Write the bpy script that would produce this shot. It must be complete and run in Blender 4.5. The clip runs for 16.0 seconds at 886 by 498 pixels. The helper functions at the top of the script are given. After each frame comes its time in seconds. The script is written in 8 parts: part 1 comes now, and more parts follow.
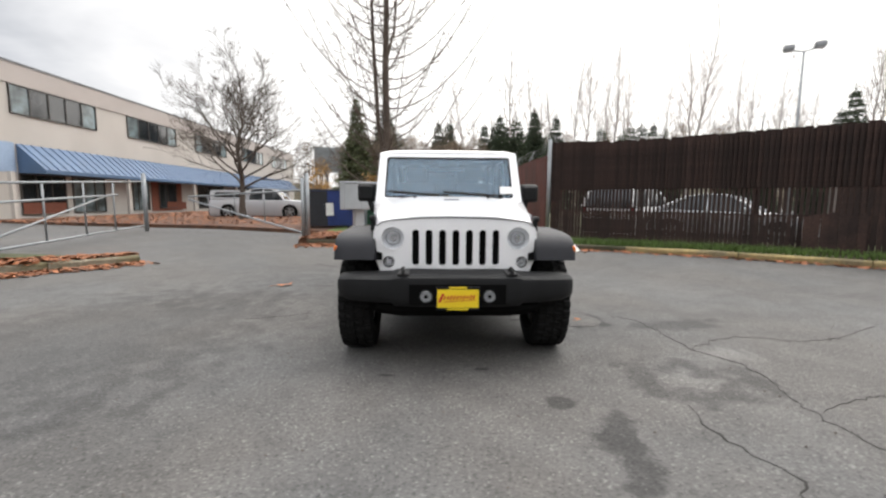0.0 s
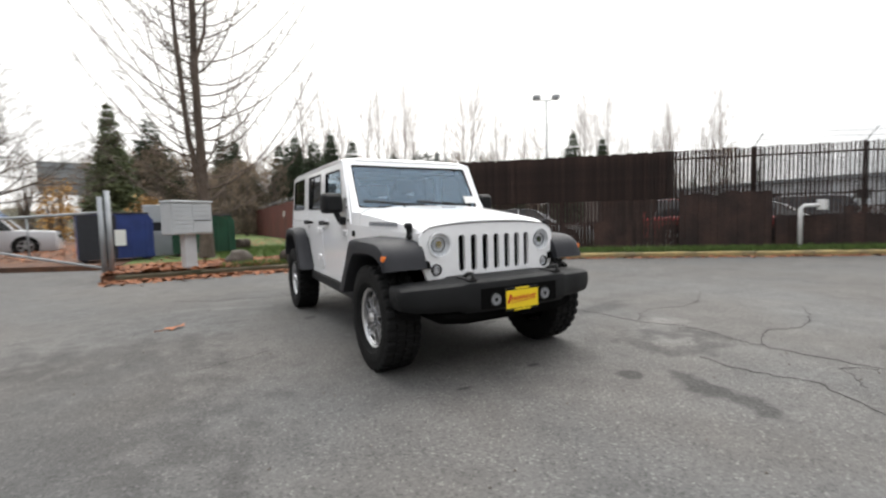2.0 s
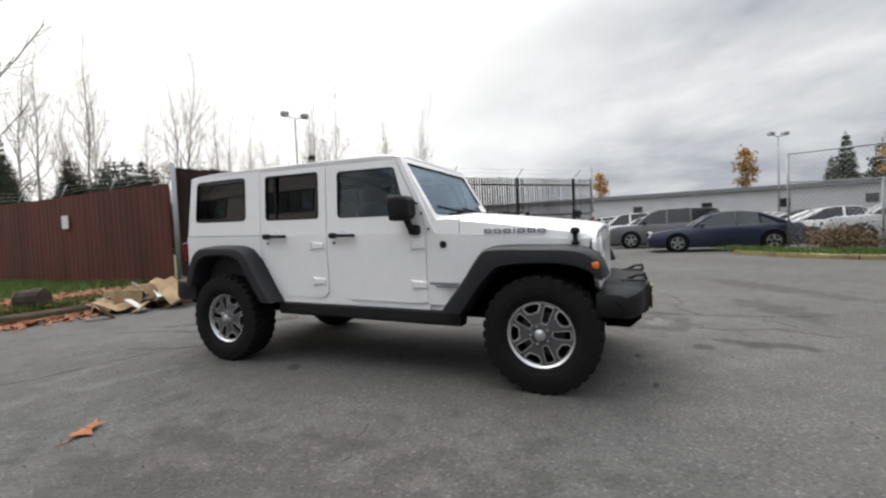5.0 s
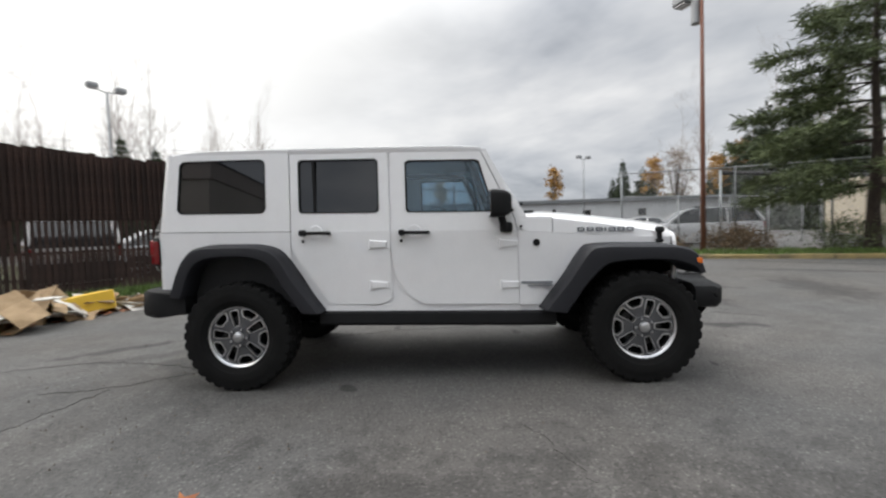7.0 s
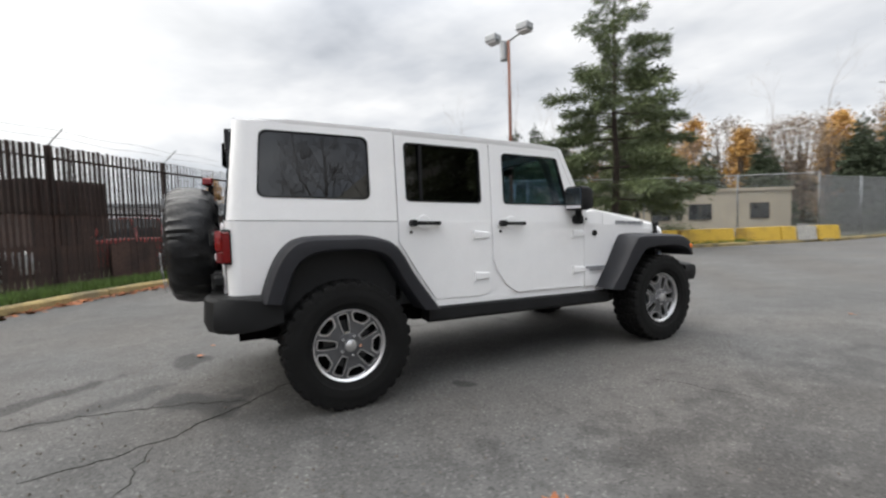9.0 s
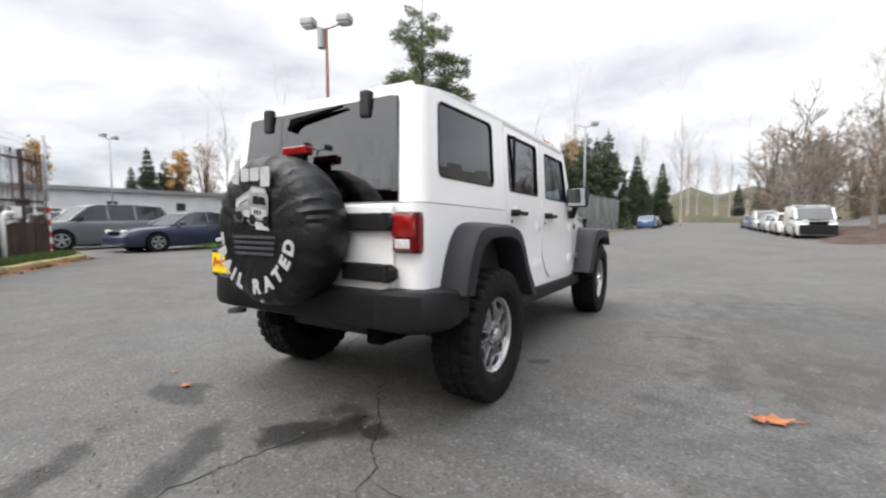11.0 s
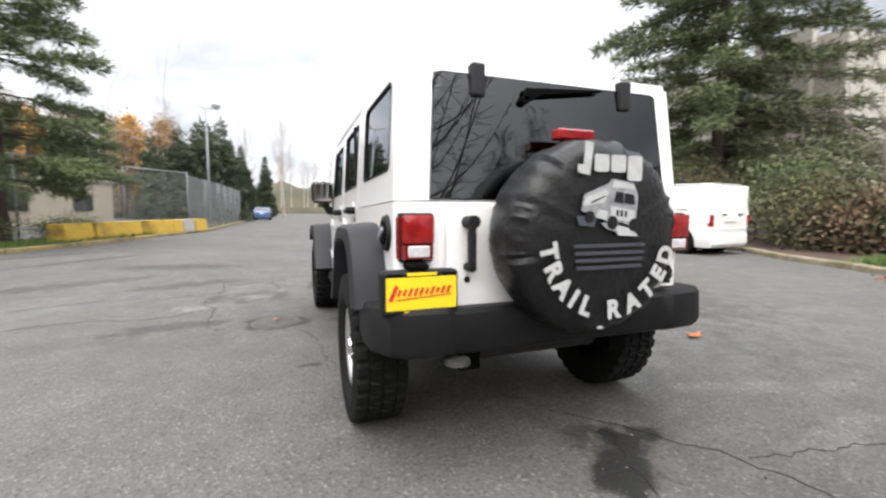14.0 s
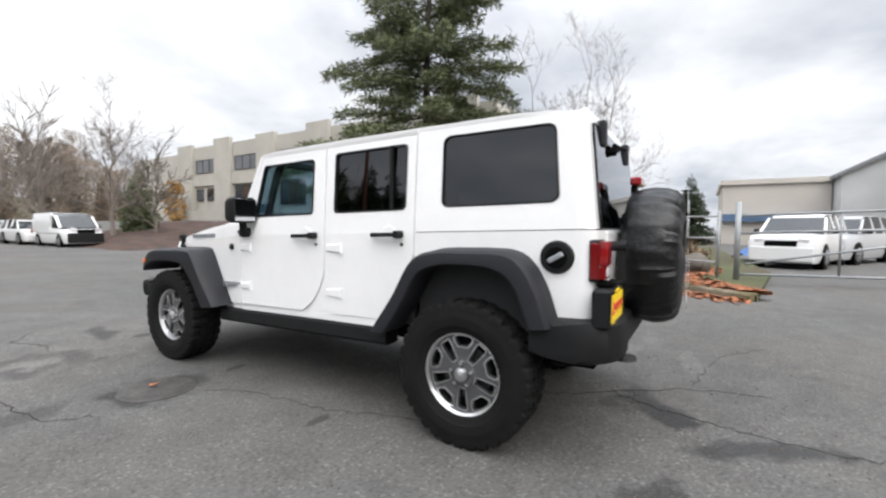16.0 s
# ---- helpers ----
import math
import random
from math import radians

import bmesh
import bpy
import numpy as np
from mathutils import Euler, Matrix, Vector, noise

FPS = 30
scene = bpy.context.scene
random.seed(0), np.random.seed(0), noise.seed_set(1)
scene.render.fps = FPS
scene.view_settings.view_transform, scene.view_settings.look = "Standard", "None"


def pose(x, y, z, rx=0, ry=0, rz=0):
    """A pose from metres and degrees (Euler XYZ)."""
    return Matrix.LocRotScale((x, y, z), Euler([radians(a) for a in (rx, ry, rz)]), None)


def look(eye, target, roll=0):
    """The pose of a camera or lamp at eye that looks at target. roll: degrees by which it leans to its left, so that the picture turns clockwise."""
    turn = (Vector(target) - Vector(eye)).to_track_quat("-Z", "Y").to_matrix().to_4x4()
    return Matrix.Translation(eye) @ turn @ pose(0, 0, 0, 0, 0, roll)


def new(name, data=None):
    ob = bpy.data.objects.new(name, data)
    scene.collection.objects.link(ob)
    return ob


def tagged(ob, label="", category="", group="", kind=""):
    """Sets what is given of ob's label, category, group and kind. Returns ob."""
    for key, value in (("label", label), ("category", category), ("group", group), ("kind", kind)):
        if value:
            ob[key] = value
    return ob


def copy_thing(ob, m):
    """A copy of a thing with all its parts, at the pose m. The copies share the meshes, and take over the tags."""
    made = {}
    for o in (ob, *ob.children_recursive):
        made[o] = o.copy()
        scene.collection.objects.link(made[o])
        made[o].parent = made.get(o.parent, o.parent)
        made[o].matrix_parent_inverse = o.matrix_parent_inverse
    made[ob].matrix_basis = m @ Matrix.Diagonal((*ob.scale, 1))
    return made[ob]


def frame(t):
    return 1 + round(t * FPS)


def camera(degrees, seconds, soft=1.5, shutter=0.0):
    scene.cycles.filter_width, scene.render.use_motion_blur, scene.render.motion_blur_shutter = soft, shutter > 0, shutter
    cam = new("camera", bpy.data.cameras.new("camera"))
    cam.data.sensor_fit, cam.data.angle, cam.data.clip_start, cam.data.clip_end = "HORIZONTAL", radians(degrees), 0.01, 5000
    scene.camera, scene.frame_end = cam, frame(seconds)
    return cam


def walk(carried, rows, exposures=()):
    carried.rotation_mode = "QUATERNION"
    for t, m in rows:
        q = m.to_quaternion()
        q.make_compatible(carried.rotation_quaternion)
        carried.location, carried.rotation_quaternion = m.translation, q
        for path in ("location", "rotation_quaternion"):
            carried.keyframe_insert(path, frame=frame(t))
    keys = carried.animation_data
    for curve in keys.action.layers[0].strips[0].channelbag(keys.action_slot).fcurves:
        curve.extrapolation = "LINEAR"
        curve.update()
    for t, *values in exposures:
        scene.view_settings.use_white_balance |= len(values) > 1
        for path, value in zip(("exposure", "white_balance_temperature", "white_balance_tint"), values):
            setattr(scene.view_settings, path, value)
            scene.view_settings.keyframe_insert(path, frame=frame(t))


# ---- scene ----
EXPOSURES = [(0, 0.52, 6640, 10), (2.5, 0.52, 6580, 9), (3.5, 0.33, 6540, 9), (7, 0.20, 6540, 9), (8.3, 0.30, 6540, 9), (9, 0.50, 6540, 9), (11.5, 0.76, 6520, 10), (12.5, 0.68, 6500, 10),
             (13, 0.70, 6540, 10), (14.2, 1.0, 6580, 10), (15.2, 0.95, 6520, 10), (16, 0.64, 6430, 10)]
CLOUD_X, CLOUD_Y, CLOUD_STRENGTH, ASPHALT = 3.0, 1.5, 0.95, 0.085
cam = camera(91.9, 16.0, soft=2.3, shutter=0.4)
PATH = [
    (0, (-0.196, -3.625, 1.23), (-0.135, -1.639, 1.005), 0.4),
    (0.5, (-0.566, -3.558, 1.165), (-0.406, -1.579, 0.922), -0.8),
    (1, (-0.997, -3.434, 1.116), (-0.677, -1.465, 0.971), -1.2),
    (1.5, (-1.485, -3.264, 1.104), (-0.856, -1.37, 0.974), -0.9),
    (2, (-1.977, -3.07, 1.116), (-0.993, -1.333, 0.985), -1.5),
    (2.5, (-2.399, -2.738, 1.115), (-1.213, -1.131, 1.004), -3.5),
    (3, (-2.818, -2.368, 1.117), (-1.428, -0.936, 0.98), -5.5),
    (3.5, (-3.153, -1.927, 1.108), (-1.643, -0.62, 0.997), -2.4),
    (4, (-3.453, -1.485, 1.111), (-1.83, -0.324, 0.984), -4.0),
    (4.2, (-3.523, -1.299, 1.099), (-1.844, -0.217, 0.996), -3.6),
    (6.3, (-3.912, 0.613, 1.142), (-1.968, 1.073, 1.06), -2.4),
    (6.5, (-3.926, 0.802, 1.141), (-1.967, 1.2, 1.082), -2.3),
    (7, (-3.947, 1.315, 1.135), (-1.95, 1.382, 1.047), -1.9),
    (7.5, (-3.938, 1.864, 1.117), (-1.947, 1.684, 1.034), -0.4),
    (8, (-3.847, 2.476, 1.124), (-1.902, 2.021, 1.022), -0.9),
    (8.5, (-3.713, 3.065, 1.104), (-1.845, 2.361, 0.994), -0.3),
    (9, (-3.471, 3.623, 1.113), (-1.696, 2.706, 1.01), -1.7),
    (9.2, (-3.381, 3.853, 1.097), (-1.673, 2.818, 0.998), -2.0),
    (11.5, (-1.387, 5.481, 1.099), (-0.595, 3.649, 0.977), 1.2),
    (12, (-0.826, 5.561, 1.105), (-0.349, 3.621, 1.005), 1.9),
    (12.5, (-0.311, 5.619, 1.111), (-0.178, 3.628, 0.989), 1.0),
    (13, (0.185, 5.57, 1.116), (0.07, 3.581, 0.943), 0.5),
    (13.5, (0.698, 5.497, 1.123), (0.266, 3.553, 0.942), 0.8),
    (14, (1.185, 5.295, 1.145), (0.505, 3.42, 0.966), 0.1),
    (14.5, (1.70, 5.098, 1.156), (0.706, 3.369, 1.008), 0.3),
    (15, (2.150, 4.782, 1.143), (0.914, 3.219, 0.983), 1.9),
    (15.5, (2.551, 4.440, 1.210), (0.981, 3.207, 1.086), 1.2),
    (16, (2.872, 4.034, 1.185), (1.162, 3.001, 1.088), 0.4),
]
walk(cam, [(t, look(eye, target, roll)) for t, eye, target, roll in PATH], EXPOSURES)

# ---- world, sun, exposure ----
SUN_EL, SUN_ROT = radians(38), radians(25)
world = bpy.data.worlds.new("overcast_sky")
scene.world = world
world.use_nodes = True
wt = world.node_tree
wt.nodes.clear()


def wn(kind, **kw):
    n = wt.nodes.new(kind)
    for k, v in kw.items():
        n.inputs[k].default_value = v
    return n


w_out = wn("ShaderNodeOutputWorld")
w_sky = wt.nodes.new("ShaderNodeTexSky")
w_sky.sky_type = "NISHITA"
w_sky.sun_disc = False
w_sky.sun_elevation, w_sky.sun_rotation = SUN_EL, SUN_ROT
w_bg_sky = wn("ShaderNodeBackground", Strength=0.06)
wt.links.new(w_sky.outputs[0], w_bg_sky.inputs[0])
# cloud cover: two noise layers stretched towards the horizon
w_co = wt.nodes.new("ShaderNodeTexCoord")
w_sep = wt.nodes.new("ShaderNodeSeparateXYZ")
wt.links.new(w_co.outputs["Generated"], w_sep.inputs[0])
w_den = wt.nodes.new("ShaderNodeMath")
w_den.operation = "ADD"
w_den.inputs[1].default_value = 0.22
w_abs = wt.nodes.new("ShaderNodeMath")
w_abs.operation = "ABSOLUTE"
wt.links.new(w_sep.outputs["Z"], w_abs.inputs[0])
wt.links.new(w_abs.outputs[0], w_den.inputs[0])
w_div = wt.nodes.new("ShaderNodeVectorMath")
w_div.operation = "DIVIDE"
w_cmb = wt.nodes.new("ShaderNodeCombineXYZ")
for i in range(3):
    wt.links.new(w_den.outputs[0], w_cmb.inputs[i])
wt.links.new(w_co.outputs["Generated"], w_div.inputs[0])
wt.links.new(w_cmb.outputs[0], w_div.inputs[1])
w_n1 = wn("ShaderNodeTexNoise", Scale=0.62, Detail=6.0, Roughness=0.55, Distortion=0.3)
w_n2 = wn("ShaderNodeTexNoise", Scale=2.1, Detail=4.0, Roughness=0.5, Distortion=0.4)
w_map = wt.nodes.new("ShaderNodeMapping")
w_map.inputs["Location"].default_value = (CLOUD_X, CLOUD_Y, 0.0)
wt.links.new(w_div.outputs[0], w_map.inputs[0])
for n in (w_n1, w_n2):
    wt.links.new(w_map.outputs[0], n.inputs["Vector"])
w_mix = wt.nodes.new("ShaderNodeMath")
w_mix.operation = "MULTIPLY_ADD"
w_mix.inputs[1].default_value = 0.25
wt.links.new(w_n2.outputs[0], w_mix.inputs[0])
wt.links.new(w_n1.outputs[0], w_mix.inputs[2])
w_ramp = wt.nodes.new("ShaderNodeValToRGB")
el = w_ramp.color_ramp.elements
el[0].position, el[0].color = 0.49, (0.30, 0.325, 0.37, 1)
el[1].position, el[1].color = 0.80, (0.82, 0.82, 0.83, 1)
e = el.new(0.62)
e.color = (0.52, 0.54, 0.58, 1)
wt.links.new(w_mix.outputs[0], w_ramp.inputs[0])
# the cloud is thinner and brighter towards the hidden sun
w_dot = wt.nodes.new("ShaderNodeVectorMath")
w_dot.operation = "DOT_PRODUCT"
wt.links.new(w_co.outputs["Generated"], w_dot.inputs[0])
w_dot.inputs[1].default_value = (math.cos(SUN_EL) * math.sin(SUN_ROT), math.cos(SUN_EL) * math.cos(SUN_ROT), math.sin(SUN_EL))
w_gr = wt.nodes.new("ShaderNodeMapRange")
w_gr.inputs["From Min"].default_value, w_gr.inputs["From Max"].default_value = 0.42, 0.82
w_gr.inputs["To Min"].default_value, w_gr.inputs["To Max"].default_value = 0.0, 0.85
wt.links.new(w_dot.outputs["Value"], w_gr.inputs[0])
w_scr = wt.nodes.new("ShaderNodeMix")
w_scr.data_type = "RGBA"
w_scr.inputs["B"].default_value = (1.3, 1.28, 1.25, 1)
wt.links.new(w_gr.outputs[0], w_scr.inputs["Factor"])
wt.links.new(w_ramp.outputs[0], w_scr.inputs["A"])
w_bg_cloud = wn("ShaderNodeBackground")
wt.links.new(w_scr.outputs["Result"], w_bg_cloud.inputs[0])
# an overcast sky is up to three times brighter overhead than at the horizon
w_zen = wt.nodes.new("ShaderNodeMapRange")
w_zen.interpolation_type = "SMOOTHSTEP"
for k, v in zip(("From Min", "From Max", "To Min", "To Max"), (0.36, 0.88, CLOUD_STRENGTH, CLOUD_STRENGTH * 3.2)):
    w_zen.inputs[k].default_value = v
wt.links.new(w_sep.outputs["Z"], w_zen.inputs[0])
wt.links.new(w_zen.outputs[0], w_bg_cloud.inputs["Strength"])
w_add = wt.nodes.new("ShaderNodeMixShader")
w_add.inputs[0].default_value = 0.94
wt.links.new(w_bg_sky.outputs[0], w_add.inputs[1])
wt.links.new(w_bg_cloud.outputs[0], w_add.inputs[2])
wt.links.new(w_add.outputs[0], w_out.inputs[0])

sun = new("sun", bpy.data.lights.new("sun", "SUN"))
sun.data.energy, sun.data.angle, sun.data.color = 0.8, radians(80), (1.0, 0.97, 0.93)
sun.matrix_world = look((0, 0, 30), (-30 * math.cos(SUN_EL) * math.sin(SUN_ROT), -30 * math.cos(SUN_EL) * math.cos(SUN_ROT), 30 - 30 * math.sin(SUN_EL)))

# ---- materials ----
def mat(name, base=(0.5, 0.5, 0.5), rough=0.5, metal=0.0, vary=0.0, grain=0.0, scale=8.0, fine=60.0, coat=0.0, bump=0.0, second=None, patch=0.5,
        rand=0.0, spec=0.5, stretch=(1, 1, 1), island=0.0):
    """A surface with two scales of variation: large patches (towards second, or lighter and darker) and fine grain with bump."""
    m = bpy.data.materials.new(name)
    m.use_nodes = True
    nt = m.node_tree
    b = nt.nodes["Principled BSDF"]
    b.inputs["Roughness"].default_value = rough
    b.inputs["Metallic"].default_value = metal
    b.inputs["Specular IOR Level"].default_value = spec
    b.inputs["Coat Weight"].default_value = coat
    b.inputs["Coat Roughness"].default_value = 0.04
    N, L = nt.nodes.new, nt.links.new
    co = N("ShaderNodeTexCoord")
    mp = N("ShaderNodeMapping")
    mp.inputs["Scale"].default_value = stretch
    L(co.outputs["Object"], mp.inputs[0])
    big, small = N("ShaderNodeTexNoise"), N("ShaderNodeTexNoise")
    big.inputs["Scale"].default_value, big.inputs["Detail"].default_value = scale, 4
    small.inputs["Scale"].default_value, small.inputs["Detail"].default_value = fine, 3
    for n in (big, small):
        L(mp.outputs[0], n.inputs["Vector"])
    mx = N("ShaderNodeMix")
    mx.data_type = "RGBA"
    dark = second or tuple(c * (1 - vary) for c in base)
    mx.inputs["A"].default_value, mx.inputs["B"].default_value = (*base, 1), (*dark, 1)
    rg = N("ShaderNodeMapRange")
    rg.inputs["From Min"].default_value, rg.inputs["From Max"].default_value = patch - 0.13, patch + 0.13
    L(big.outputs[0], rg.inputs[0])
    L(rg.outputs[0], mx.inputs["Factor"])
    hs = N("ShaderNodeHueSaturation")
    L(mx.outputs["Result"], hs.inputs["Color"])
    vr = N("ShaderNodeMapRange")
    vr.inputs["From Min"].default_value, vr.inputs["From Max"].default_value = 0.3, 0.7
    vr.inputs["To Min"].default_value, vr.inputs["To Max"].default_value = 1 - grain, 1 + grain
    L(small.outputs[0], vr.inputs[0])
    val = vr.outputs[0]
    for amount, src in ((rand, "o"), (island, "i")):
        if amount:
            info = N("ShaderNodeObjectInfo") if src == "o" else N("ShaderNodeNewGeometry")
            r2 = N("ShaderNodeMapRange")
            r2.inputs["To Min"].default_value, r2.inputs["To Max"].default_value = 1 - amount, 1 + amount
            L(info.outputs["Random" if src == "o" else "Random Per Island"], r2.inputs[0])
            mu = N("ShaderNodeMath")
            mu.operation = "MULTIPLY"
            L(val, mu.inputs[0])
            L(r2.outputs[0], mu.inputs[1])
            val = mu.outputs[0]
    L(val, hs.inputs["Value"])
    L(hs.outputs[0], b.inputs["Base Color"])
    if bump:
        bp = N("ShaderNodeBump")
        bp.inputs["Strength"].default_value, bp.inputs["Distance"].default_value = bump, 0.01
        L(small.outputs[0], bp.inputs["Height"])
        L(bp.outputs[0], b.inputs["Normal"])
    return m


def glass(name, tint=(0.9, 0.95, 0.93), gloss=0.01, facing=0.06, sheen=(1, 1, 1)):
    """Thin sheet glass: tinted straight through, with a mirror gloss that grows towards grazing views."""
    m = bpy.data.materials.new(name)
    m.use_nodes = True
    nt = m.node_tree
    nt.nodes.clear()
    N, L = nt.nodes.new, nt.links.new
    out, mix, tr, gl, lw, pw, mr = (N("ShaderNode" + k) for k in ("OutputMaterial", "MixShader", "BsdfTransparent", "BsdfGlossy", "LayerWeight", "Math", "MapRange"))
    tr.inputs[0].default_value = (*tint, 1)
    gl.inputs["Roughness"].default_value = gloss
    gl.inputs["Color"].default_value = (*sheen, 1)
    lw.inputs["Blend"].default_value = 0.5
    pw.operation, pw.inputs[1].default_value = "POWER", 4.5
    mr.inputs["To Min"].default_value = facing
    L(lw.outputs["Facing"], pw.inputs[0])
    L(pw.outputs[0], mr.inputs[0])
    L(mr.outputs[0], mix.inputs[0])
    L(tr.outputs[0], mix.inputs[1])
    L(gl.outputs[0], mix.inputs[2])
    L(mix.outputs[0], out.inputs[0])
    return m


PAINT = mat("white_car_paint", (0.86, 0.86, 0.87), 0.28, vary=0.02, grain=0.01, coat=0.8)
PLASTIC = mat("black_textured_plastic", (0.0115, 0.0119, 0.0127), 0.58, vary=0.15, grain=0.15, fine=400, bump=0.15, spec=0.2)
FLARE = mat("grey_black_flare_plastic", (0.0165, 0.017, 0.021), 0.55, vary=0.1, grain=0.1, fine=300, bump=0.1, spec=0.3)
RUBBER = mat("tyre_rubber", (0.0105, 0.0105, 0.0105), 0.8, vary=0.2, grain=0.2, fine=120, bump=0.2, spec=0.15)
RIM = mat("machined_alloy", (0.74, 0.74, 0.75), 0.30, metal=1.0, vary=0.08, grain=0.05, fine=200)
RIMDARK = mat("grey_painted_alloy", (0.13, 0.132, 0.14), 0.38, metal=0.55, vary=0.12, coat=0.3)
STEEL = mat("dark_steel", (0.05, 0.05, 0.05), 0.6, metal=0.5, vary=0.2, grain=0.2)
# near-black paints in deep shade of arches, rims and grille; also black trim
SHADEBLACK = mat("black_parts_and_shade", (0.005, 0.005, 0.005), 0.95, spec=0.03)
CABIN = mat("cabin_trim", (0.025, 0.026, 0.028), 0.75, vary=0.1, grain=0.1)
GLASS = glass("clear_car_glass", (0.70, 0.80, 0.86), facing=0.08, sheen=(0.78, 0.90, 1.0))
TINT = glass("privacy_glass", (0.035, 0.037, 0.04), facing=0.078, sheen=(0.92, 0.95, 1.0))
REFLECT = mat("lamp_reflector", (0.95, 0.95, 0.96), 0.25, metal=0.0, coat=0.6, vary=0.12, scale=30)
FOGBOWL = mat("fog_lamp_bowl", (0.42, 0.42, 0.43), 0.3, metal=0.6, vary=0.3, scale=60)
CHROME = mat("chrome", (0.8, 0.8, 0.82), 0.08, metal=1.0)
LENS = glass("lamp_lens", (0.95, 0.96, 0.97), 0.02, facing=0.04)
RED = mat("red_lens", (0.30, 0.010, 0.012), 0.12, vary=0.4, scale=20, coat=0.5)
REDDARK = mat("dark_red_lens", (0.16, 0.006, 0.008), 0.12, coat=0.5)
WHITELENS = mat("frosted_lens", (0.62, 0.6, 0.62), 0.2, coat=0.5, vary=0.2, scale=40)
ORANGE = mat("orange_lens", (0.75, 0.17, 0.02), 0.15, coat=0.5)
YELLOW = mat("yellow_plate", (0.85, 0.62, 0.02), 0.4, vary=0.05)
SCRIPT = mat("red_script", (0.5, 0.02, 0.02), 0.5)
COVER = mat("black_vinyl_cover", (0.0095, 0.0098, 0.011), 0.38, vary=0.25, grain=0.15, scale=6, fine=45, bump=0.4, spec=0.35)
PRINT = mat("silver_print", (0.46, 0.47, 0.48), 0.5, vary=0.15, scale=30)
PRINTMID = mat("grey_print", (0.30, 0.31, 0.33), 0.55, vary=0.4, scale=25)
PRINTDIM = mat("dim_print", (0.045, 0.048, 0.058), 0.7, vary=0.2, scale=40)
PRINTBLUE = mat("blue_grey_print", (0.07, 0.08, 0.10), 0.5, vary=0.3, scale=25)
DECAL = mat("grey_decal", (0.25, 0.26, 0.28), 0.4)
PAPER = mat("paper", (0.78, 0.78, 0.76), 0.8)
CONC = mat("painted_concrete", (0.43, 0.41, 0.365), 0.85, vary=0.12, grain=0.06, scale=0.5, fine=20, bump=0.1)
CREAM = mat("cream_stucco", (0.56, 0.52, 0.475), 0.85, vary=0.08, grain=0.05, scale=0.4, fine=30, bump=0.1)
PINKISH = mat("pale_pink_band", (0.50, 0.45, 0.42), 0.85, vary=0.08, grain=0.05, scale=0.4)
BEIGE = mat("beige_wall", (0.42, 0.37, 0.29), 0.85, vary=0.1, grain=0.05, scale=0.5)
WHITEWALL = mat("white_siding", (0.62, 0.63, 0.64), 0.8, vary=0.1, grain=0.04, scale=0.6)
BLUEROOF = mat("blue_standing_seam_metal", (0.095, 0.16, 0.27), 0.5, vary=0.15, grain=0.05, scale=1.0)
BLUEWALL = mat("pale_blue_band", (0.35, 0.46, 0.62), 0.8, vary=0.1)
ROOFGREY = mat("grey_roof", (0.22, 0.23, 0.24), 0.8, vary=0.15)
WINDOW = mat("dark_window", (0.03, 0.035, 0.04), 0.06, vary=0.4, scale=0.7, spec=0.8)
WINGREY = mat("grey_reflecting_window", (0.16, 0.17, 0.185), 0.25, vary=0.25, scale=0.5, spec=0.5)
BROWNPANE = mat("brown_window", (0.07, 0.045, 0.035), 0.2, vary=0.3, scale=0.8, spec=0.4)
WINBLUE = mat("blinds_window", (0.25, 0.32, 0.34), 0.15, vary=0.4, scale=0.9, second=(0.06, 0.07, 0.07), spec=0.8)
FRAME = mat("dark_window_frame", (0.05, 0.045, 0.04), 0.5)
BRICK = mat("red_brown_panel", (0.22, 0.07, 0.04), 0.8, vary=0.2)
RUST = mat("rusted_red_panel", (0.115, 0.026, 0.019), 0.75, second=(0.07, 0.018, 0.014), grain=0.15, scale=1.2, fine=14, rand=0.12, stretch=(1, 1, 0.25))
PICKET = mat("dark_brown_slat", (0.036, 0.019, 0.0145), 0.85, second=(0.016, 0.009, 0.0075), grain=0.3, scale=1.5, fine=18, rand=0.3, island=0.3)
GALV = mat("galvanised_steel", (0.33, 0.345, 0.355), 0.55, metal=0.55, vary=0.15, grain=0.1, scale=3)
WIRE = mat("fence_wire", (0.30, 0.31, 0.32), 0.5, metal=0.5)
KERB = mat("mossy_concrete_kerb", (0.27, 0.23, 0.17), 0.9, second=(0.15, 0.13, 0.07), grain=0.2, scale=2.5, fine=25, bump=0.5, rand=0.1)
MOSSKERB = mat("mossy_kerb", (0.085, 0.07, 0.045), 0.95, second=(0.04, 0.04, 0.02), grain=0.25, scale=2.0, fine=25, bump=0.5)
KERBY = mat("yellow_painted_kerb", (0.34, 0.26, 0.11), 0.85, second=(0.17, 0.14, 0.08), grain=0.2, scale=2.0, fine=25, bump=0.4)
YBLOCK = mat("yellow_concrete_block", (0.55, 0.36, 0.05), 0.85, second=(0.16, 0.11, 0.05), grain=0.15, scale=1.4, fine=20, bump=0.3, patch=0.62)
GREYBLOCK = mat("grey_concrete_block", (0.42, 0.41, 0.38), 0.9, vary=0.2, grain=0.1, bump=0.3)
GRASSBASE = mat("verge_soil", (0.060, 0.075, 0.025), 0.95, second=(0.055, 0.04, 0.022), grain=0.3, scale=1.2, fine=30, bump=0.6)
LAWN = mat("mown_lawn", (0.085, 0.13, 0.025), 0.95, second=(0.06, 0.085, 0.02), grain=0.3, scale=0.8, fine=40, bump=0.6)
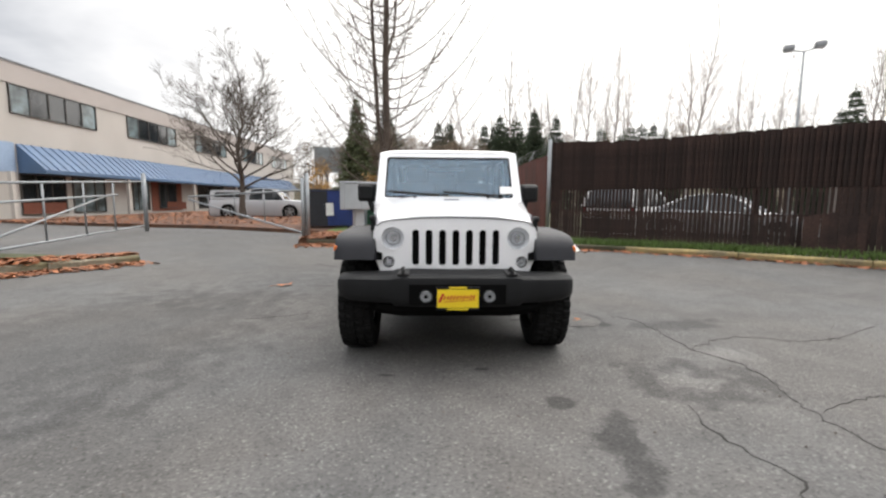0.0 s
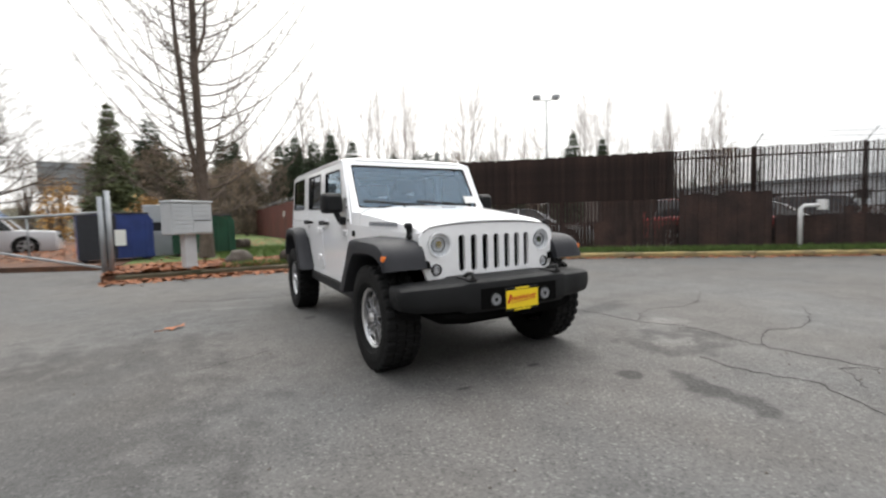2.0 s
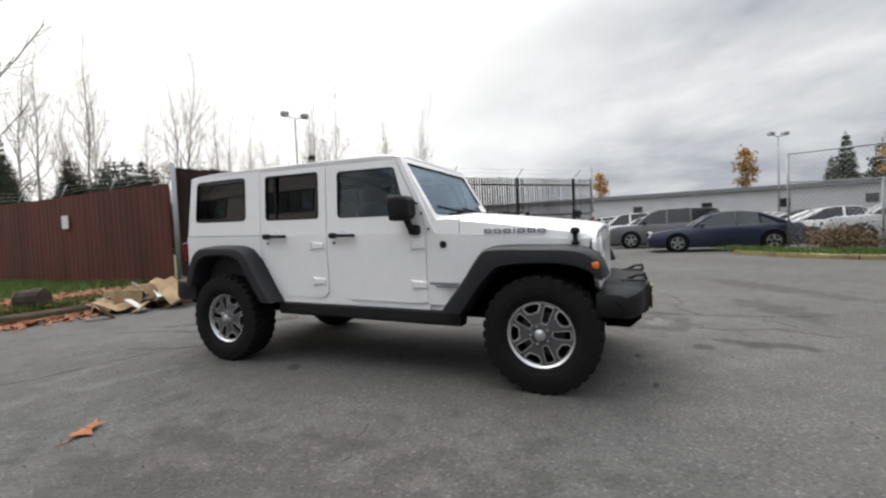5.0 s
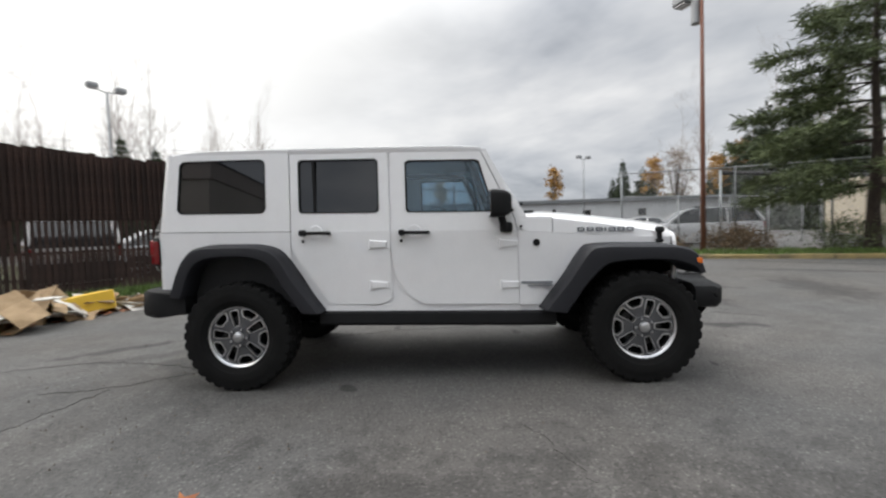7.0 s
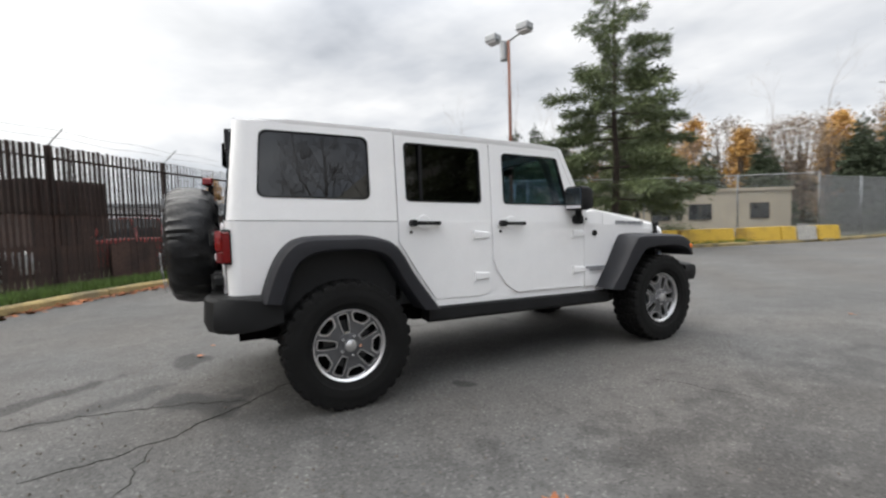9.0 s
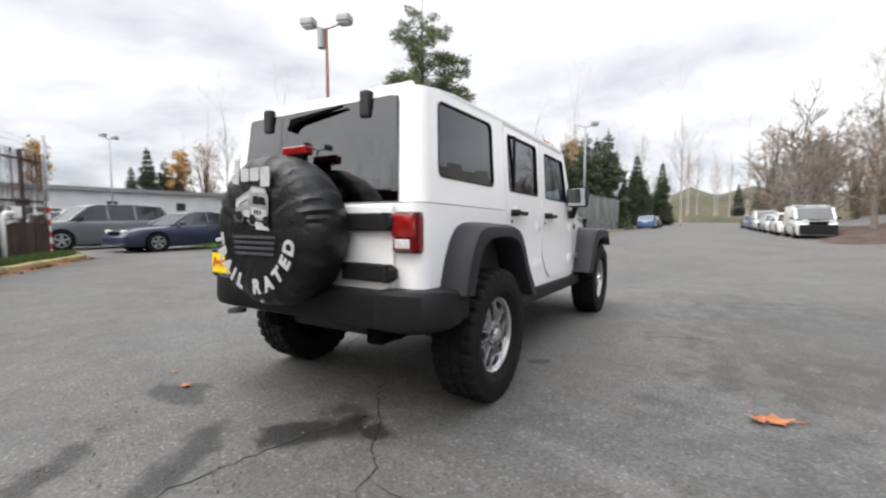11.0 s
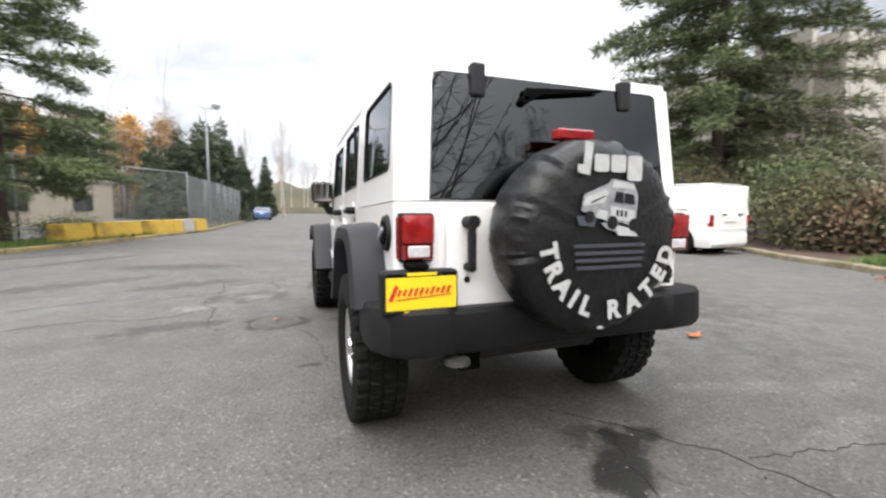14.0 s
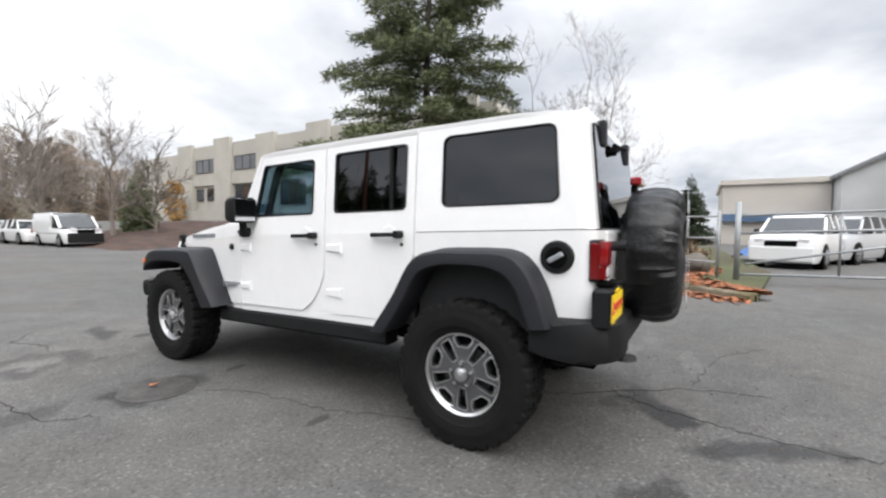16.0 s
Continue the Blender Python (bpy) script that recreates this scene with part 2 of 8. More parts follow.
GRASS = mat("grass_blades", (0.09, 0.15, 0.03), 0.8, vary=0.3, island=0.4, rand=0.1)
LEAFLITTER = mat("leaf_litter_soil", (0.125, 0.055, 0.028), 0.95, second=(0.065, 0.035, 0.022), grain=0.4, scale=2.5, fine=35, bump=0.8)
DEADLEAF = mat("fallen_leaf", (0.27, 0.095, 0.033), 0.7, vary=0.3, island=0.5, scale=30)
BIGLEAF = mat("maple_leaf", (0.38, 0.13, 0.04), 0.65, second=(0.24, 0.07, 0.02), scale=14, grain=0.2)
MULCH = mat("bark_mulch", (0.068, 0.034, 0.024), 0.95, second=(0.03, 0.02, 0.016), grain=0.45, scale=1.5, fine=30, bump=0.8)
BARK = mat("grey_bark", (0.10, 0.08, 0.064), 0.9, vary=0.3, grain=0.25, scale=4, fine=25, bump=0.6, stretch=(1, 1, 0.3))
DARKBARK = mat("dark_conifer_bark", (0.055, 0.042, 0.034), 0.95, vary=0.3, grain=0.3, scale=4, fine=20, bump=0.8, stretch=(1, 1, 0.3))
LARCHBARK = mat("brown_bark", (0.13, 0.10, 0.08), 0.95, vary=0.3, grain=0.3, scale=4, fine=20, bump=0.8, stretch=(1, 1, 0.3))
BIRCH = mat("pale_birch_bark", (0.40, 0.36, 0.33), 0.9, vary=0.3, scale=3, stretch=(1, 1, 0.5))
BIRCHTWIG = mat("birch_twigs", (0.27, 0.215, 0.18), 0.95, vary=0.25, rand=0.2)
TWIG = mat("far_twigs", (0.19, 0.162, 0.14), 0.95, vary=0.2)
NEEDLE = mat("pine_needles", (0.125, 0.155, 0.065), 0.7, second=(0.065, 0.088, 0.036), scale=0.9, island=0.4, rand=0.1)
NEEDLE2 = mat("fir_needles", (0.105, 0.125, 0.055), 0.75, vary=0.3, scale=0.9, island=0.45, rand=0.1)
FARGREEN = mat("far_conifer", (0.050, 0.068, 0.036), 0.9, vary=0.3, scale=0.6, island=0.4, rand=0.25)
GOLD = mat("autumn_leaves", (0.46, 0.25, 0.06), 0.8, second=(0.30, 0.19, 0.08), scale=0.8, island=0.35, rand=0.2)
BROWNWOOD = mat("bare_brown_twigs", (0.24, 0.18, 0.13), 0.95, vary=0.2, island=0.3, rand=0.15)
OLIVE = mat("olive_brown_leaves", (0.105, 0.095, 0.045), 0.9, vary=0.35, island=0.4, rand=0.2)
BROWNBUSH = mat("brown_twiggy_growth", (0.16, 0.11, 0.065), 0.95, vary=0.3, island=0.4, rand=0.2)
WOODS = mat("wooded_hill", (0.075, 0.065, 0.04), 1.0, second=(0.04, 0.045, 0.025), scale=0.08, fine=1.2, grain=0.3)
CARD = mat("wet_cardboard", (0.38, 0.27, 0.16), 0.9, second=(0.26, 0.18, 0.10), scale=4, grain=0.1, rand=0.15)
CARDW = mat("white_board", (0.62, 0.60, 0.55), 0.85, vary=0.2, scale=3)
CARDY = mat("yellow_box", (0.72, 0.46, 0.04), 0.6, vary=0.1, scale=3)
BINBLUE = mat("blue_dumpster", (0.02, 0.045, 0.20), 0.5, vary=0.25, grain=0.1, scale=2)
BINDARK = mat("black_dumpster_side", (0.018, 0.020, 0.026), 0.55, vary=0.2)
BINGREEN = mat("green_dumpster", (0.012, 0.075, 0.04), 0.55, vary=0.25, scale=2)
MAILGREY = mat("grey_mailbox_paint", (0.45, 0.47, 0.48), 0.5, vary=0.08, grain=0.03, scale=3)
WOODLOG = mat("cut_log", (0.05, 0.037, 0.028), 0.95, vary=0.3, grain=0.3, bump=0.6, scale=6)
STONE = mat("boulder", (0.12, 0.105, 0.09), 0.95, vary=0.3, grain=0.2, bump=0.6, scale=4)
POLERED = mat("red_brown_pole", (0.20, 0.085, 0.055), 0.8, vary=0.25, grain=0.1, scale=2, stretch=(1, 1, 0.3))
POLEGREY = mat("grey_pole", (0.30, 0.31, 0.32), 0.5, metal=0.4, vary=0.1)
WHITEPAINT = mat("white_paint", (0.75, 0.75, 0.74), 0.5, vary=0.05)
REDPAINT = mat("red_paint", (0.45, 0.03, 0.03), 0.5)
TARP = mat("blue_tarp", (0.05, 0.17, 0.45), 0.5, vary=0.2, scale=5)
IRON = mat("cast_iron", (0.028, 0.026, 0.025), 0.6, second=(0.06, 0.056, 0.052), scale=11, grain=0.3, fine=70, bump=0.6)
BILLB = mat("billboard_back", (0.26, 0.28, 0.28), 0.7, vary=0.1)
CARRIM = mat("car_wheel_alloy", (0.40, 0.41, 0.42), 0.4, metal=0.7, vary=0.1)
CARCOLS = {n: mat("car_paint_" + n, c, 0.28, coat=0.8, vary=0.03) for n, c in dict(white=(0.78, 0.78, 0.78), silver=(0.50, 0.51, 0.53), navy=(0.012, 0.018, 0.05),
           black=(0.015, 0.015, 0.017), grey=(0.11, 0.115, 0.125), blue=(0.05, 0.12, 0.28), red=(0.25, 0.02, 0.02)).items()}

# ---- building helpers ----
def link_mesh(name, verts, faces, material, parent=None, label="", smooth=False, mats=None):
    me = bpy.data.meshes.new(name)
    me.from_pydata([tuple(v) for v in verts], [], faces)
    for m in ([material] if material else []) + list(mats or []):
        me.materials.append(m)
    if smooth:
        me.shade_smooth()
    me.update()
    ob = new(name, me)
    if parent is not None:
        ob.parent = parent
    if label:
        ob["label"] = label
    return ob


def part(name, bm, material, parent=None, label="", smooth=False):
    """Links a bmesh as one mesh object under a thing or a part."""
    me = bpy.data.meshes.new(name)
    bmesh.ops.recalc_face_normals(bm, faces=bm.faces[:])
    bm.to_mesh(me)
    bm.free()
    me.materials.append(material)
    if smooth:
        me.shade_smooth()
        me.set_sharp_from_angle(angle=radians(35))
    ob = new(name, me)
    if parent is not None:
        ob.parent = parent
    if label:
        ob["label"] = label
    return ob


def thing(name, m=None, label="", category="", group="", kind=""):
    ob = new(name)
    ob.empty_display_size = 0.2
    if m is not None:
        ob.matrix_world = m
    return tagged(ob, label, category, group, kind)


def box(bm, lo, hi, bevel=0.0, m=None, segs=1):
    lo, hi = Vector(lo), Vector(hi)
    r = bmesh.ops.create_cube(bm, size=1.0)
    c, s = (lo + hi) / 2, hi - lo
    bmesh.ops.transform(bm, matrix=Matrix.LocRotScale(c, None, s), verts=r["verts"])
    vs = r["verts"]
    if bevel:
        es = list({e for v in vs for e in v.link_edges})
        g = bmesh.ops.bevel(bm, geom=es, offset=bevel, segments=segs, profile=0.6, affect="EDGES")
        vs = list({v for f in g["faces"] for v in f.verts} | {v for v in vs if v.is_valid})
    if m is not None:
        bmesh.ops.transform(bm, matrix=m, verts=vs)
    return vs


def boxed(lo, hi, bevel=0.0, m=None, segs=1):
    bm = bmesh.new()
    box(bm, lo, hi, bevel, m, segs)
    return bm


def cyl(bm, a, b, r1, r2=None, n=16, caps=True):
    a, b = Vector(a), Vector(b)
    r2 = r1 if r2 is None else r2
    d = b - a
    r = bmesh.ops.create_cone(bm, cap_ends=caps, segments=n, radius1=r1, radius2=r2, depth=d.length)
    q = d.to_track_quat("Z", "Y")
    bmesh.ops.transform(bm, matrix=Matrix.LocRotScale((a + b) / 2, q, None), verts=r["verts"])
    return r["verts"]


def cyled(a, b, r1, r2=None, n=16, caps=True):
    bm = bmesh.new()
    cyl(bm, a, b, r1, r2, n, caps)
    return bm


def tube_data(V, F, pts, rads, n=6, cap=True):
    """Adds a tube along pts to the lists V and F."""
    base = len(V)
    ref = Vector((0.3, 0.9, 0.2))
    for i, p in enumerate(pts):
        d = (pts[min(i + 1, len(pts) - 1)] - pts[max(i - 1, 0)]).normalized()
        u = d.cross(ref)
        if u.length < 0.1:
            u = d.cross(Vector((1, 0, 0)))
        u.normalize()
        w = d.cross(u)
        for k in range(n):
            a = 2 * math.pi * k / n
            V.append(p + (u * math.cos(a) + w * math.sin(a)) * rads[i])
    for i in range(len(pts) - 1):
        for k in range(n):
            a, b = base + i * n + k, base + i * n + (k + 1) % n
            F.append((a, b, b + n, a + n))
    if cap:
        F.append(tuple(base + k for k in range(n))[::-1])
        F.append(tuple(base + (len(pts) - 1) * n + k for k in range(n)))


def tube(name, pts, r, material, parent=None, n=8, label=""):
    V, F = [], []
    pts = [Vector(p) for p in pts]
    tube_data(V, F, pts, [r] * len(pts) if not hasattr(r, "__len__") else r, n)
    return link_mesh(name, V, F, material, parent, label, smooth=True)


def prism(bm, poly, axis, lo, hi, bevel=0.0, segs=1):
    """Extrudes a polygon of (a, b) along an axis: x takes (y, z), y takes (x, z), z takes (x, y)."""
    def at(a, b, c):
        return {"x": (c, a, b), "y": (a, c, b), "z": (a, b, c)}[axis]
    n = len(poly)
    v0 = [bm.verts.new(at(a, b, lo)) for a, b in poly]
    v1 = [bm.verts.new(at(a, b, hi)) for a, b in poly]
    fs = [bm.faces.new(v0), bm.faces.new(v1[::-1])]
    for i in range(n):
        fs.append(bm.faces.new((v0[i], v0[(i + 1) % n], v1[(i + 1) % n], v1[i])))
    bmesh.ops.recalc_face_normals(bm, faces=fs)
    if bevel:
        es = list({e for f in fs[:2] for e in f.edges})
        bmesh.ops.bevel(bm, geom=es, offset=bevel, segments=segs, profile=0.6, affect="EDGES")
    return v0 + v1


def rrect(a0, b0, a1, b1, r, n=4):
    """A rectangle with rounded corners, as points; r may be one radius or four."""
    rs = [r] * 4 if not hasattr(r, "__len__") else r
    out = []
    for (ca, cb, start), rr in zip(((a1 - rs[0], b1 - rs[0], 0), (a0 + rs[1], b1 - rs[1], 90), (a0 + rs[2], b0 + rs[2], 180), (a1 - rs[3], b0 + rs[3], 270)), rs):
        for k in range(n + 1):
            a = radians(start + 90 * k / n)
            out.append((ca + rr * math.cos(a), cb + rr * math.sin(a)))
    return out


def holed(outer, holes, to3d, thick, bevel=0.0):
    """A panel with holes: outer and holes are loops of (a, b); to3d maps (a, b) to the outside face; thick is a vector inwards."""
    bm = bmesh.new()
    edges = []
    for loop in [outer] + holes:
        vs = [bm.verts.new((a, b, 0)) for a, b in loop]
        edges += [bm.edges.new((vs[i], vs[(i + 1) % len(vs)])) for i in range(len(vs))]
    bmesh.ops.triangle_fill(bm, use_beauty=True, use_dissolve=False, edges=edges)
    for v in bm.verts:
        v.co = Vector(to3d(v.co.x, v.co.y))
    rim = [e for e in bm.edges if e.is_boundary]
    faces = bm.faces[:]
    r = bmesh.ops.extrude_face_region(bm, geom=faces)
    moved = [g for g in r["geom"] if isinstance(g, bmesh.types.BMVert)]
    bmesh.ops.translate(bm, verts=moved, vec=thick)
    return bm


def smooth_line(pts, step):
    """Points along a Catmull-Rom line through pts, about step apart."""
    P = [Vector(p) for p in pts]
    P = [P[0] * 2 - P[1]] + P + [P[-1] * 2 - P[-2]]
    out = []
    for i in range(1, len(P) - 2):
        a, b, c, d = P[i - 1:i + 3]
        n = max(1, int((c - b).length / step))
        for k in range(n):
            t = k / n
            out.append(0.5 * ((2 * b) + (c - a) * t + (2 * a - 5 * b + 4 * c - d) * t * t + (3 * b - a - 3 * c + d) * t ** 3))
    out.append(P[-2])
    return out


rng = random.Random(7)

# ---- ground ----
def asphalt_material():
    """Worn asphalt: aggregate, pale dry patches, dark oil and damp stains of their own shapes, broad darker areas."""
    m = bpy.data.materials.new("worn_asphalt")
    m.use_nodes = True
    nt = m.node_tree
    b = nt.nodes["Principled BSDF"]
    N, L = nt.nodes.new, nt.links.new
    co = N("ShaderNodeTexCoord")

    def noise_at(scale, detail=4, rough=0.5, dist=0.0):
        n = N("ShaderNodeTexNoise")
        n.inputs["Scale"].default_value, n.inputs["Detail"].default_value = scale, detail
        n.inputs["Roughness"].default_value, n.inputs["Distortion"].default_value = rough, dist
        L(co.outputs["Object"], n.inputs["Vector"])
        return n.outputs[0]

    def ramp(src, lo, hi, a=0.0, c=1.0):
        r = N("ShaderNodeMapRange")
        for k, v in zip(("From Min", "From Max", "To Min", "To Max"), (lo, hi, a, c)):
            r.inputs[k].default_value = v
        L(src, r.inputs[0])
        return r.outputs[0]

    def op(kind, x, y):
        n = N("ShaderNodeMath")
        n.operation = kind
        for i, v in enumerate((x, y)):
            if isinstance(v, (int, float)):
                n.inputs[i].default_value = v
            else:
                L(v, n.inputs[i])
        return n.outputs[0]

    vor = N("ShaderNodeTexVoronoi")
    vor.inputs["Scale"].default_value = 85
    L(co.outputs["Object"], vor.inputs["Vector"])
    stones = N("ShaderNodeSeparateColor")
    L(vor.outputs["Color"], stones.inputs[0])
    spec = ramp(stones.outputs[0], 0.86, 1.0, 0.0, 0.8)
    dark = ramp(stones.outputs[1], 0.75, 1.0, 0.0, 0.42)
    large = ramp(noise_at(0.35, 5, 0.6), 0.3, 0.7, 0.78, 1.18)
    mid = ramp(noise_at(3.0, 6, 0.65), 0.3, 0.7, 0.80, 1.18)
    fine = ramp(noise_at(45, 3), 0.3, 0.7, 0.78, 1.22)
    v = op("MULTIPLY", op("MULTIPLY", large, mid), fine)
    v = op("MULTIPLY", v, op("ADD", 1.0, spec))
    v = op("MULTIPLY", v, op("SUBTRACT", 1.0, dark))
    # stains and broad patches: centre, half sizes, turn, strength (below 1 dark, above 1 pale)
    wob = N("ShaderNodeTexNoise")
    wob.inputs["Scale"].default_value, wob.inputs["Detail"].default_value = 5.0, 5
    L(co.outputs["Object"], wob.inputs["Vector"])
    rough = None
    for x, y, sx, sy, turn, k in STAINS_AND_PATCHES:
        mp = N("ShaderNodeMapping")
        mp.vector_type = "TEXTURE"
        mp.inputs["Location"].default_value = (x, y, 0)
        mp.inputs["Rotation"].default_value = (0, 0, radians(turn))
        mp.inputs["Scale"].default_value = (sx, sy, 1)
        L(co.outputs["Object"], mp.inputs[0])
        ln = N("ShaderNodeVectorMath")
        ln.operation = "LENGTH"
        L(mp.outputs[0], ln.inputs[0])
        d = op("ADD", ln.outputs["Value"], op("MULTIPLY", op("SUBTRACT", wob.outputs[0], 0.5), 2.4))
        f = ramp(d, 0.62, 1.02, 1.0, 0.0)
        v = op("MULTIPLY", v, op("ADD", 1.0, op("MULTIPLY", f, k - 1.0)))
        if k < 0.35:
            rough = f if rough is None else op("MAXIMUM", rough, f)
    hs = N("ShaderNodeHueSaturation")
    tone = N("ShaderNodeMix")
    tone.data_type = "RGBA"
    tone.inputs["A"].default_value, tone.inputs["B"].default_value = (*[c * ASPHALT for c in (1.0, 0.985, 0.965)], 1), (*[c * ASPHALT for c in (1.04, 0.98, 0.92)], 1)
    L(ramp(noise_at(0.5, 3), 0.4, 0.6), tone.inputs["Factor"])
    L(tone.outputs["Result"], hs.inputs["Color"])
    L(v, hs.inputs["Value"])
    L(hs.outputs[0], b.inputs["Base Color"])
    L(op("SUBTRACT", 0.86, op("MULTIPLY", rough, 0.22)), b.inputs["Roughness"])
    bp = N("ShaderNodeBump")
    bp.inputs["Strength"].default_value, bp.inputs["Distance"].default_value = 0.5, 0.006
    L(op("ADD", vor.outputs["Distance"], op("MULTIPLY", noise_at(60, 3), 1.0)), bp.inputs["Height"])
    L(bp.outputs[0], b.inputs["Normal"])
    return m


# broad entries, x -3.1 to -1.5, simply darken the asphalt west of the car
STAINS_AND_PATCHES = [(0.62, -1.15, 0.11, 0.11, 0, 0.42), (0.80, -1.62, 0.15, 0.36, -10, 0.42), (1.62, -0.80, 0.60, 0.40, 0, 0.6), (1.58, -0.82, 0.26, 0.2, 20, 2.1),
          (1.32, 0.68, 0.40, 0.29, 10, 0.38), (0.73, 0.70, 0.10, 0.06, 0, 0.4), (-0.87, 2.15, 0.10, 0.05, 40, 0.4), (-0.24, 3.80, 0.18, 0.36, -25, 0.15),
          (-0.50, 3.63, 0.10, 0.09, 0, 0.18), (0.05, 4.35, 0.13, 0.42, 30, 0.28), (0.88, 3.92, 0.26, 0.17, 10, 0.42), (2.25, -0.35, 0.35, 0.16, 10, 1.35), (1.05, 2.05, 0.10, 0.05, 0, 0.4),
          (3.3, -4.6, 1.5, 0.5, -15, 0.58), (4.6, -2.6, 1.7, 0.35, 30, 0.6), (2.6, -2.2, 0.9, 0.3, 20, 0.6), (7.5, -7.5, 2.6, 0.22, 40, 0.6), (0.35, 4.85, 0.10, 0.75, 38, 0.45), (2.3, 0.5, 0.6, 0.22, 15, 0.6), (-3.1, 0.3, 1.6, 2.3, 0, 0.72), (-2.6, 1.6, 0.9, 0.5, 20, 0.85), (-2.2, -1.6, 0.8, 0.6, 0, 0.84), (-0.5, -0.7, 0.07, 0.03, 0, 0.35), (0.2, -0.6, 0.06, 0.03, 0, 0.35), (-1.5, 3.7, 1.4, 1.3, 0, 0.83), (-2.6, 1.9, 1.0, 1.5, 0, 0.86), (-1.4, 4.0, 0.5, 0.12, 10, 1.28), (-1.6, 3.4, 0.45, 0.12, -20, 1.28), (-2.3, 3.6, 0.35, 0.1, 5, 1.3), (5.5, -6.5, 1.9, 0.25, 55, 0.58)]
ASPH = asphalt_material()
ground = link_mesh("ground", [(-900, -900, 0), (900, -900, 0), (900, 900, 0), (-900, 900, 0)], [(0, 1, 2, 3)], ASPH)
tagged(ground, "worn grey asphalt with cracks, oil stains, damp patches and broad darker areas", "asphalt ground", kind="structure")


def crack(pts, w, name="asphalt_crack"):
    """A jagged dark crack, a thin sunken-looking strip of tar and dirt just above the asphalt."""
    line = smooth_line([(x, y, 0) for x, y in pts], 0.05)
    V, F = [], []
    for i, p in enumerate(line):
        d = (line[min(i + 1, len(line) - 1)] - line[max(i - 1, 0)]).normalized()
        s = Vector((-d.y, d.x, 0))
        j = s * rng.gauss(0, 0.014)
        ww = w * 0.5 * rng.uniform(0.25, 1.4) * min(1, 0.3 + min(i, len(line) - 1 - i) / 6)
        for k, z in ((-1, 0.002), (-0.5, 0.004), (0.5, 0.004), (1, 0.002)):
            V.append(p + j + s * ww * 0.5 * k + Vector((0, 0, z)))
    for i in range(len(line) - 1):
        for k in range(3):
            a = i * 4 + k
            F.append((a, a + 1, a + 5, a + 4))
    ob = link_mesh(name, V, F, CRACKM)
    return tagged(ob, "dark jagged crack in the asphalt", "crack", kind="structure")


CRACKM = mat("crack_dirt", (0.022, 0.020, 0.018), 0.95, vary=0.3, scale=20)
for pts, w in (([(0.0, 2.9), (-0.3, 3.38), (-0.52, 3.64), (-0.62, 3.8), (-0.75, 3.98), (-0.9, 4.5)], 0.018), ([(1.14, 0.92), (0.98, 1.4), (0.92, 1.97), (0.8, 2.3), (0.7, 2.61), (0.3, 2.9)], 0.014),
               ([(-0.45, 3.5), (-0.36, 3.57), (-0.18, 4.07), (-0.11, 4.79), (-0.4, 5.6)], 0.012), ([(1.75, 0.85), (1.96, 0.58), (2.03, -0.25), (2.19, -0.62), (2.08, -1.23), (2.07, -1.65), (2.2, -2.4)], 0.02),
               ([(1.38, -1.18), (1.34, -1.4), (1.37, -1.64), (1.45, -1.9), (1.38, -1.98), (1.2, -2.3)], 0.022), ([(2.1, -1.3), (2.6, -1.1), (3.2, -1.2), (4.2, -0.8)], 0.018), ([(2.0, -0.2), (2.6, 0.1), (3.3, 0.0), (4.4, 0.5)], 0.016),
               ([(-1.5, 0.95), (-1.75, 0.85), (-2.1, 0.75)], 0.007), ([(-0.8, 4.0), (-1.35, 4.1), (-1.9, 4.25), (-2.4, 4.6)], 0.014), ([(1.6, -2.1), (1.9, -1.9), (2.15, -2.0)], 0.016)):
    crack(pts, w)


def sheet(name, outline, z, material, label, category, inner=0.0, skirt=0.25):
    """A raised ground sheet with a skirt down into the ground; inner is the rise at its middle."""
    bm = bmesh.new()
    vs = [bm.verts.new((x, y, z)) for x, y in outline]
    f = bm.faces.new(vs)
    if f.normal.z < 0:
        f.normal_flip()
    r = bmesh.ops.extrude_edge_only(bm, edges=f.edges[:])
    bmesh.ops.translate(bm, verts=[g for g in r["geom"] if isinstance(g, bmesh.types.BMVert)], vec=(0, 0, -skirt))
    bmesh.ops.triangulate(bm, faces=[f])
    ob = part(name, bm, material)
    return tagged(ob, label, category, kind="structure")


# kerb lines, as plan points
KERB_NE = [(-3.6, 8.25), (-2.0, 8.25), (0.6, 8.05), (2.6, 7.55), (4.6, 6.7), (6.6, 5.55), (8.3, 4.25), (10.4, 2.5), (12.3, 0.9), (13.2, 0.15)]
KERB_W = [(-8.6, 1.5), (-7.65, 2.95), (-6.75, 3.85), (-5.8, 4.75)]
KERB_SW = [(-8.6, 1.5), (-9.15, 0.2), (-9.75, -1.4), (-10.9, -3.2), (-10.9, -9.0)]
KERB_SE = [(12.6, -3.6), (11.1, -4.3), (9.7, -5.6), (8.1, -9.0), (6.75, -13.7), (5.6, -19.5), (5.2, -26), (5.1, -90)]


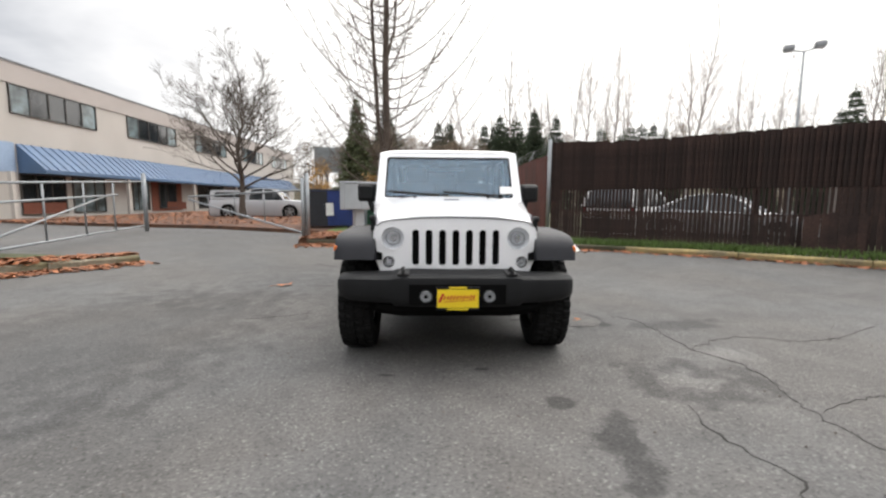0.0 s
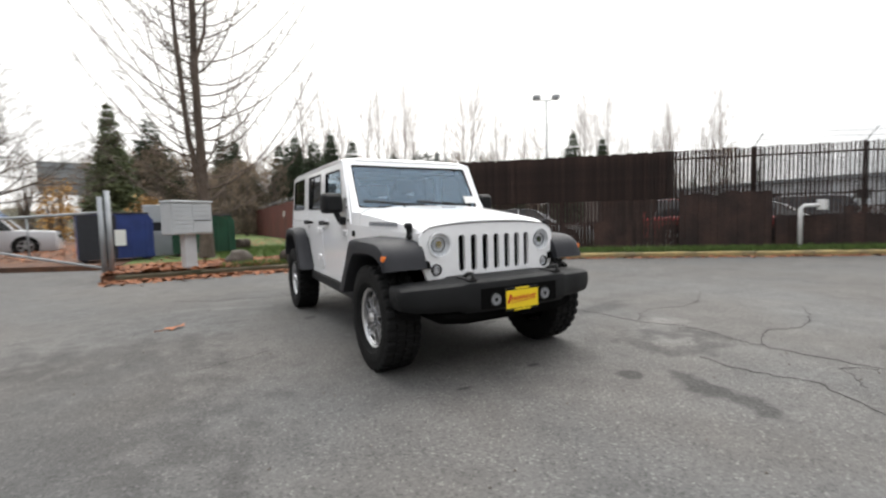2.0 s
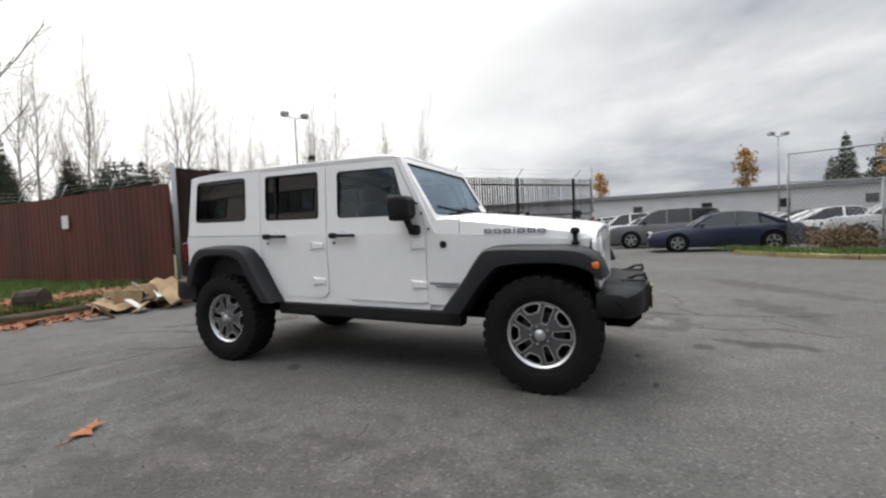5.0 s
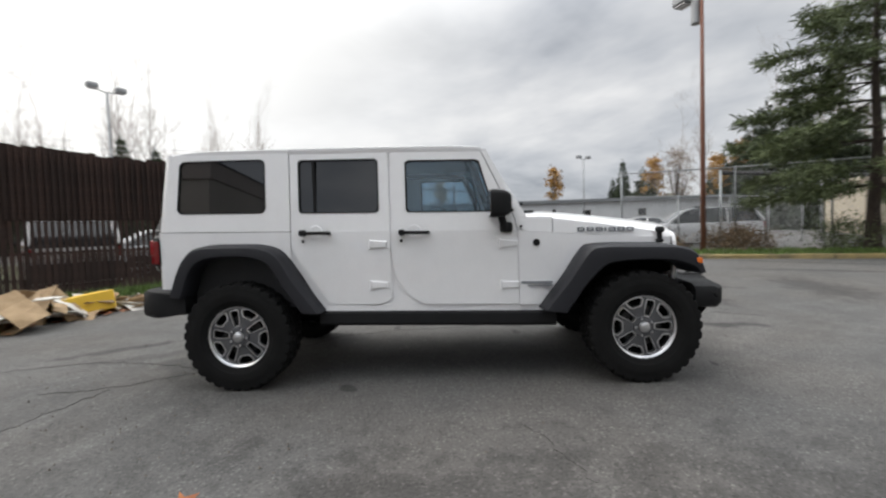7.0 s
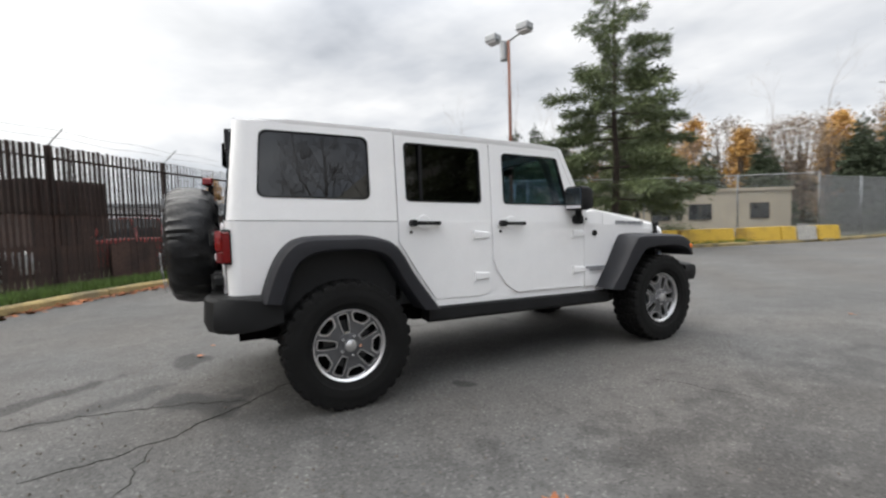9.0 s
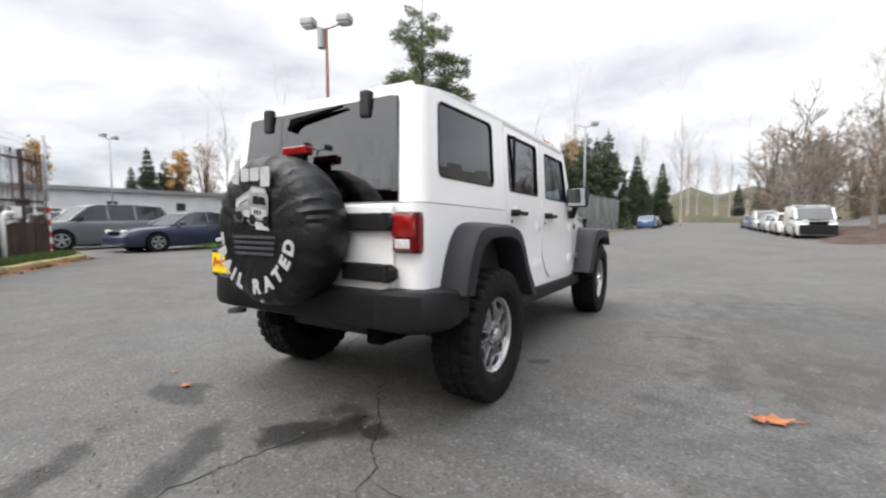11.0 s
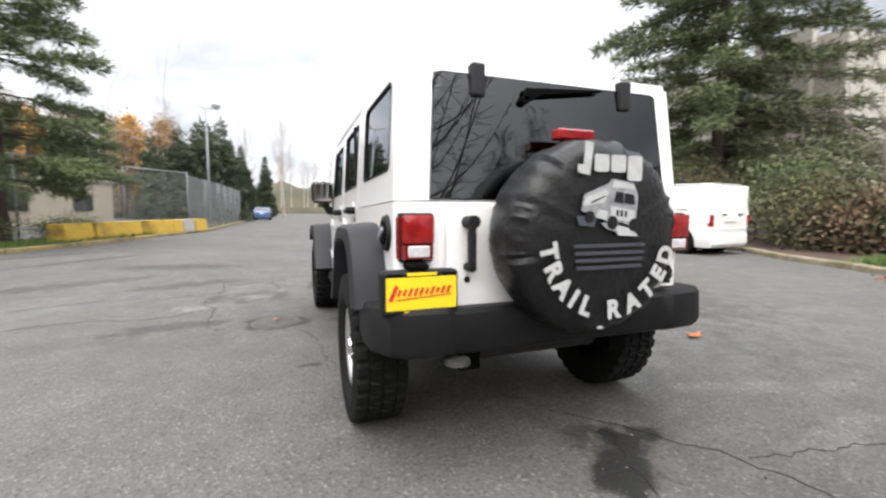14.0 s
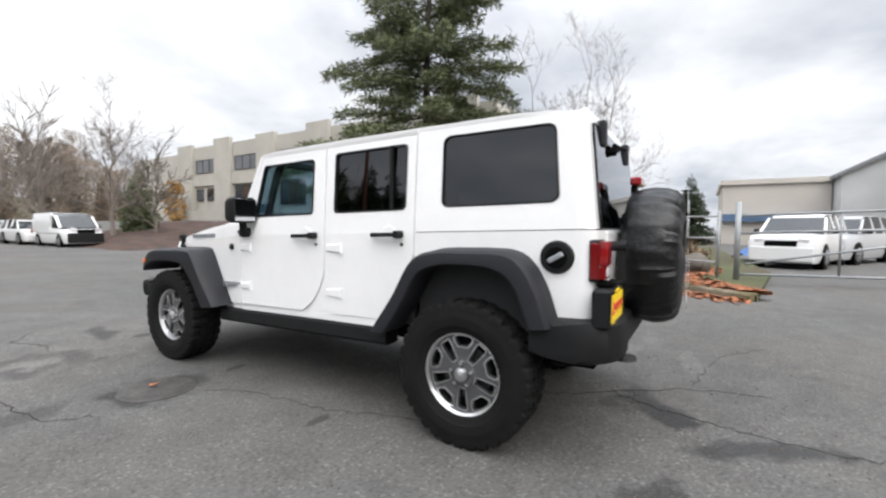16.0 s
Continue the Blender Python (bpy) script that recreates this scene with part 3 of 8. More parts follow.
def kerb(name, pts, material, label, h=0.13, w=0.16, seg=1.2, side=1):
    """A kerb of concrete pieces with worn edges along a line of plan points."""
    parent = tagged(new(name), label, "kerb", kind="structure")
    line = smooth_line([(x, y, 0) for x, y in pts], seg)
    for a, b in zip(line, line[1:]):
        d = b - a
        n = 6
        V, F = [], []
        prof = [(0.0, -0.05), (0.0, h - 0.03), (0.025, h), (w, h), (w, -0.05)]
        for i in range(n + 1):
            t = 0.005 + (0.99 * i / n)
            for k, (u, z) in enumerate(prof):
                jig = rng.uniform(-0.008, 0.008)
                V.append((d.length * (t - 0.5), side * (u + jig), z + (jig if z > 0 else 0)))
        m = len(prof)
        for i in range(n):
            for k in range(m - 1):
                F.append((i * m + k, i * m + k + 1, (i + 1) * m + k + 1, (i + 1) * m + k))
        F += [tuple(range(m)), tuple(n * m + k for k in range(m))[::-1]]
        ob = link_mesh("kerb_stone", V, F, material, parent)
        ob.matrix_parent_inverse = Matrix()
        ob.matrix_world = Matrix.Translation((a + b) / 2) @ Matrix.Rotation(math.atan2(d.y, d.x), 4, "Z")
    return parent


def offset_line(pts, d):
    out = []
    P = [Vector((x, y)) for x, y in pts]
    for i, p in enumerate(P):
        t = (P[min(i + 1, len(P) - 1)] - P[max(i - 1, 0)]).normalized()
        out.append(tuple(p + Vector((-t.y, t.x)) * d))
    return out


kerb("kerb_north", KERB_NE[:5], MOSSKERB, "mossy dark concrete kerb half buried in leaves", side=1)
kerb("kerb_northeast", KERB_NE[4:], KERBY, "worn concrete kerb with faded yellow paint and moss", side=1)
kerb("kerb_west", KERB_W, KERB, "mossy concrete kerb beside the drive", side=1)
kerb("kerb_southwest", KERB_SW[::-1], KERB, "low concrete kerb beside shrubs", side=1)
kerb("kerb_southeast", KERB_SE, KERBY, "concrete kerb with faded yellow paint", side=1, seg=2.0)
inn = offset_line(KERB_NE, 0.1)
sheet("verge_northeast", inn + [(16, 0.3), (16, 30), (3.45, 60), (-3.9, 60), (-3.9, 9.4)], 0.115, GRASSBASE, "grassy verge soil behind the kerb", "verge")
sheet("leaf_bed", [(-3.85, 8.36), (-2.0, 8.36), (0.6, 8.16), (2.0, 7.84), (2.0, 9.3), (0.8, 10.2), (-1.0, 10.9), (-3.85, 10.9)], 0.135, LEAFLITTER, "soil covered with fallen brown leaves", "leaf bed")
sheet("lawn", [(0.9, 10.25), (2.2, 9.35), (3.4, 9.9), (3.4, 60), (-3.85, 60), (-3.85, 11.0), (-1.0, 11.0)], 0.135, LAWN, "mown green lawn strewn with leaves", "lawn")
sheet("verge_west", [(-5.85, 4.84), (-6.82, 3.94), (-7.72, 3.04), (-8.7, 1.58), (-30, 1.5), (-30, 4.6), (-11.0, 5.6)], 0.10, GRASSBASE, "leaf-strewn verge beside the gate", "verge")
sheet("leaf_bank", [(-9.0, 14.3), (-4.5, 11.9), (-3.9, 11.5), (-3.9, 60), (-9.0, 60), (-20.0, 60), (-21.6, 18.0), (-15.5, 15.8)], 0.14, LEAFLITTER, "planting bed covered with fallen leaves before the offices", "leaf bed")
sheet("verge_southwest", [(x - 0.1, y) for x, y in KERB_SW] + [(-11.0, -11.0), (-24, -14), (-24, 1.45)], 0.11, MULCH, "mulched planting strip under conifers", "planting strip")
sheet("verge_lawn", [(-8.75, 1.5), (-9.27, 0.2), (-9.5, -0.6), (-11.4, -0.4), (-11.6, 0.6), (-11.2, 2.4), (-9.2, 2.6)], 0.124, GRASSBASE, "strip of rough olive grass before the shrubs", "verge")
sheet("verge_southeast", [(12.6, -3.8)] + [(x + 0.1, y) for x, y in KERB_SE[1:]] + [(9.0, -90), (7.0, -27), (8.4, -20), (10.3, -14), (12.0, -9.5), (13.2, -4.6)], 0.11, GRASSBASE, "rough grass verge with leaves beside the fence", "verge")

def ease(v):
    v = max(0.0, min(1.0, v))
    return v * v * (3 - 2 * v)


def ramp_z(x, y):
    """The drive climbs westward to the concrete offices."""
    return 1.85 * ease((-10.5 - x) / 13.5) * ease((-9.0 - y) / 9.0) * ease((y + 92.0) / 20.0)


V, F = [], []
RX, RY = [-10.4 - 0.9 * i for i in range(20)], [-9.0 - 2.0 * i for i in range(42)]
for y in RY:
    for x in RX:
        V.append((x, y, ramp_z(x, y) + 0.004))
for j in range(len(RY) - 1):
    for i in range(len(RX) - 1):
        k = j * len(RX) + i
        F.append((k, k + 1, k + 1 + len(RX), k + len(RX)))
tagged(link_mesh("road_ramp", V, F, ASPH, smooth=True), "grey asphalt drive rising to the concrete offices", "asphalt drive", kind="structure")
V, F = [], []
NI = 26
for j in range(NI + 1):
    for i in range(NI + 1):
        u, v = i / NI, j / NI
        x, y = -6.4 - 14.5 * u, -18.5 - 22.0 * v - 5.0 * u
        edge = min(u, 1 - u, v, 1 - v) * 5
        lump = noise.noise(Vector((x * 0.45, y * 0.45, 3.0))) * 0.35 + noise.noise(Vector((x * 1.6, y * 1.6, 1.0))) * 0.12
        V.append((x + 0.7 * noise.noise(Vector((y * 0.4, u, 0))), y + 0.7 * noise.noise(Vector((x * 0.4, v, 5))), ramp_z(x, y) - 0.05 + ease(edge) * (0.5 + lump)))
for j in range(NI):
    for i in range(NI):
        k = j * (NI + 1) + i
        F.append((k, k + 1, k + NI + 2, k + NI + 1))
tagged(link_mesh("mulch_island", V, F, MULCH, smooth=True), "lumpy raised island of dark bark mulch and rubble", "mulch bed", kind="structure")

# ---- trees ----
def grow(V, F, p, d, length, r, depth, spread, gnarl, up, n, r_min, kids, drop=0.62, tips=None):
    """Grows a branching limb from p along d into tubes; tips collects the ends."""
    steps = 5 if depth > 1 else 3
    pts, rads = [p.copy()], [r]
    q, dd = p.copy(), d.normalized()
    r_end = max(r_min, r * (0.55 if depth > 0 else 0.4))
    for i in range(steps):
        dd = (dd + Vector((rng.gauss(0, gnarl), rng.gauss(0, gnarl), rng.gauss(0, gnarl) + up))).normalized()
        q = q + dd * length / steps
        pts.append(q.copy())
        rads.append(r + (r_end - r) * (i + 1) / steps)
    tube_data(V, F, pts, rads, n if depth > 1 else 3, cap=False)
    if tips is not None and depth <= 1:
        tips.append((q, dd))
    if depth == 0:
        return
    for k in range(kids):
        t = rng.uniform(0.35, 1.0) if k else 1.0
        i = min(steps, max(1, round(t * steps)))
        side = Vector((rng.gauss(0, 1), rng.gauss(0, 1), rng.gauss(0, 0.5)))
        dirn = (pts[i] - pts[i - 1]).normalized()
        side = (side - dirn * side.dot(dirn)).normalized()
        grow(V, F, pts[i], dirn + side * spread * rng.uniform(0.6, 1.2), length * drop * rng.uniform(0.75, 1.15), max(r_min, rads[i] * 0.62), depth - 1,
             spread, gnarl, up, n, r_min, kids, drop, tips)


def bare_tree(name, loc, height, r, label, material=BARK, depth=4, kids=4, spread=0.75, first=0.25, up=0.06, leaders=1, twig=0.006, seed=1, group="", reach=0.30, rise=0.45, dense=2.4, twigs=None):
    """A leafless deciduous tree: trunk and a crown of limbs and twigs."""
    rng.seed(seed)
    tree = thing(name, Matrix.Translation(loc), label, "tree", group)
    V, F = [], []
    pts = [Vector((rng.gauss(0, 0.02) * i, rng.gauss(0, 0.02) * i, height * 0.7 * i / 7)) for i in range(8)]
    rads = [r * (1.35 if i == 0 else 1) * (1 - 0.75 * i / 7) for i in range(8)]
    tube_data(V, F, pts, rads, 9, cap=False)
    link_mesh("trunk", V, F, material, tree, smooth=True)
    V, F = [], []
    n = int(height * dense)
    for k in range(n):
        t = first + (1 - first) * k / (n - 1)
        s = t * 7
        i = min(6, int(s))
        p = pts[i].lerp(pts[i + 1], s - i)
        a = k * 2.4 + rng.uniform(-0.4, 0.4)
        L = height * reach * (1.15 - 0.65 * t) * rng.uniform(0.75, 1.2)
        d = Vector((math.cos(a), math.sin(a), rise + 0.9 * t))
        grow(V, F, p, d, L, r * 0.42 * (1.1 - 0.7 * t), depth - 1, spread, 0.10, up, 5, twig, kids)
    grow(V, F, pts[-1], Vector((0, 0, 1)), height * 0.3, rads[-1], depth - 1, spread, 0.08, up, 5, twig, kids)
    link_mesh("crown", V, F, twigs or material, tree, smooth=True)
    return tree


def larch(name, loc, height, r, label, seed=3):
    """A bare larch: tall leader, sweeping limbs with upturned ends and short spurs."""
    rng.seed(seed)
    tree = thing(name, Matrix.Translation(loc), label, "tree")
    V, F = [], []
    pts = [Vector((0.03 * math.sin(i * 1.3), 0.03 * math.cos(i), height * i / 12)) for i in range(13)]
    tube_data(V, F, pts, [max(0.012, r * (1.5 if i == 0 else 1) * (1 - i / 12.3)) for i in range(13)], 10, cap=False)
    for fx, fy, z0, z1, rf in ((-0.42, 0.15, 0.13, 0.8, 0.6), (0.4, -0.2, 0.34, 0.8, 0.32)):
        fork = [Vector((fx * q, fy * q, height * (z0 + (z1 - z0) * u))) for q, u in ((0, 0), (0.75, 0.12), (1.2, 0.4), (1.4, 0.75), (1.3, 1.0))]
        tube_data(V, F, fork, [r * rf, r * rf * 0.85, r * rf * 0.6, r * rf * 0.35, 0.012], 7, cap=False)
    link_mesh("trunk", V, F, LARCHBARK, tree, smooth=True)
    V, F = [], []
    for k in range(124):
        t = 0.08 + 0.9 * (k / 124) ** 0.95
        z = height * t
        a = k * 2.399 + rng.uniform(-0.3, 0.3)
        L = (0.2 + 4.0 * (1 - t) ** 0.55) * rng.uniform(0.55, 1.15)
        p, pts2 = Vector((0, 0, z)), []
        flat = Vector((math.cos(a), math.sin(a), 0))
        sag = rng.uniform(0.18, 0.34)
        for i in range(9):
            s = i / 8
            pts2.append(p + flat * L * s + Vector((0, 0, L * ((0.35 * t - sag * 0.6) * s + 0.95 * s ** 1.9))))
        r0 = max(0.016, r * 0.2 * (1 - t * 0.7))
        tube_data(V, F, pts2, [max(0.011, r0 * (1 - 0.75 * i / 8)) for i in range(9)], 5, cap=False)
        for i in range(1, 9):
            for j in range(6):
                side = Vector((-flat.y, flat.x, 0)) * rng.choice((-1, 1))
                d = side * rng.uniform(0.4, 1) + flat * rng.uniform(0.1, 0.6) + Vector((0, 0, rng.uniform(-0.5, 0.7)))
                q = pts2[i - 1].lerp(pts2[i], rng.random())
                l2 = rng.uniform(0.12, 0.75) * (0.5 + 0.5 * (1 - t))
                tube_data(V, F, [q, q + d * l2 * 0.5, q + d * l2 + Vector((0, 0, 0.12 * l2))], [0.009, 0.0075, 0.005], 3, cap=False)
    link_mesh("crown", V, F, LARCHBARK, tree, smooth=True)
    return tree


def tuft(V, F, p, d, size, count, droop=0.0, blade=0.15):
    """A clump of needle blades round p."""
    for k in range(count):
        a = Vector((rng.gauss(0, 1), rng.gauss(0, 1), rng.gauss(0, 0.7) - droop))
        a = (a.normalized() * 0.75 + d * 0.7).normalized() * size * rng.uniform(0.6, 1.2)
        s = a.cross(Vector((rng.gauss(0, 1), rng.gauss(0, 1), rng.gauss(0, 1)))).normalized() * size * blade * rng.uniform(0.66, 1.33)
        q = p + Vector((rng.gauss(0, 1), rng.gauss(0, 1), rng.gauss(0, 1))) * size * 0.25
        b = len(V)
        V.extend((q - s * 0.4, q + a * 0.55 - s, q + a, q + a * 0.55 + s))
        F.append((b, b + 1, b + 2, b + 3))


def conifer(name, loc, height, width, label, needle, bark=DARKBARK, seed=5, layers=26, per=7, bare=0.12, size=0.30, count=9, gap=0.15, droop=0.25, pad=0.0, power=0.75, group="", lean=0.0, blade=0.15):
    """A conifer: tapered trunk, whorls of drooping limbs, and needle clumps along the limbs with gaps between."""
    rng.seed(seed)
    tree = thing(name, Matrix.Translation(loc), label, "tree", group)
    V, F = [], []
    pts = [Vector((0.04 * math.sin(i * 1.7) * height / 12 + lean * i / 10, 0.03 * math.cos(i * 1.1) * height / 12, height * i / 10)) for i in range(11)]
    rr = height * 0.0125 + 0.03
    tube_data(V, F, pts, [max(0.02, rr * (1.3 if i == 0 else 1) * (1 - i / 10.3)) for i in range(11)], 9, cap=False)
    V2, F2 = [], []
    for j in range(layers):
        t = bare + (0.995 - bare) * (j + rng.uniform(-0.3, 0.3)) / layers
        t = min(0.99, max(bare, t))
        s = t * 10
        i = min(9, int(s))
        p0 = pts[i].lerp(pts[i + 1], s - i)
        reach = width * 0.5 * (1 - t) ** power * (0.55 + 0.45 * min(1, (t - bare) / 0.12 + 0.3)) + 0.15
        for k in range(per):
            if rng.random() < gap:
                continue
            a = k * 2 * math.pi / per + j * 0.7 + rng.uniform(-0.4, 0.4)
            L = reach * rng.uniform(0.6, 1.15)
            flat = Vector((math.cos(a), math.sin(a), 0))
            rise = 0.25 * (t - 0.3)
            limb = [p0 + flat * L * q + Vector((0, 0, L * (rise * q - droop * q * q + 0.18 * droop * q ** 4))) for q in (0, 0.25, 0.5, 0.75, 1.0)]
            tube_data(V, F, limb, [max(0.008, rr * 0.28 * (1 - t) * (1 - 0.85 * q) + 0.006) for q in (0, 0.25, 0.5, 0.75, 1)], 4, cap=False)
            n = max(2, int(L / (size * 0.62)))
            near = 0.35 + 0.65 * min(1.0, (1 - t) * 2.4)
            for m in range(n):
                q = (m + 0.6 + rng.uniform(-0.3, 0.3)) / n
                q = pad + (1 - pad) * min(1, q)
                u = min(3, int(q * 4))
                c = limb[u].lerp(limb[u + 1], q * 4 - u)
                for side in (-1, 0, 1):
                    off = Vector((-flat.y, flat.x, 0)) * side * size * near * rng.uniform(0.5, 1.3) * (1.15 - q * 0.6)
                    tuft(V2, F2, c + off + Vector((0, 0, rng.gauss(0, size * 0.15))), (flat + Vector((-flat.y, flat.x, 0)) * side * 0.6).normalized(), size * near, count, droop, blade)
    for m in range(7):
        tuft(V2, F2, pts[10] + Vector((0, 0, height * 0.008 * (m - 4))), Vector((0, 0, 1)), size * (0.62 - 0.05 * m), max(4, count // 2), 0.0, blade)
    link_mesh("trunk", V, F, bark, tree, smooth=True)
    link_mesh("crown", V2, F2, needle, tree)
    return tree


def leafy(name, loc, height, width, label, material, seed=9, clumps=60, category="tree", flat=0.8, group="", per=26, leaf=0.22):
    """A broadleaf crown or shrub: short stems and many small leaves in uneven clumps."""
    rng.seed(seed)
    tree = thing(name, Matrix.Translation(loc), label, category, group)
    V, F, V2, F2 = [], [], [], []
    for k in range(clumps):
        a, t = rng.uniform(0, 6.283), rng.random()
        rad = width * 0.5 * math.sqrt(rng.random()) * math.sin(math.pi * (0.12 + 0.8 * t)) ** 0.7
        c = Vector((math.cos(a) * rad, math.sin(a) * rad, height * (0.08 + 0.9 * t)))
        if k % 3 == 0:
            tube_data(V, F, [Vector((0, 0, height * 0.02)), Vector((c.x * 0.3, c.y * 0.3, c.z * 0.5)), c], [0.05 * height / 4, 0.03 * height / 4, 0.008], 4, cap=False)
        cs = width * 0.11 * rng.uniform(0.6, 1.3)
        for m in range(per):
            q = c + Vector((rng.gauss(0, cs), rng.gauss(0, cs), rng.gauss(0, cs * flat)))
            u = Vector((rng.gauss(0, 1), rng.gauss(0, 1), rng.gauss(0, 1))).normalized() * leaf * rng.uniform(0.5, 1.1)
            w = u.cross(Vector((rng.gauss(0, 1), rng.gauss(0, 1), rng.gauss(0, 1)))).normalized() * leaf * 0.4
            b = len(V2)
            V2.extend((q - u, q + w, q + u, q - w))
            F2.append((b, b + 1, b + 2, b + 3))
    link_mesh("trunk", V, F, BARK, tree)
    link_mesh("crown", V2, F2, material, tree)
    return tree


def at_plan(x, y, z=0.0, turn=0.0, s=1.0):
    return Matrix.LocRotScale((x, y, z), Euler((0, 0, radians(turn))), (s, s, s))


# the big bare larch behind the mailboxes and the bare tree before the offices
larch("bare_larch", (-1.8, 12.6, 0.1), 18.0, 0.17, "tall bare larch with two stems and sweeping grey-brown limbs")
bare_tree("bare_street_tree", (-10.55, 20.5, 0.1), 8.1, 0.18, "round-crowned bare street tree with fine twigs in leaf litter", depth=5, kids=4, first=0.30, seed=12, twig=0.006, reach=0.36, rise=0.25, up=0.05, dense=2.9)
conifer("slim_conifer", (-9.2, 50.5, 0.1), 13.6, 6.0, "slim dark green conifer beyond the waste bins", NEEDLE2, seed=21, layers=30, per=8, bare=0.02, size=0.5, count=8, droop=0.2, power=0.85)
leafy("golden_shrub", (-4.6, 30.0, 0.1), 2.9, 1.9, "golden-brown shrub beyond the waste bins", GOLD, seed=84, clumps=40, leaf=0.14, category="bush")
leafy("golden_shrub", (-11.2, 40.0, 0.1), 4.6, 2.6, "golden-brown shrub below the billboard", GOLD, seed=85, clumps=40, leaf=0.16, category="bush")
conifer("pine", (9.0, -10.9, 0.1), 11.4, 9.6, "tall open-crowned pine with layered dark green boughs", NEEDLE, seed=29, layers=16, per=6, bare=0.17, size=0.31, count=20, gap=0.26, droop=0.10, pad=0.30, power=0.82, blade=0.06)
conifer("pine", (15.5, -20.5, 0.1), 11.0, 6.5, "dark pine standing behind the fence", NEEDLE2, seed=27, layers=18, per=6, bare=0.15, size=0.4, count=18, gap=0.2, droop=0.08, pad=0.25, power=0.6, blade=0.08)
conifer("spruce", (-18.6, -10.1, 0.1), 24.0, 17.0, "tall spreading spruce with drooping dark green boughs", NEEDLE2, seed=25, layers=27, per=7, bare=0.07, size=0.42, count=15, gap=0.27, droop=0.16, pad=0.16, power=0.72, blade=0.07)
for i, (x, y, h, w) in enumerate(((-12.9, -2.2, 1.7, 2.8), (-13.0, 0.0, 1.4, 2.6), (-13.4, -6.8, 1.9, 3.2), (-14.6, -3.9, 2.6, 3.8), (-15.5, -8.6, 2.6, 4.2))):
    leafy("juniper_bush", (x, y, 0.1), h, w, "dense ragged evergreen bush on mulch" if i % 2 else "ragged olive-brown bush on mulch", NEEDLE2 if i % 2 else OLIVE, seed=40 + i, clumps=95, category="bush", group="evergreen bushes", leaf=0.085, per=75)
for i, (x, y, h, s) in enumerate(((-15.2, 0.4, 6.8, 1), (-16.2, -2.6, 7.6, 2), (-17.5, -0.8, 8.4, 4))):
    bare_tree("bare_shrub_tree", (x, y, 0.1), h, 0.09, "thin bare multi-stemmed tree with grey twigs", depth=5, kids=3, first=0.12, seed=50 + i, twig=0.004, material=TWIG, dense=1.6, group="thin bare trees")
for i, (x, y, h, w) in enumerate(((-12.3, 1.9, 1.7, 2.0), (-13.6, 2.6, 1.6, 2.2), (-13.2, 0.6, 2.0, 2.6), (-12.6, 3.4, 0.6, 1.6), (-12.4, -0.9, 1.5, 2.2))):
    leafy("brown_shrub", (x, y, 0.1), h, w, "brown twiggy undergrowth beside the drive", BROWNBUSH, seed=60 + i, clumps=60, category="bush", group="brown shrubs", leaf=0.10)
bare_tree("bare_island_tree", (-11.0, -31.5, 0.25), 9.5, 0.16, "wide bare tree on the mulch island", depth=4, kids=4, first=0.25, spread=0.95, up=0.02, seed=71, twig=0.009, material=TWIG)
for i, (x, y, h) in enumerate(((-13.5, -31, 7.0), (-7.5, -33, 8.0), (-9.5, -42, 9.0), (-12.5, -50, 9.5), (-8.5, -58, 9.0))):
    bare_tree("bare_street_tree", (x, y, 0.1), h, 0.12, "bare street tree with a hazy grey crown", depth=3, kids=5, first=0.2, seed=72 + i, twig=0.022, group="bare trees along the street", material=TWIG)
conifer("small_spruce", (-14.6, -36.0, 0.5), 5.4, 3.0, "small dark green spruce on the mulch island", NEEDLE2, seed=81, layers=18, per=7, bare=0.02, size=0.3, count=7)
leafy("golden_shrub_tree", (-22.6, -46.2, 1.6), 4.4, 2.2, "small tree with bright yellow leaves by the concrete offices", GOLD, seed=83, clumps=50, leaf=0.2)

# far woods: one master of each kind, copied round the place
rng.seed(101)
birch = bare_tree("bare_birch", (17.5, 62, 0), 21, 0.17, "tall slender bare birch in the far woods", material=BIRCH, twigs=BIRCHTWIG, depth=4, kids=3, first=0.42, spread=0.6, up=0.10, seed=102, twig=0.006, reach=0.19, rise=0.7, dense=0.8, group="bare birches in the woods")
birch2 = bare_tree("bare_birch", (30.5, 64, 0), 24, 0.18, "tall slender bare birch in the far woods", material=BIRCH, twigs=BIRCHTWIG, depth=4, kids=3, first=0.50, spread=0.6, up=0.12, seed=103, twig=0.006, reach=0.17, rise=0.8, dense=0.7, group="bare birches in the woods")
fir = conifer("far_fir", (22, 74, 0), 12, 4.8, "dark green conifer in the far woods", FARGREEN, seed=104, layers=30, per=7, bare=0.02, size=0.42, count=8, droop=0.22, power=0.9, group="conifers in the woods")
fir2 = conifer("far_fir", (8, 52, 0), 11, 6.2, "broad dark green conifer in the far woods", FARGREEN, seed=105, layers=26, per=7, bare=0.02, size=0.46, count=8, droop=0.12, power=0.7, gap=0.25, group="conifers in the woods")
gold = leafy("far_golden_tree", (60, -52, 0), 14, 3.6, "far broadleaf tree in golden autumn leaf", GOLD, seed=106, clumps=80, leaf=0.3, group="golden trees far off", per=34)
rng.seed(107)
for k in range(40):
    u = k / 39
    x = 4 + 70 * u + rng.uniform(-2, 2)
    y = 66 - 30 * u + rng.uniform(-6, 10)
    src = rng.choice((birch, birch2))
    copy_thing(src, at_plan(x, y, -1 * u, rng.uniform(0, 360), rng.uniform(0.7, 1.15)) @ Matrix.Rotation(radians(rng.gauss(0, 4)), 4, "X"))
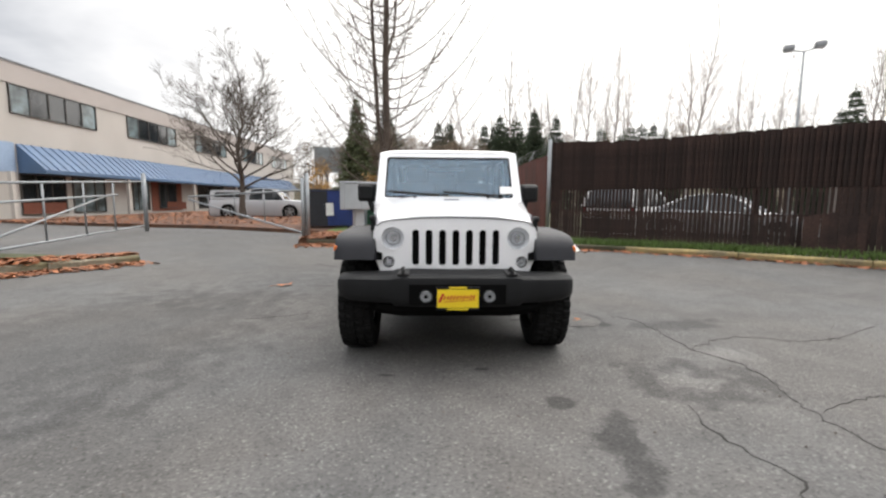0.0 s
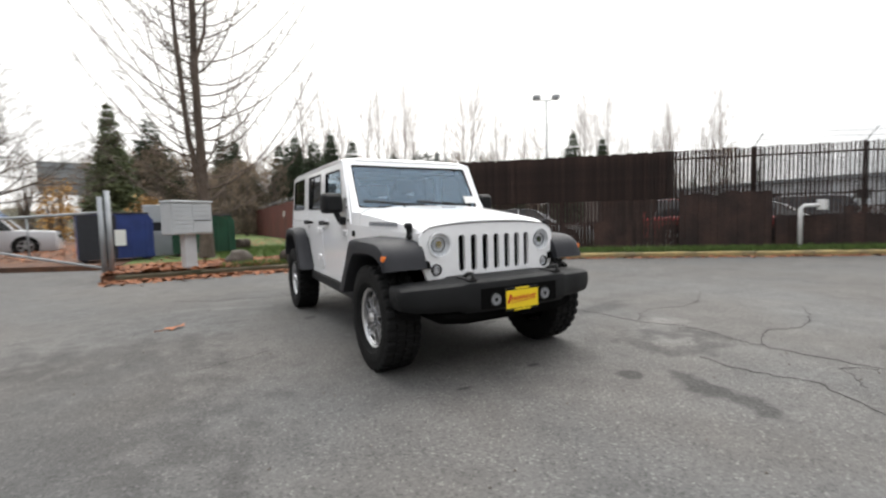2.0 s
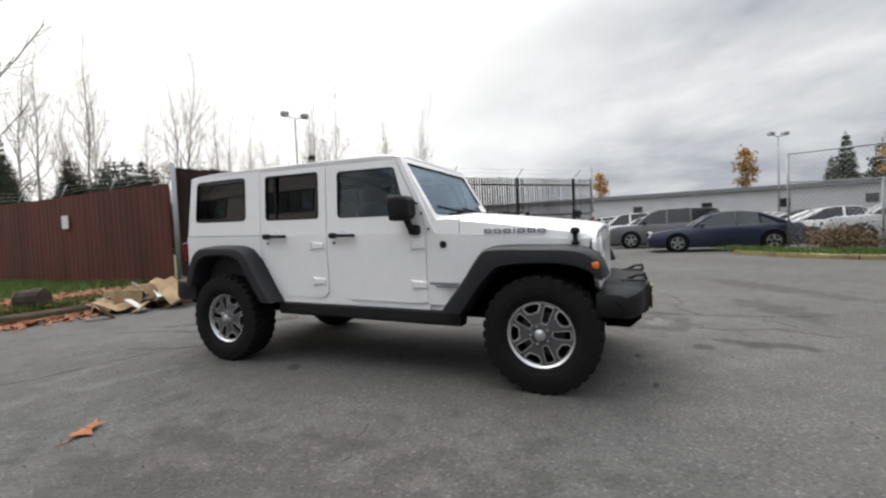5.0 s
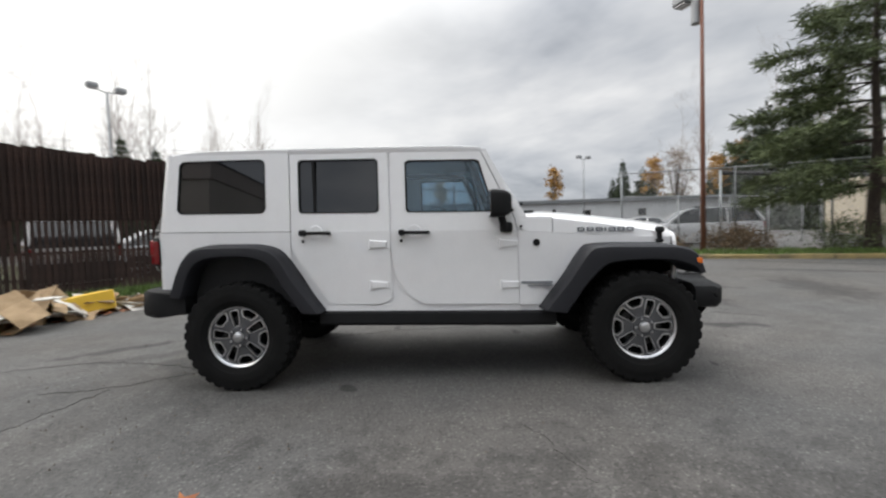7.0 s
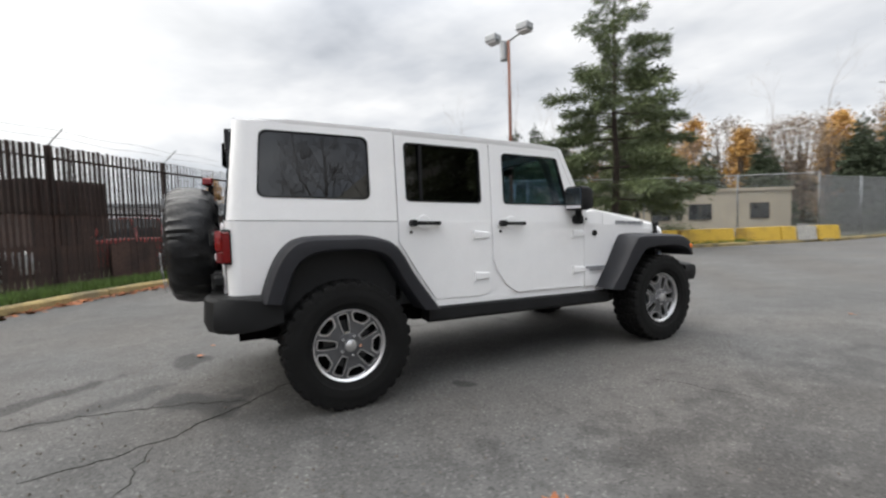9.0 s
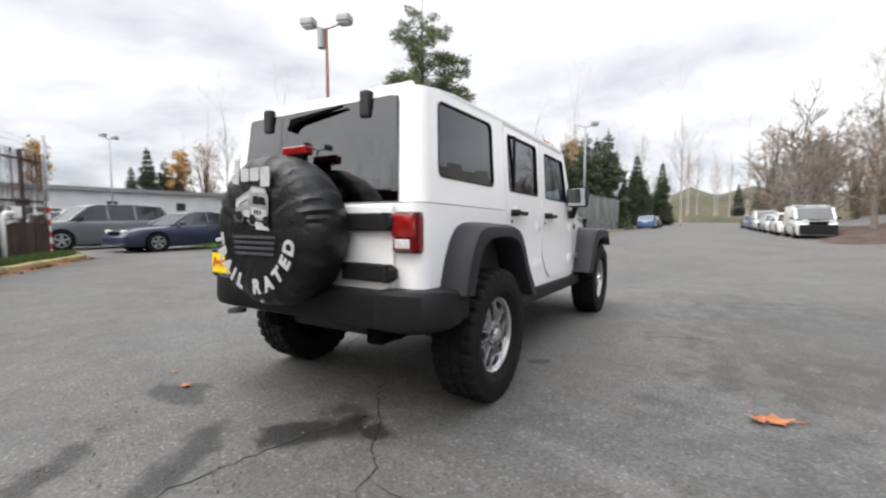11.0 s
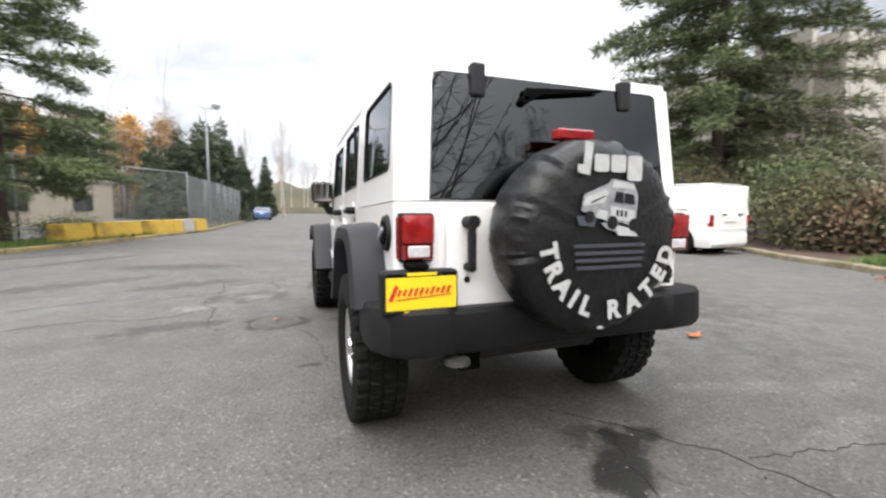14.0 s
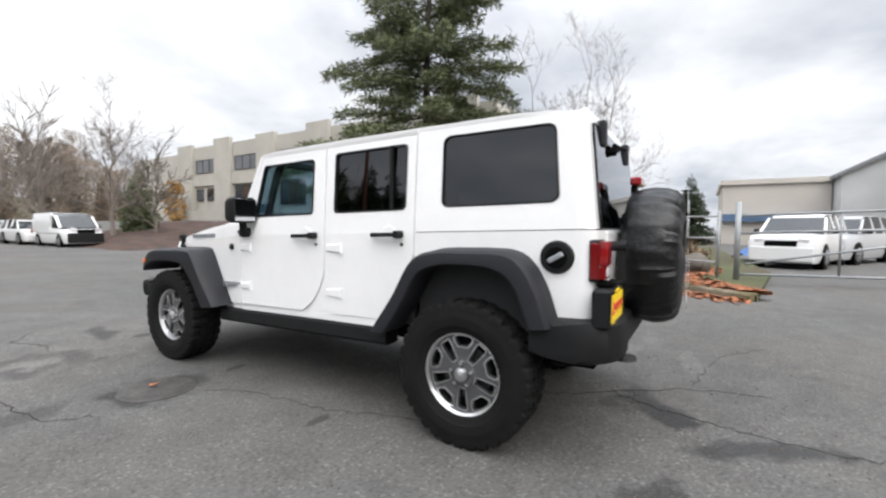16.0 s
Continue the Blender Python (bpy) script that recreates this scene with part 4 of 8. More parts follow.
for k in range(46):
    u = k / 45
    x = -8 + 86 * u + rng.uniform(-2, 2)
    y = 60 - 30 * u + rng.uniform(-3, 8)
    copy_thing(rng.choice((fir, fir2)), at_plan(x, y, -1 * u, rng.uniform(0, 360), (1.3 - 0.55 * min(1, u * 1.7)) * rng.uniform(0.55, 1.2)))
brown = leafy("far_brown_tree", (52, -58, 0), 15, 6, "tall hazy brown bare tree in the far woods", BROWNWOOD, seed=109, clumps=90, leaf=0.16, group="brown trees far off", per=40)
for x, y, s in ((26, -58, 0.85), (31, -62, 0.95), (22, -64, 0.9), (17, -66, 0.95), (36, -58, 0.85), (13, -70, 0.9), (40, -55, 0.8), (28, -72, 1.05), (20, -58, 0.75), (66, -47, 1.0), (60, -49, 0.9), (57, -54, 1.1), (50, -60, 1.15), (46, -64, 1.05), (42, -61, 0.95), (36, -66, 1.1), (28, -68, 1.0), (70, -36, 0.9), (22, -76, 0.9)):
    copy_thing(brown, at_plan(x, y, 0, 37 * x, s))
for k in range(17):
    copy_thing(brown, at_plan(-17 + 2.3 * k + rng.uniform(-1, 1), 56 + rng.uniform(-4, 6), -0.5, 70 * k, rng.uniform(0.5, 0.72)))
for k in range(16):
    copy_thing(brown, at_plan(-15 + 2.5 * k + rng.uniform(-1, 1), 67 + rng.uniform(-3, 4), -0.5, 50 * k, rng.uniform(0.62, 0.8)))
for k in range(16):
    copy_thing(brown, at_plan(20 + 3.6 * k, 64 - 1.7 * k + rng.uniform(-4, 4), -0.5, 70 * k, rng.uniform(0.6, 0.85)))
for x, y, s in ((27.5, -55, 0.9), (19.5, -60, 0.95), (34.5, -50, 0.95), (62, -38, 0.8), (66, -44, 1.0), (72, -33, 0.9), (56, -60, 1.0), (48, -66, 1.1), (38, -62, 1.2), (33, -66, 1.0), (30, -60, 0.9), (84, 4.5, 0.8), (24.0, -70, 1.0), (90, -20, 1.0), (19, -74, 1.1)):
    copy_thing(gold, at_plan(x, y, 0, rng.uniform(0, 360), s))
for k in range(46):
    a = radians(-20 - 68 * k / 45 + rng.uniform(-1, 1))
    d = rng.uniform(72, 92)
    copy_thing(rng.choice((fir, fir2, birch, birch2, fir)), at_plan(d * math.cos(a), d * math.sin(a), 0, rng.uniform(0, 360), rng.uniform(0.6, 1.1)))
for x, y, s in ((40.5, -33, 1.25), (43, -35.5, 1.15), (45.5, -33.5, 1.3), (38.5, -36, 1.1), (36, -45, 1.05), (30, -52, 0.9), (24.5, -54, 1.0), (16.5, -57, 0.95), (14, -60, 0.9), (7.2, -43.5, 0.95), (8.2, -38.5, 0.85), (9.0, -34.0, 0.7)):
    copy_thing(fir2, at_plan(x, y, 0, 50 * x, s))
for k in range(16):
    copy_thing(rng.choice((fir, fir2)), at_plan(rng.uniform(7.5, 11), -40 - 5.5 * k, 0, rng.uniform(0, 360), rng.uniform(0.55, 0.85)))
for x, y, h in ((6.1, 47.2, 10.0), (8.2, 48.8, 11.3), (9.7, 46.4, 11.5), (12.0, 47.8, 11.7), (13.3, 45.3, 9.8), (21.2, 50.7, 11.2), (25.0, 51.0, 11.6), (26.4, 48.0, 10.4)):
    copy_thing(fir2 if int(x) % 2 else fir, at_plan(x, y, -0.3, 33 * x, h / 11.5))
for x, y, h in ((-1.5, 43.0, 6.8), (0.3, 41.9, 7.2), (2.1, 43.8, 8.0), (3.1, 45.6, 7.8), (5.0, 44.5, 8.4)):
    copy_thing(brown, at_plan(x, y, -0.3, 33 * x, h / 15))
copy_thing(fir2, at_plan(-36.5, 3.2, 0, 40, 0.5))
for k in range(15):
    copy_thing(brown, at_plan(-9 - 2.2 * k + rng.uniform(-2, 2), -62 - 2.4 * k + rng.uniform(-6, 6), 0.3, 67 * k, rng.uniform(0.7, 1.0)))
for x, y, s in ((31, 29, 0.75), (35, 32, 0.95), (38.5, 31, 0.85), (41, 33, 0.95), (45, 31, 0.8)):
    copy_thing(fir, at_plan(x, y, -0.6, 60 * x, s))
for k in range(44):
    copy_thing(rng.choice((birch, fir, birch2, birch)), at_plan(-60 + 95 * k / 43 + rng.uniform(-2, 2), -118 - rng.uniform(0, 40), 2, rng.uniform(0, 360), rng.uniform(0.6, 1.0)))


def hill(name, ring, height, label, seed):
    """A far wooded ridge as a low uneven band of ground."""
    rng.seed(seed)
    V, F = [], []
    n = len(ring)
    for i, (x, y, h) in enumerate(ring):
        c = Vector((x, y, 0)).normalized()
        for q, hh in ((0, 0), (14, 0.6), (30, 0.95), (60, 1.0)):
            V.append(Vector((x, y, 0)) + c * q + Vector((0, 0, hh * h * height * (1 + 0.12 * rng.uniform(-1, 1)))))
    for i in range(n - 1):
        for k in range(3):
            F.append((i * 4 + k, (i + 1) * 4 + k, (i + 1) * 4 + k + 1, i * 4 + k + 1))
    ob = link_mesh(name, V, F, WOODS, smooth=True)
    return tagged(ob, label, "wooded ridge", kind="structure")


hill("backdrop_hill", [(150 * math.cos(radians(a)), 150 * math.sin(radians(a)), h * (1 + 0.15 * math.sin(a * 0.9) + 0.1 * math.sin(a * 2.3))) for a, h in
     [(-140 + 3 * i, 0.9 if i < 15 else (1.0 if i < 40 else 0.7)) for i in range(94)]], 11.0, "far wooded ridge in brown and green under the clouds", 110)

# ---- fences, gates, poles ----
FENCE_A, FENCE_B = Vector((3.65, 10.0, 0.1)), Vector((13.9, 0.75, 0.0))
rng.seed(200)
pf = thing("picket_fence", None, "tall dark brown slatted security fence with gaps and added stand-in boards", "fence")
d = FENCE_B - FENCE_A
d.z = 0
fl = d.length
fdir = d.normalized()
fturn = Matrix.Rotation(math.atan2(fdir.y, fdir.x), 4, "Z")
FM = Matrix.Translation((FENCE_A.x, FENCE_A.y, 0.05)) @ fturn
slat_v = [(-0.036, 0, 0), (0.036, 0, 0), (0.036, 0.02, 0), (-0.036, 0.02, 0), (-0.036, 0, 1), (0.036, 0, 1), (0.036, 0.02, 1), (-0.036, 0.02, 1)]
slat_f = [(0, 1, 5, 4), (1, 2, 6, 5), (2, 3, 7, 6), (3, 0, 4, 7), (4, 5, 6, 7), (3, 2, 1, 0)]
slat_me = bpy.data.meshes.new("slat")
slat_me.from_pydata(slat_v, [], slat_f)
slat_me.materials.append(PICKET)
step = 0.10
nslat = int(fl / step)
for i in range(nslat):
    s = (i + 0.5) * step
    top = 2.87 + 0.14 * max(0.0, 1 - s / 2.5) + rng.gauss(0, 0.014)
    wide = 2.2 if s < 8.4 else 1.55
    if rng.random() < 0.03:
        wide *= 0.55
    band = 0.25 < s < 12.5 and not 9.6 < s < 10.6
    # below: closed boards; middle: thin bars with gaps; above: turned louvre slats
    z0, z1 = (0.90 + 0.03 * rng.random(), 1.52 + 0.03 * rng.random()) if band else (1.2, 1.2)
    spans = [(0.04 * rng.random(), z0, 1.36 * rng.uniform(0.85, 1.0), radians(6)), (z1, top, wide, radians(36))]
    if band:
        spans.append((z0, z1, 0.92, radians(10)))
    for lo, hi, w, turn in spans:
        ob = new("slat", slat_me)
        ob.parent = pf
        ob.matrix_world = FM @ Matrix.LocRotScale((s, rng.gauss(0, 0.004), lo), Euler((0, 0, turn + rng.gauss(0, 0.05))), (w, 0.5, hi - lo))
for z in (0.35, 0.86, 1.53, 2.62):
    part("rail", boxed((0, 0.085, z), (fl, 0.12, z + 0.045)), PICKET, pf).matrix_world = FM
for k in range(6):
    s = 0.1 + 2.59 * k
    part("post", boxed((s - 0.035, 0.12, 0), (s + 0.035, 0.19, 2.9)), PICKET, pf).matrix_world = FM
    tube("wire_arm", [FM @ Vector((s, 0.15, 2.88)), FM @ Vector((s + 0.05, -0.22, 3.2))], 0.014, WIRE, pf, n=5)
# added boards stand in for dark things showing through the fence
for s0, s1, z0, z1 in ((6.2, 7.25, 0.05, 0.92), (8.5, 10.8, 0.05, 1.66), (10.9, 13.6, 0.1, 0.98)):
    nb = max(1, round((s1 - s0) / 0.16))
    for k in range(nb):
        a, b = s0 + (s1 - s0) * k / nb, s0 + (s1 - s0) * (k + 1) / nb - 0.006
        off = rng.gauss(0, 0.006)
        part("patch_board", boxed((a, -0.115 + off, z0 + rng.uniform(0, 0.04)), (b, -0.095 + off, z1 + rng.gauss(0, 0.03))), PICKET, pf).matrix_world = FM
for k in range(2):
    V, F = [], []
    pts = [FM @ Vector((fl * i / 30, -0.05 - 0.1 * k, 3.02 + 0.12 * k + 0.025 * math.sin(i * 1.7 + k))) for i in range(31)]
    tube_data(V, F, pts, [0.0035] * 31, 4)
    link_mesh("barbed_wire", V, F, WIRE, pf)
tube("corner_post", [(3.55, 9.95, 0), (3.55, 9.95, 3.15)], 0.06, GALV, pf, label="galvanised corner post")
bx = thing("storage_container", FM, "dark brown corrugated storage container behind the fence", "container")
part("body", boxed((6.83, 3.3, 0.12), (8.75, 9.3, 2.62), 0.02), PICKET, bx).matrix_world = FM
for k in range(10):
    part("corrugation", boxed((6.92 + 0.19 * k, 3.265, 0.25), (7.0 + 0.19 * k, 3.298, 2.5)), PICKET, bx).matrix_world = FM
part("skid", boxed((6.9, 3.4, -0.05), (8.7, 9.2, 0.118)), STEEL, bx).matrix_world = FM
endp = thing("gate_post", at_plan(13.95, 0.75), "tall pale steel gate post with red and white bands", "post")
tube("shaft", [(0, 0, 0), (0, 0, 3.45)], 0.055, GALV, endp)
for k in range(9):
    part("band", cyled((0, 0, 0.1 + k * 0.17), (0, 0, 0.27 + k * 0.17), 0.066, n=12), REDPAINT if k % 2 else WHITEPAINT, endp)

rf = thing("red_fence", None, "tall rust-red sheet metal fence with barbed wire", "fence")
RA, RB = Vector((3.5, 10.1, 0.05)), Vector((3.3, 46.0, 0.05))
rl = (RB - RA).length
RM = Matrix.Translation(RA) @ Matrix.Rotation(math.atan2(RB.y - RA.y, RB.x - RA.x), 4, "Z")
npan = 30
for i in range(npan):
    a, b = rl * i / npan, rl * (i + 1) / npan
    V, F = [], []
    m = 10
    for k in range(m + 1):
        for z in (0.0, 2.62 + 0.02 * math.sin(i)):
            V.append((a + 0.01 + (b - a - 0.02) * k / m, 0.012 * (k % 2), z))
    F = [(2 * k, 2 * k + 2, 2 * k + 3, 2 * k + 1) for k in range(m)]
    ob = link_mesh("panel", V + [(x, y - 0.03, z) for x, y, z in V], F + [tuple(j + 22 for j in f[::-1]) for f in F] + [(0, 22, 24, 2), (20, 42, 43, 21), (1, 3, 25, 23), (0, 1, 23, 22)], RUST, rf)
    ob.matrix_world = RM
for y in (14.6, 29.0):
    part("sign", boxed((-0.16, -0.01, 1.72), (0.16, 0.01, 2.1)), PAPER, rf, "small white notice").matrix_world = Matrix.Translation((3.4 if y < 20 else 3.31, y, 0)) @ Matrix.Rotation(radians(-90), 4, "Z")
for k in range(3):
    tube("barbed_wire", [RM @ Vector((rl * i / 40, 0.0, 2.72 + 0.1 * k + 0.04 * math.sin(i * 2.1 + k))) for i in range(41)], 0.004, WIRE, rf, n=4)
for i in range(0, 31, 2):
    tube("wire_arm", [RM @ Vector((rl * i / 30, 0, 2.6)), RM @ Vector((rl * i / 30, -0.18, 3.0))], 0.018, WIRE, rf, n=5)

tube_gate = thing("keypad_stand", at_plan(11.9, 2.15), "white bent steel pipe with a small box beside the fence", "gate stand")
tube("pipe", [(0, 0, 0), (0, 0, 1.2), (0.06, -0.06, 1.27), (0.3, -0.28, 1.28)], 0.05, WHITEPAINT, tube_gate)
part("box", boxed((0.28, -0.42, 1.15), (0.46, -0.24, 1.42), 0.01), WHITEPAINT, tube_gate)


def lamp_pole(loc, h, label, material, turn=0.0, heads=2, r=0.09, arm=0.75, box_z=0.0, group=""):
    """A tall lot lamp: pole, cross arm and flood heads."""
    t = thing("lamp_pole", at_plan(loc[0], loc[1], loc[2], turn), label, "lamp pole", group)
    tube("pole", [(0, 0, 0), (0, 0, h * 0.5), (0, 0, h)], [r, r * 0.8, r * 0.6], material, t)
    tube("arm", [(-arm, 0, h + 0.15), (0, 0, h - 0.05), (arm, 0, h + 0.15)], 0.04, POLEGREY, t)
    for s in (-1, 1)[:heads]:
        head = part("lamp_head", boxed((s * arm - 0.28, -0.24, h + 0.1), (s * arm + 0.28, 0.24, h + 0.42), 0.06), POLEGREY, t)
        part("lens", boxed((s * arm - 0.22, -0.2, h + 0.07), (s * arm + 0.22, 0.2, h + 0.1)), WHITELENS, head)
    if box_z:
        part("transformer", cyled((0.22, 0, box_z), (0.22, 0, box_z + 0.7), 0.16), POLEGREY, t)
    return t


lamp_pole((10.9, -7.05, 0.1), 8.45, "tall red-brown pole with two flood lamps", POLERED, 20, box_z=7.7)
lamp_pole((22.2, 22.6, 0.0), 10.3, "grey lot lamp with two flood heads behind the fence", POLEGREY, -30, r=0.1, group="lot lamps")
lamp_pole((48, -14, 0.0), 9.0, "grey lot lamp far over the parked cars", POLEGREY, -60, r=0.1, group="lot lamps")
lamp_pole((6.6, -31, 0.0), 8.6, "grey street lamp beside the fenced yard", POLEGREY, 30, r=0.09, group="lot lamps", heads=1)


def chain_fence(name, pts, h, label, slats=False, post_r=0.035, spacing=3.0, mesh=True):
    """A chain-link fence: posts, rails and a woven diamond mesh of thin wires."""
    t = thing(name, None, label, "fence")
    V, F = [], []
    P = [Vector((x, y, z)) for x, y, z in pts]
    for a, b in zip(P, P[1:]):
        L = (b - a).length
        n = max(1, round(L / spacing))
        dd = (b - a) / n
        for i in range(n + 1):
            p = a + dd * i
            tube("post", [p, p + Vector((0, 0, h + 0.05))], post_r, GALV, t, n=8)
        tube("top_rail", [a + Vector((0, 0, h)), b + Vector((0, 0, h))], 0.024, GALV, t, n=6)
        u = (b - a).normalized()
        cell = 0.16 if not slats else 0.12
        if mesh:
            k = -int(h / cell) - 1
            while k * cell < L:
                for sgn in (1, -1):
                    s0, s1 = (k * cell, k * cell + h) if sgn == 1 else (k * cell + h, k * cell)
                    q0, q1 = Vector((s0, 0)), Vector((s1, h))
                    lo, hi = min(s0, s1), max(s0, s1)
                    t0, t1 = 0.0, 1.0
                    if lo < 0:
                        c = (0 - s0) / (s1 - s0)
                        t0, t1 = (c, t1) if s1 > s0 else (t0, c)
                    if hi > L:
                        c = (L - s0) / (s1 - s0)
                        t0, t1 = (t0, min(t1, c)) if s1 > s0 else (max(t0, c), t1)
                    if t1 > t0:
                        pa, pb = q0.lerp(q1, t0), q0.lerp(q1, t1)
                        tube_data(V, F, [a + u * pa.x + Vector((0, 0, pa.y)), a + u * pb.x + Vector((0, 0, pb.y))], [0.0035] * 2, 3, cap=False)
                k += 1
        if slats:
            for i in range(int(L / 0.11)):
                q = a + u * (i * 0.11 + 0.05)
                b0 = len(V)
                w = u * 0.035
                V.extend((q - w, q + w, q + w + Vector((0, 0, h - 0.05)), q - w + Vector((0, 0, h - 0.05))))
                F.append((b0, b0 + 1, b0 + 2, b0 + 3))
    if V:
        tagged(link_mesh("wire_mesh", V, F, WIRE, t), "woven diamond wire", kind="stuff")
    return t


chain_fence("chain_link_fence", [(13.2, -5.2, 0.1), (12.3, -9.0, 0.1), (10.2, -14.2, 0.1), (8.1, -18.0, 0.1), (6.1, -20.8, 0.1)], 3.0, "tall galvanised chain-link fence along the lot")
chain_fence("slatted_yard_fence", [(6.1, -20.8, 0.0), (5.6, -28, 0.0), (5.4, -40, 0.0)], 2.95, "chain-link fence with grey privacy slats", slats=True, mesh=False)
chain_fence("chain_link_fence", [(13.2, -5.2, 0.0), (15.0, -10.5, 0.0), (17.5, -15.5, 0.0)], 2.2, "chain-link fence between lot and verge")
sw = thing("sidewalk_rail", None, "dark horizontal rail above the lot fence", "rail")
tube("rail", [(14.0, -9.5, 3.1), (17.0, -16.0, 3.2), (19, -21, 3.2)], 0.09, STEEL, sw)
for x, y in ((14.0, -9.5), (17.0, -16.0), (19, -21)):
    tube("post", [(x, y, 0), (x, y, 3.2)], 0.05, GALV, sw)


def pipe_gate(name, hinge, end, h, label, low=0.25):
    """A swung-open tapering gate of steel pipes on a post."""
    t = thing(name, None, label, "gate")
    a, b = Vector((*hinge, 0)), Vector((*end, 0))
    for dx in (-0.06, 0.07):
        tube("gate_post", [a + Vector((dx, 0, 0)), a + Vector((dx, 0, h + 0.15 + dx))], 0.055, GALV, t)
    u = (b - a)
    z = lambda v: Vector((0, 0, v))
    tube("top_rail", [a + z(h - 0.25), b + z(h - 0.45)], 0.03, GALV, t)
    tube("lower_rail", [a + z(low), b + z(h - 0.55)], 0.03, GALV, t)
    for k in (0.3, 0.55, 0.8):
        p = a + u * k
        tube("brace", [p + z(low + (h - 0.55 - low) * k), p + z(h - 0.25 - 0.2 * k)], 0.02, GALV, t)
    return t


pipe_gate("pipe_gate", (-3.78, 8.85), (-8.9, 12.2), 1.75, "open galvanised pipe gate tapering to its end")
lg = thing("pipe_gate", None, "open galvanised pipe gate leaf with rails and braces", "gate")
GA, GB = Vector((-8.5, 4.7, 0)), Vector((-10.95, 12.9, 0))
gz = lambda u, z: GA.lerp(GB, u) + Vector((0, 0, z))
tube("gate_post", [gz(0, 0), gz(0, 1.8)], 0.06, GALV, lg)
for z0, z1, u1 in ((1.5, 1.85, 1.0), (1.12, 1.42, 0.72), (0.22, 0.22, 1.0)):
    tube("rail", [gz(0, z0), gz(u1, z0 + (z1 - z0) * u1)], 0.028, GALV, lg)
tube("brace", [gz(0.02, 0.45), gz(0.62, 1.3)], 0.026, GALV, lg)
for u, h in ((0.22, 1.58), (0.45, 1.66), (0.68, 1.74)):
    tube("upright", [gz(u, 0.22), gz(u, h)], 0.024, GALV, lg)
gf = thing("pipe_fence", None, "short galvanised pipe fence beside the gate", "fence")
for x, y in ((-8.75, 4.35), (-9.3, 3.55)):
    tube("post", [(x, y, 0.05), (x, y, 1.62)], 0.035, GALV, gf)
for z in (0.45, 1.0, 1.5):
    tube("rail", [(-8.75, 4.35, z), (-9.3, 3.55, z)], 0.022, GALV, gf)
gp2 = thing("fence_post", at_plan(-10.9, 12.9), "round galvanised gate post with a domed cap", "post")
tube("shaft", [(0, 0, 0), (0, 0, 2.1)], 0.075, GALV, gp2)
part("cap", cyled((0, 0, 2.1), (0, 0, 2.17), 0.085, 0.04), GALV, gp2)

# ---- mailboxes, bins, clutter by the kerb ----
mb = thing("cluster_mailbox", at_plan(-2.21, 8.55, 0.1, 118.0), "grey pedestal cluster mailbox with rows of locker doors", "mailbox")
part("cabinet", boxed((-0.23, -0.46, 0.86), (0.23, 0.46, 1.58), 0.015), MAILGREY, mb)
part("hood", boxed((-0.26, -0.48, 1.58), (0.25, 0.48, 1.63), 0.012), MAILGREY, mb)
part("pedestal", boxed((-0.11, -0.13, 0), (0.11, 0.13, 0.86), 0.01), MAILGREY, mb)
for r in range(7):
    part("locker_door", boxed((-0.243, 0.01, 0.90 + r * 0.095), (-0.226, 0.43, 0.982 + r * 0.095), 0.004), MAILGREY, mb)
    if r > 3:
        part("locker_door", boxed((-0.243, -0.43, 0.90 + r * 0.095), (-0.226, -0.01, 0.982 + r * 0.095), 0.004), MAILGREY, mb)
part("parcel_door", boxed((-0.243, -0.43, 0.90), (-0.226, -0.01, 1.155), 0.004), MAILGREY, mb)
# dark strip painted in for the shadow line of the slot
part("mail_slot_shade", boxed((-0.247, -0.42, 1.165), (-0.236, -0.03, 1.19)), FRAME, mb)


def dumpster(name, m, size, material, label, dark=None):
    """A steel waste bin with ribs, rim, lid and side pockets."""
    t = thing(name, m, label, "dumpster")
    x, y, z = size
    bm = bmesh.new()
    prism(bm, [(-x / 2, 0.12), (x / 2, 0.12), (x / 2, z * 0.88), (x / 2 - 0.12, z), (-x / 2, z)], "y", -y / 2, y / 2, 0.01)
    part("body", bm, material, t)
    if dark:
        part("end_panel", boxed((-x / 2 - 0.012, -y / 2 - 0.055, 0.13), (-0.02, -y / 2 - 0.044, z - 0.02)), dark, t, "dark end panel")
    for k in range(5):
        px = -x / 2 + x * (k + 0.5) / 5
        part("rib", boxed((px - 0.04, -y / 2 - 0.04, 0.14), (px + 0.04, -y / 2 - 0.002, z * 0.86), 0.01), material, t)
    part("lid", boxed((-x / 2 - 0.02, -y / 2 - 0.03, z + 0.002), (x / 2 - 0.1, y / 2 + 0.03, z + 0.05), 0.015), BINDARK, t, "black plastic lid")
    for sx in (-1, 1):
        part("skid", boxed((sx * (x / 2 - 0.15) - 0.05, -y / 2, 0), (sx * (x / 2 - 0.15) + 0.05, y / 2, 0.12)), STEEL, t)
    return t


blue = dumpster("dumpster", at_plan(-4.3, 13.85, 0.1, 13), (1.86, 1.3, 1.48), BINBLUE, "dark blue steel dumpster with a black half and a notice", BINDARK)
part("notice", boxed((-0.08, -0.725, 0.52), (0.20, -0.717, 1.0)), PAPER, blue, "white paper notice")
dumpster("dumpster", at_plan(-1.85, 14.85, 0.1, 3), (1.95, 1.2, 1.40), BINGREEN, "green steel dumpster on leaf litter behind the larch")
hut = thing("utility_box", at_plan(-3.25, 15.6, 0.1, 5), "pale grey steel utility box with a dark gap", "utility box")
part("lower_cabinet", boxed((-0.45, -0.4, 0), (0.45, 0.4, 0.92), 0.02), MAILGREY, hut)
